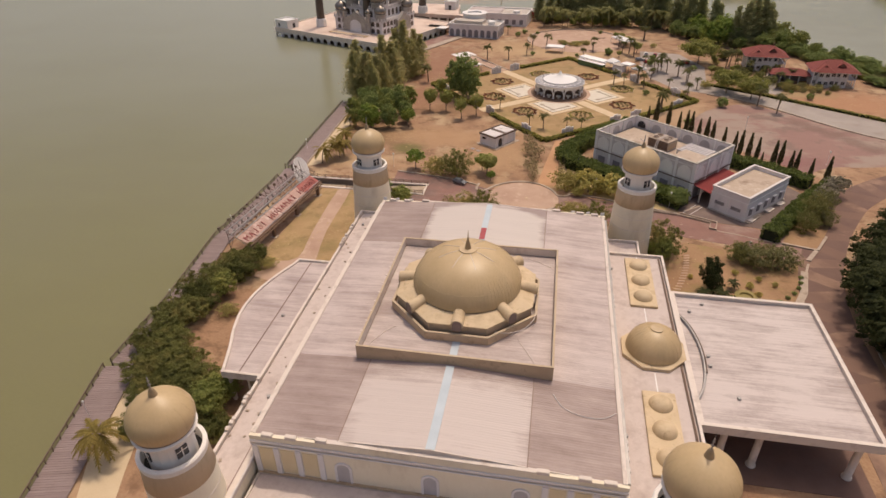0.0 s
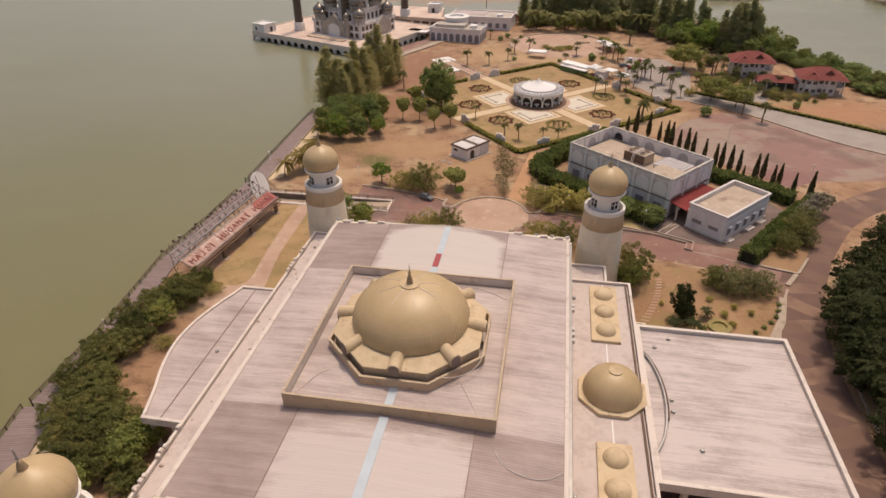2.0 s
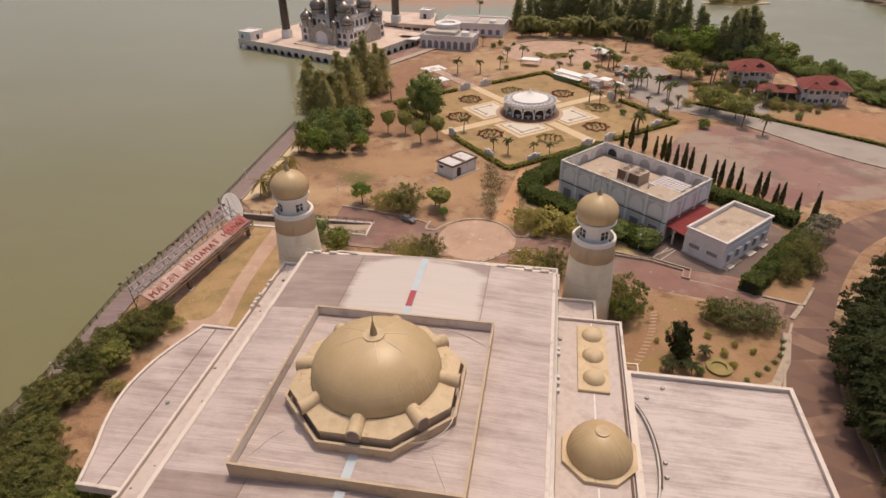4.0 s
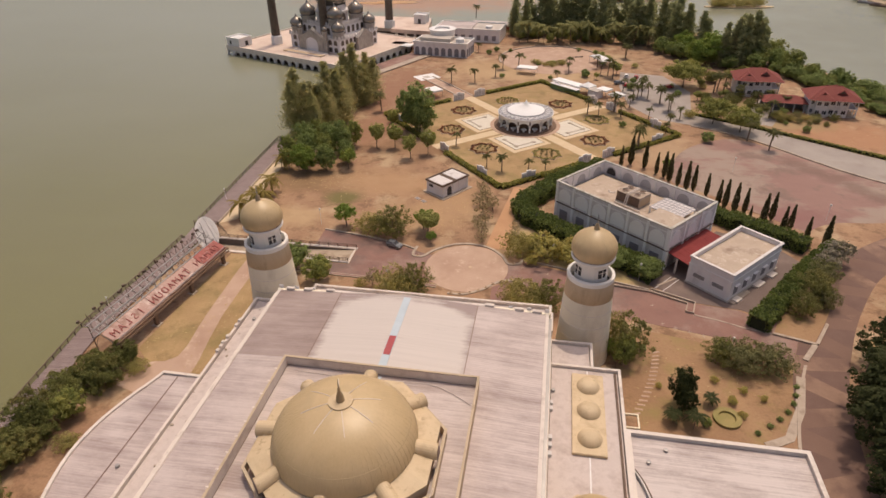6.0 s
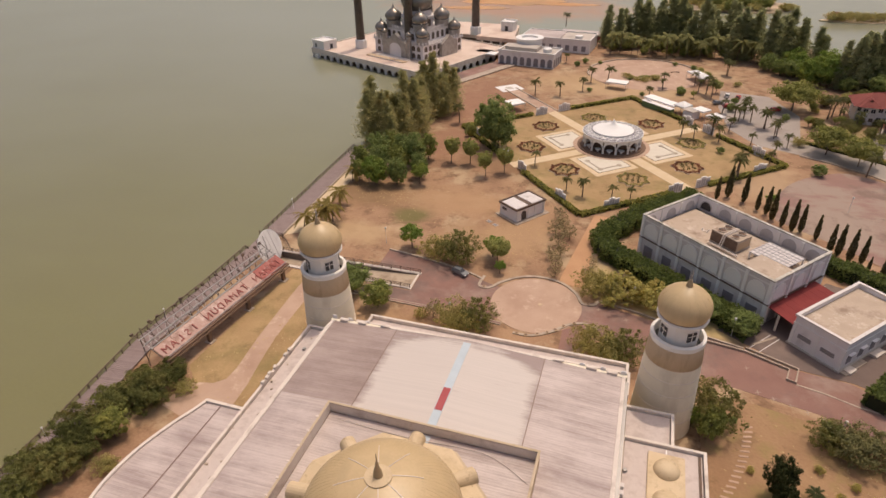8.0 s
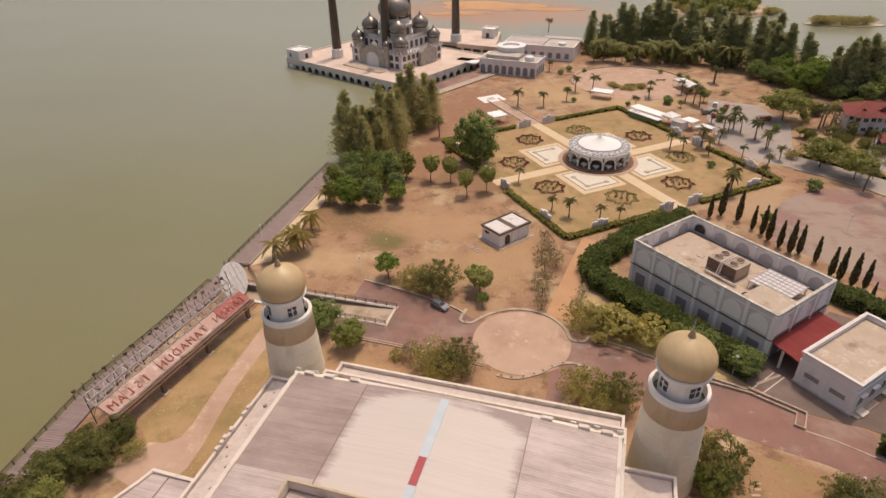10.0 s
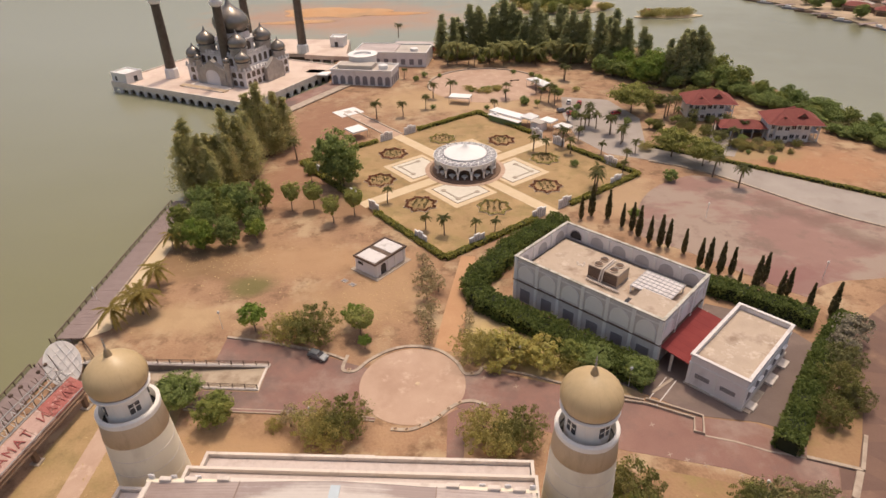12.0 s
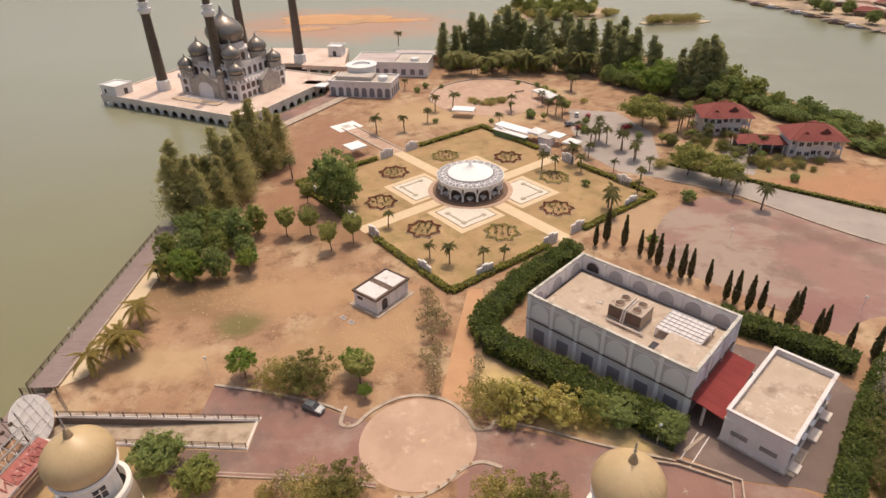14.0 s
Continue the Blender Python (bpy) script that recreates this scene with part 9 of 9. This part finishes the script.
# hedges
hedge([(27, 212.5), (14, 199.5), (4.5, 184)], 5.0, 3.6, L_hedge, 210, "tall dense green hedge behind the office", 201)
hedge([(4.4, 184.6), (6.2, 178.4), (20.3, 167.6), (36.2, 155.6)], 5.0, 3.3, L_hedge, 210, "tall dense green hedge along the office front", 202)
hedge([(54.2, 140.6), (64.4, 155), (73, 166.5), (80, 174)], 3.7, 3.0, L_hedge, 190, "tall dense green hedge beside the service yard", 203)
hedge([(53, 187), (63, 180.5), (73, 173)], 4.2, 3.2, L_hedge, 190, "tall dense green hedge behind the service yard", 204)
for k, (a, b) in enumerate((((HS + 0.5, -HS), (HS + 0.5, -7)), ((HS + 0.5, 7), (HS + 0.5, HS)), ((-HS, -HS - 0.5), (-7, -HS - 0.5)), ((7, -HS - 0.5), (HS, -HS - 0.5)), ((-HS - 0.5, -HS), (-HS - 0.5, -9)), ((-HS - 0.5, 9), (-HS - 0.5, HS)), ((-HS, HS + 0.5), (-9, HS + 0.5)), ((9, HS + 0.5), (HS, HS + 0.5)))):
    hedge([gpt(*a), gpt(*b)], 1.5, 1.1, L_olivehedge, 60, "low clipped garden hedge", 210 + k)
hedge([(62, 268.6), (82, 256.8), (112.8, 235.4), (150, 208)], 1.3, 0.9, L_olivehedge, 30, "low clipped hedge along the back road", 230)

# yard markings
mark = bmesh.new()
for (xa, ya), (xb, yb) in (((36.6, 150.2), (41.6, 156.4)), ((35.2, 151.2), (40.0, 157.2))):
    d = Vector((yb - ya, xa - xb)).normalized() * 0.09
    prism([(xa + d.x, ya + d.y), (xb + d.x, yb + d.y), (xb - d.x, yb - d.y), (xa - d.x, ya - d.y)], 0.03, 0.048, mark)
struct("yard_marking", mark, M_trimw, "worn white painted yard lines")

# more planting round the car park and the houses
for x, y, s in ((24, 264, 1.3), (34, 268, 1.5), (42, 282, 1.5), (46, 288, 1.4), (52, 279, 1.5), (55, 272, 1.3), (34, 315, 1.6), (36, 311, 1.4), (44, 347, 1.4), (17, 321, 1.3), (75, 296, 1.7), (80, 301, 1.4), (77, 299, 1.6), (89, 268, 1.4), (36, 262, 1.2), (28, 262, 1.1), (31, 317, 1.2)):
    plant(T_palm[rt.randrange(2)], x, y, s, rt.uniform(0, 360))
for x, y, s, tp in ((24, 313, 1.3, 0), (42, 296, 1.2, 0), (32, 340, 0.8, 1), (35, 336, 0.7, 1), (93, 262, 0.6, 0), (98, 255, 1.0, 0), (90, 268, 0.4, 1), (86, 271, 0.5, 1), (101, 267, 0.55, 2), (104, 266, 0.5, 2), (83, 289, 0.5, 1), (96, 266, 0.5, 2), (78, 290, 0.6, 1), (29, 309, 0.55, 1), (47, 330, 0.5, 2), (66, 325, 0.7, 2), (38, 318, 0.9, 1)):
    plant((T_bush, T_lone, T_olive[0])[tp], x, y, s, rt.uniform(0, 360))

for x, y, s in ((92, 264.5, 0.35), (95, 266.5, 0.4), (98, 264, 0.35), (101, 262.5, 0.3), (88.5, 278, 0.4), (86, 283, 0.45), (82.5, 286.5, 0.4), (78, 286, 0.45), (104, 264.5, 0.35), (90.5, 269.5, 0.4), (106.5, 262, 0.3)):
    plant(T_scrub[rt.randrange(2)], x, y, s, rt.uniform(0, 360), s * 1.1)

# thin dry grass and weeds on the open ground
L_tuft = leafmat("dry_tuft", (0.42, 0.29, 0.15), (0.60, 0.44, 0.24), (0.46, 0.36, 0.17))
OPEN = [[(-70, 167), (-46, 168), (-30, 166), (-8, 163), (-3, 164), (-2, 200), (-14, 212), (-40, 232), (-56, 250), (-72, 222)],
        [(-60, 262), (-42, 252), (-32, 280), (-15, 300), (-4, 310), (-18, 330), (-48, 332), (-56, 300)],
        [(-66, 108), (-64, 150), (-47, 150), (-45, 128), (-45, 106)],
        [(27, 107), (49, 109), (56, 122), (44, 133), (32, 135)],
        [(-44, 134), (-44, 146), (-22, 145.5), (-16, 143), (-16, 134)],
        [(2, 145), (14, 142), (30, 138), (26, 132), (2, 133)],
        [(6, 161), (30, 155), (33, 156), (18, 166.5), (6, 176), (3, 170)],
        [(92, 254), (112, 240), (135, 240), (118, 262), (94, 262)],
        [(40, 225), (36, 219), (46, 209), (50, 226), (58, 240), (60, 252), (44, 244)]]
gt = np.random.default_rng(77)
spots = []
for poly in OPEN:
    P = np.array(poly)
    lo, hi = P.min(0), P.max(0)
    k = int((hi - lo).prod() * 0.17)
    heart = lo + gt.random((max(3, k // 25), 2)) * (hi - lo)
    q = heart[gt.integers(0, len(heart), k)] + gt.normal(size=(k, 2)) * gt.uniform(1.5, 8.0, (k, 1))
    inside = np.zeros(k, bool)
    for (xa, ya), (xb, yb) in zip(poly, poly[1:] + poly[:1]):
        if ya != yb:
            inside ^= ((ya > q[:, 1]) != (yb > q[:, 1])) & (q[:, 0] < (xb - xa) * (q[:, 1] - ya) / (yb - ya) + xa)
    q = q[inside]
    for _ in range(3):
        spots.append(np.column_stack([q + gt.normal(size=q.shape) * 0.12, gt.uniform(0.03, 0.06, len(q))]))
spots = np.concatenate(spots)
tagged(new("dry_grass", leaf_mesh("dry_grass", spots, 0.14, L_tuft, gt, 0.4, out=np.tile([0.0, 0.0, 2.2], (len(spots), 1)))), "thin dry grass tufts on bare earth", "grass", kind="stuff")
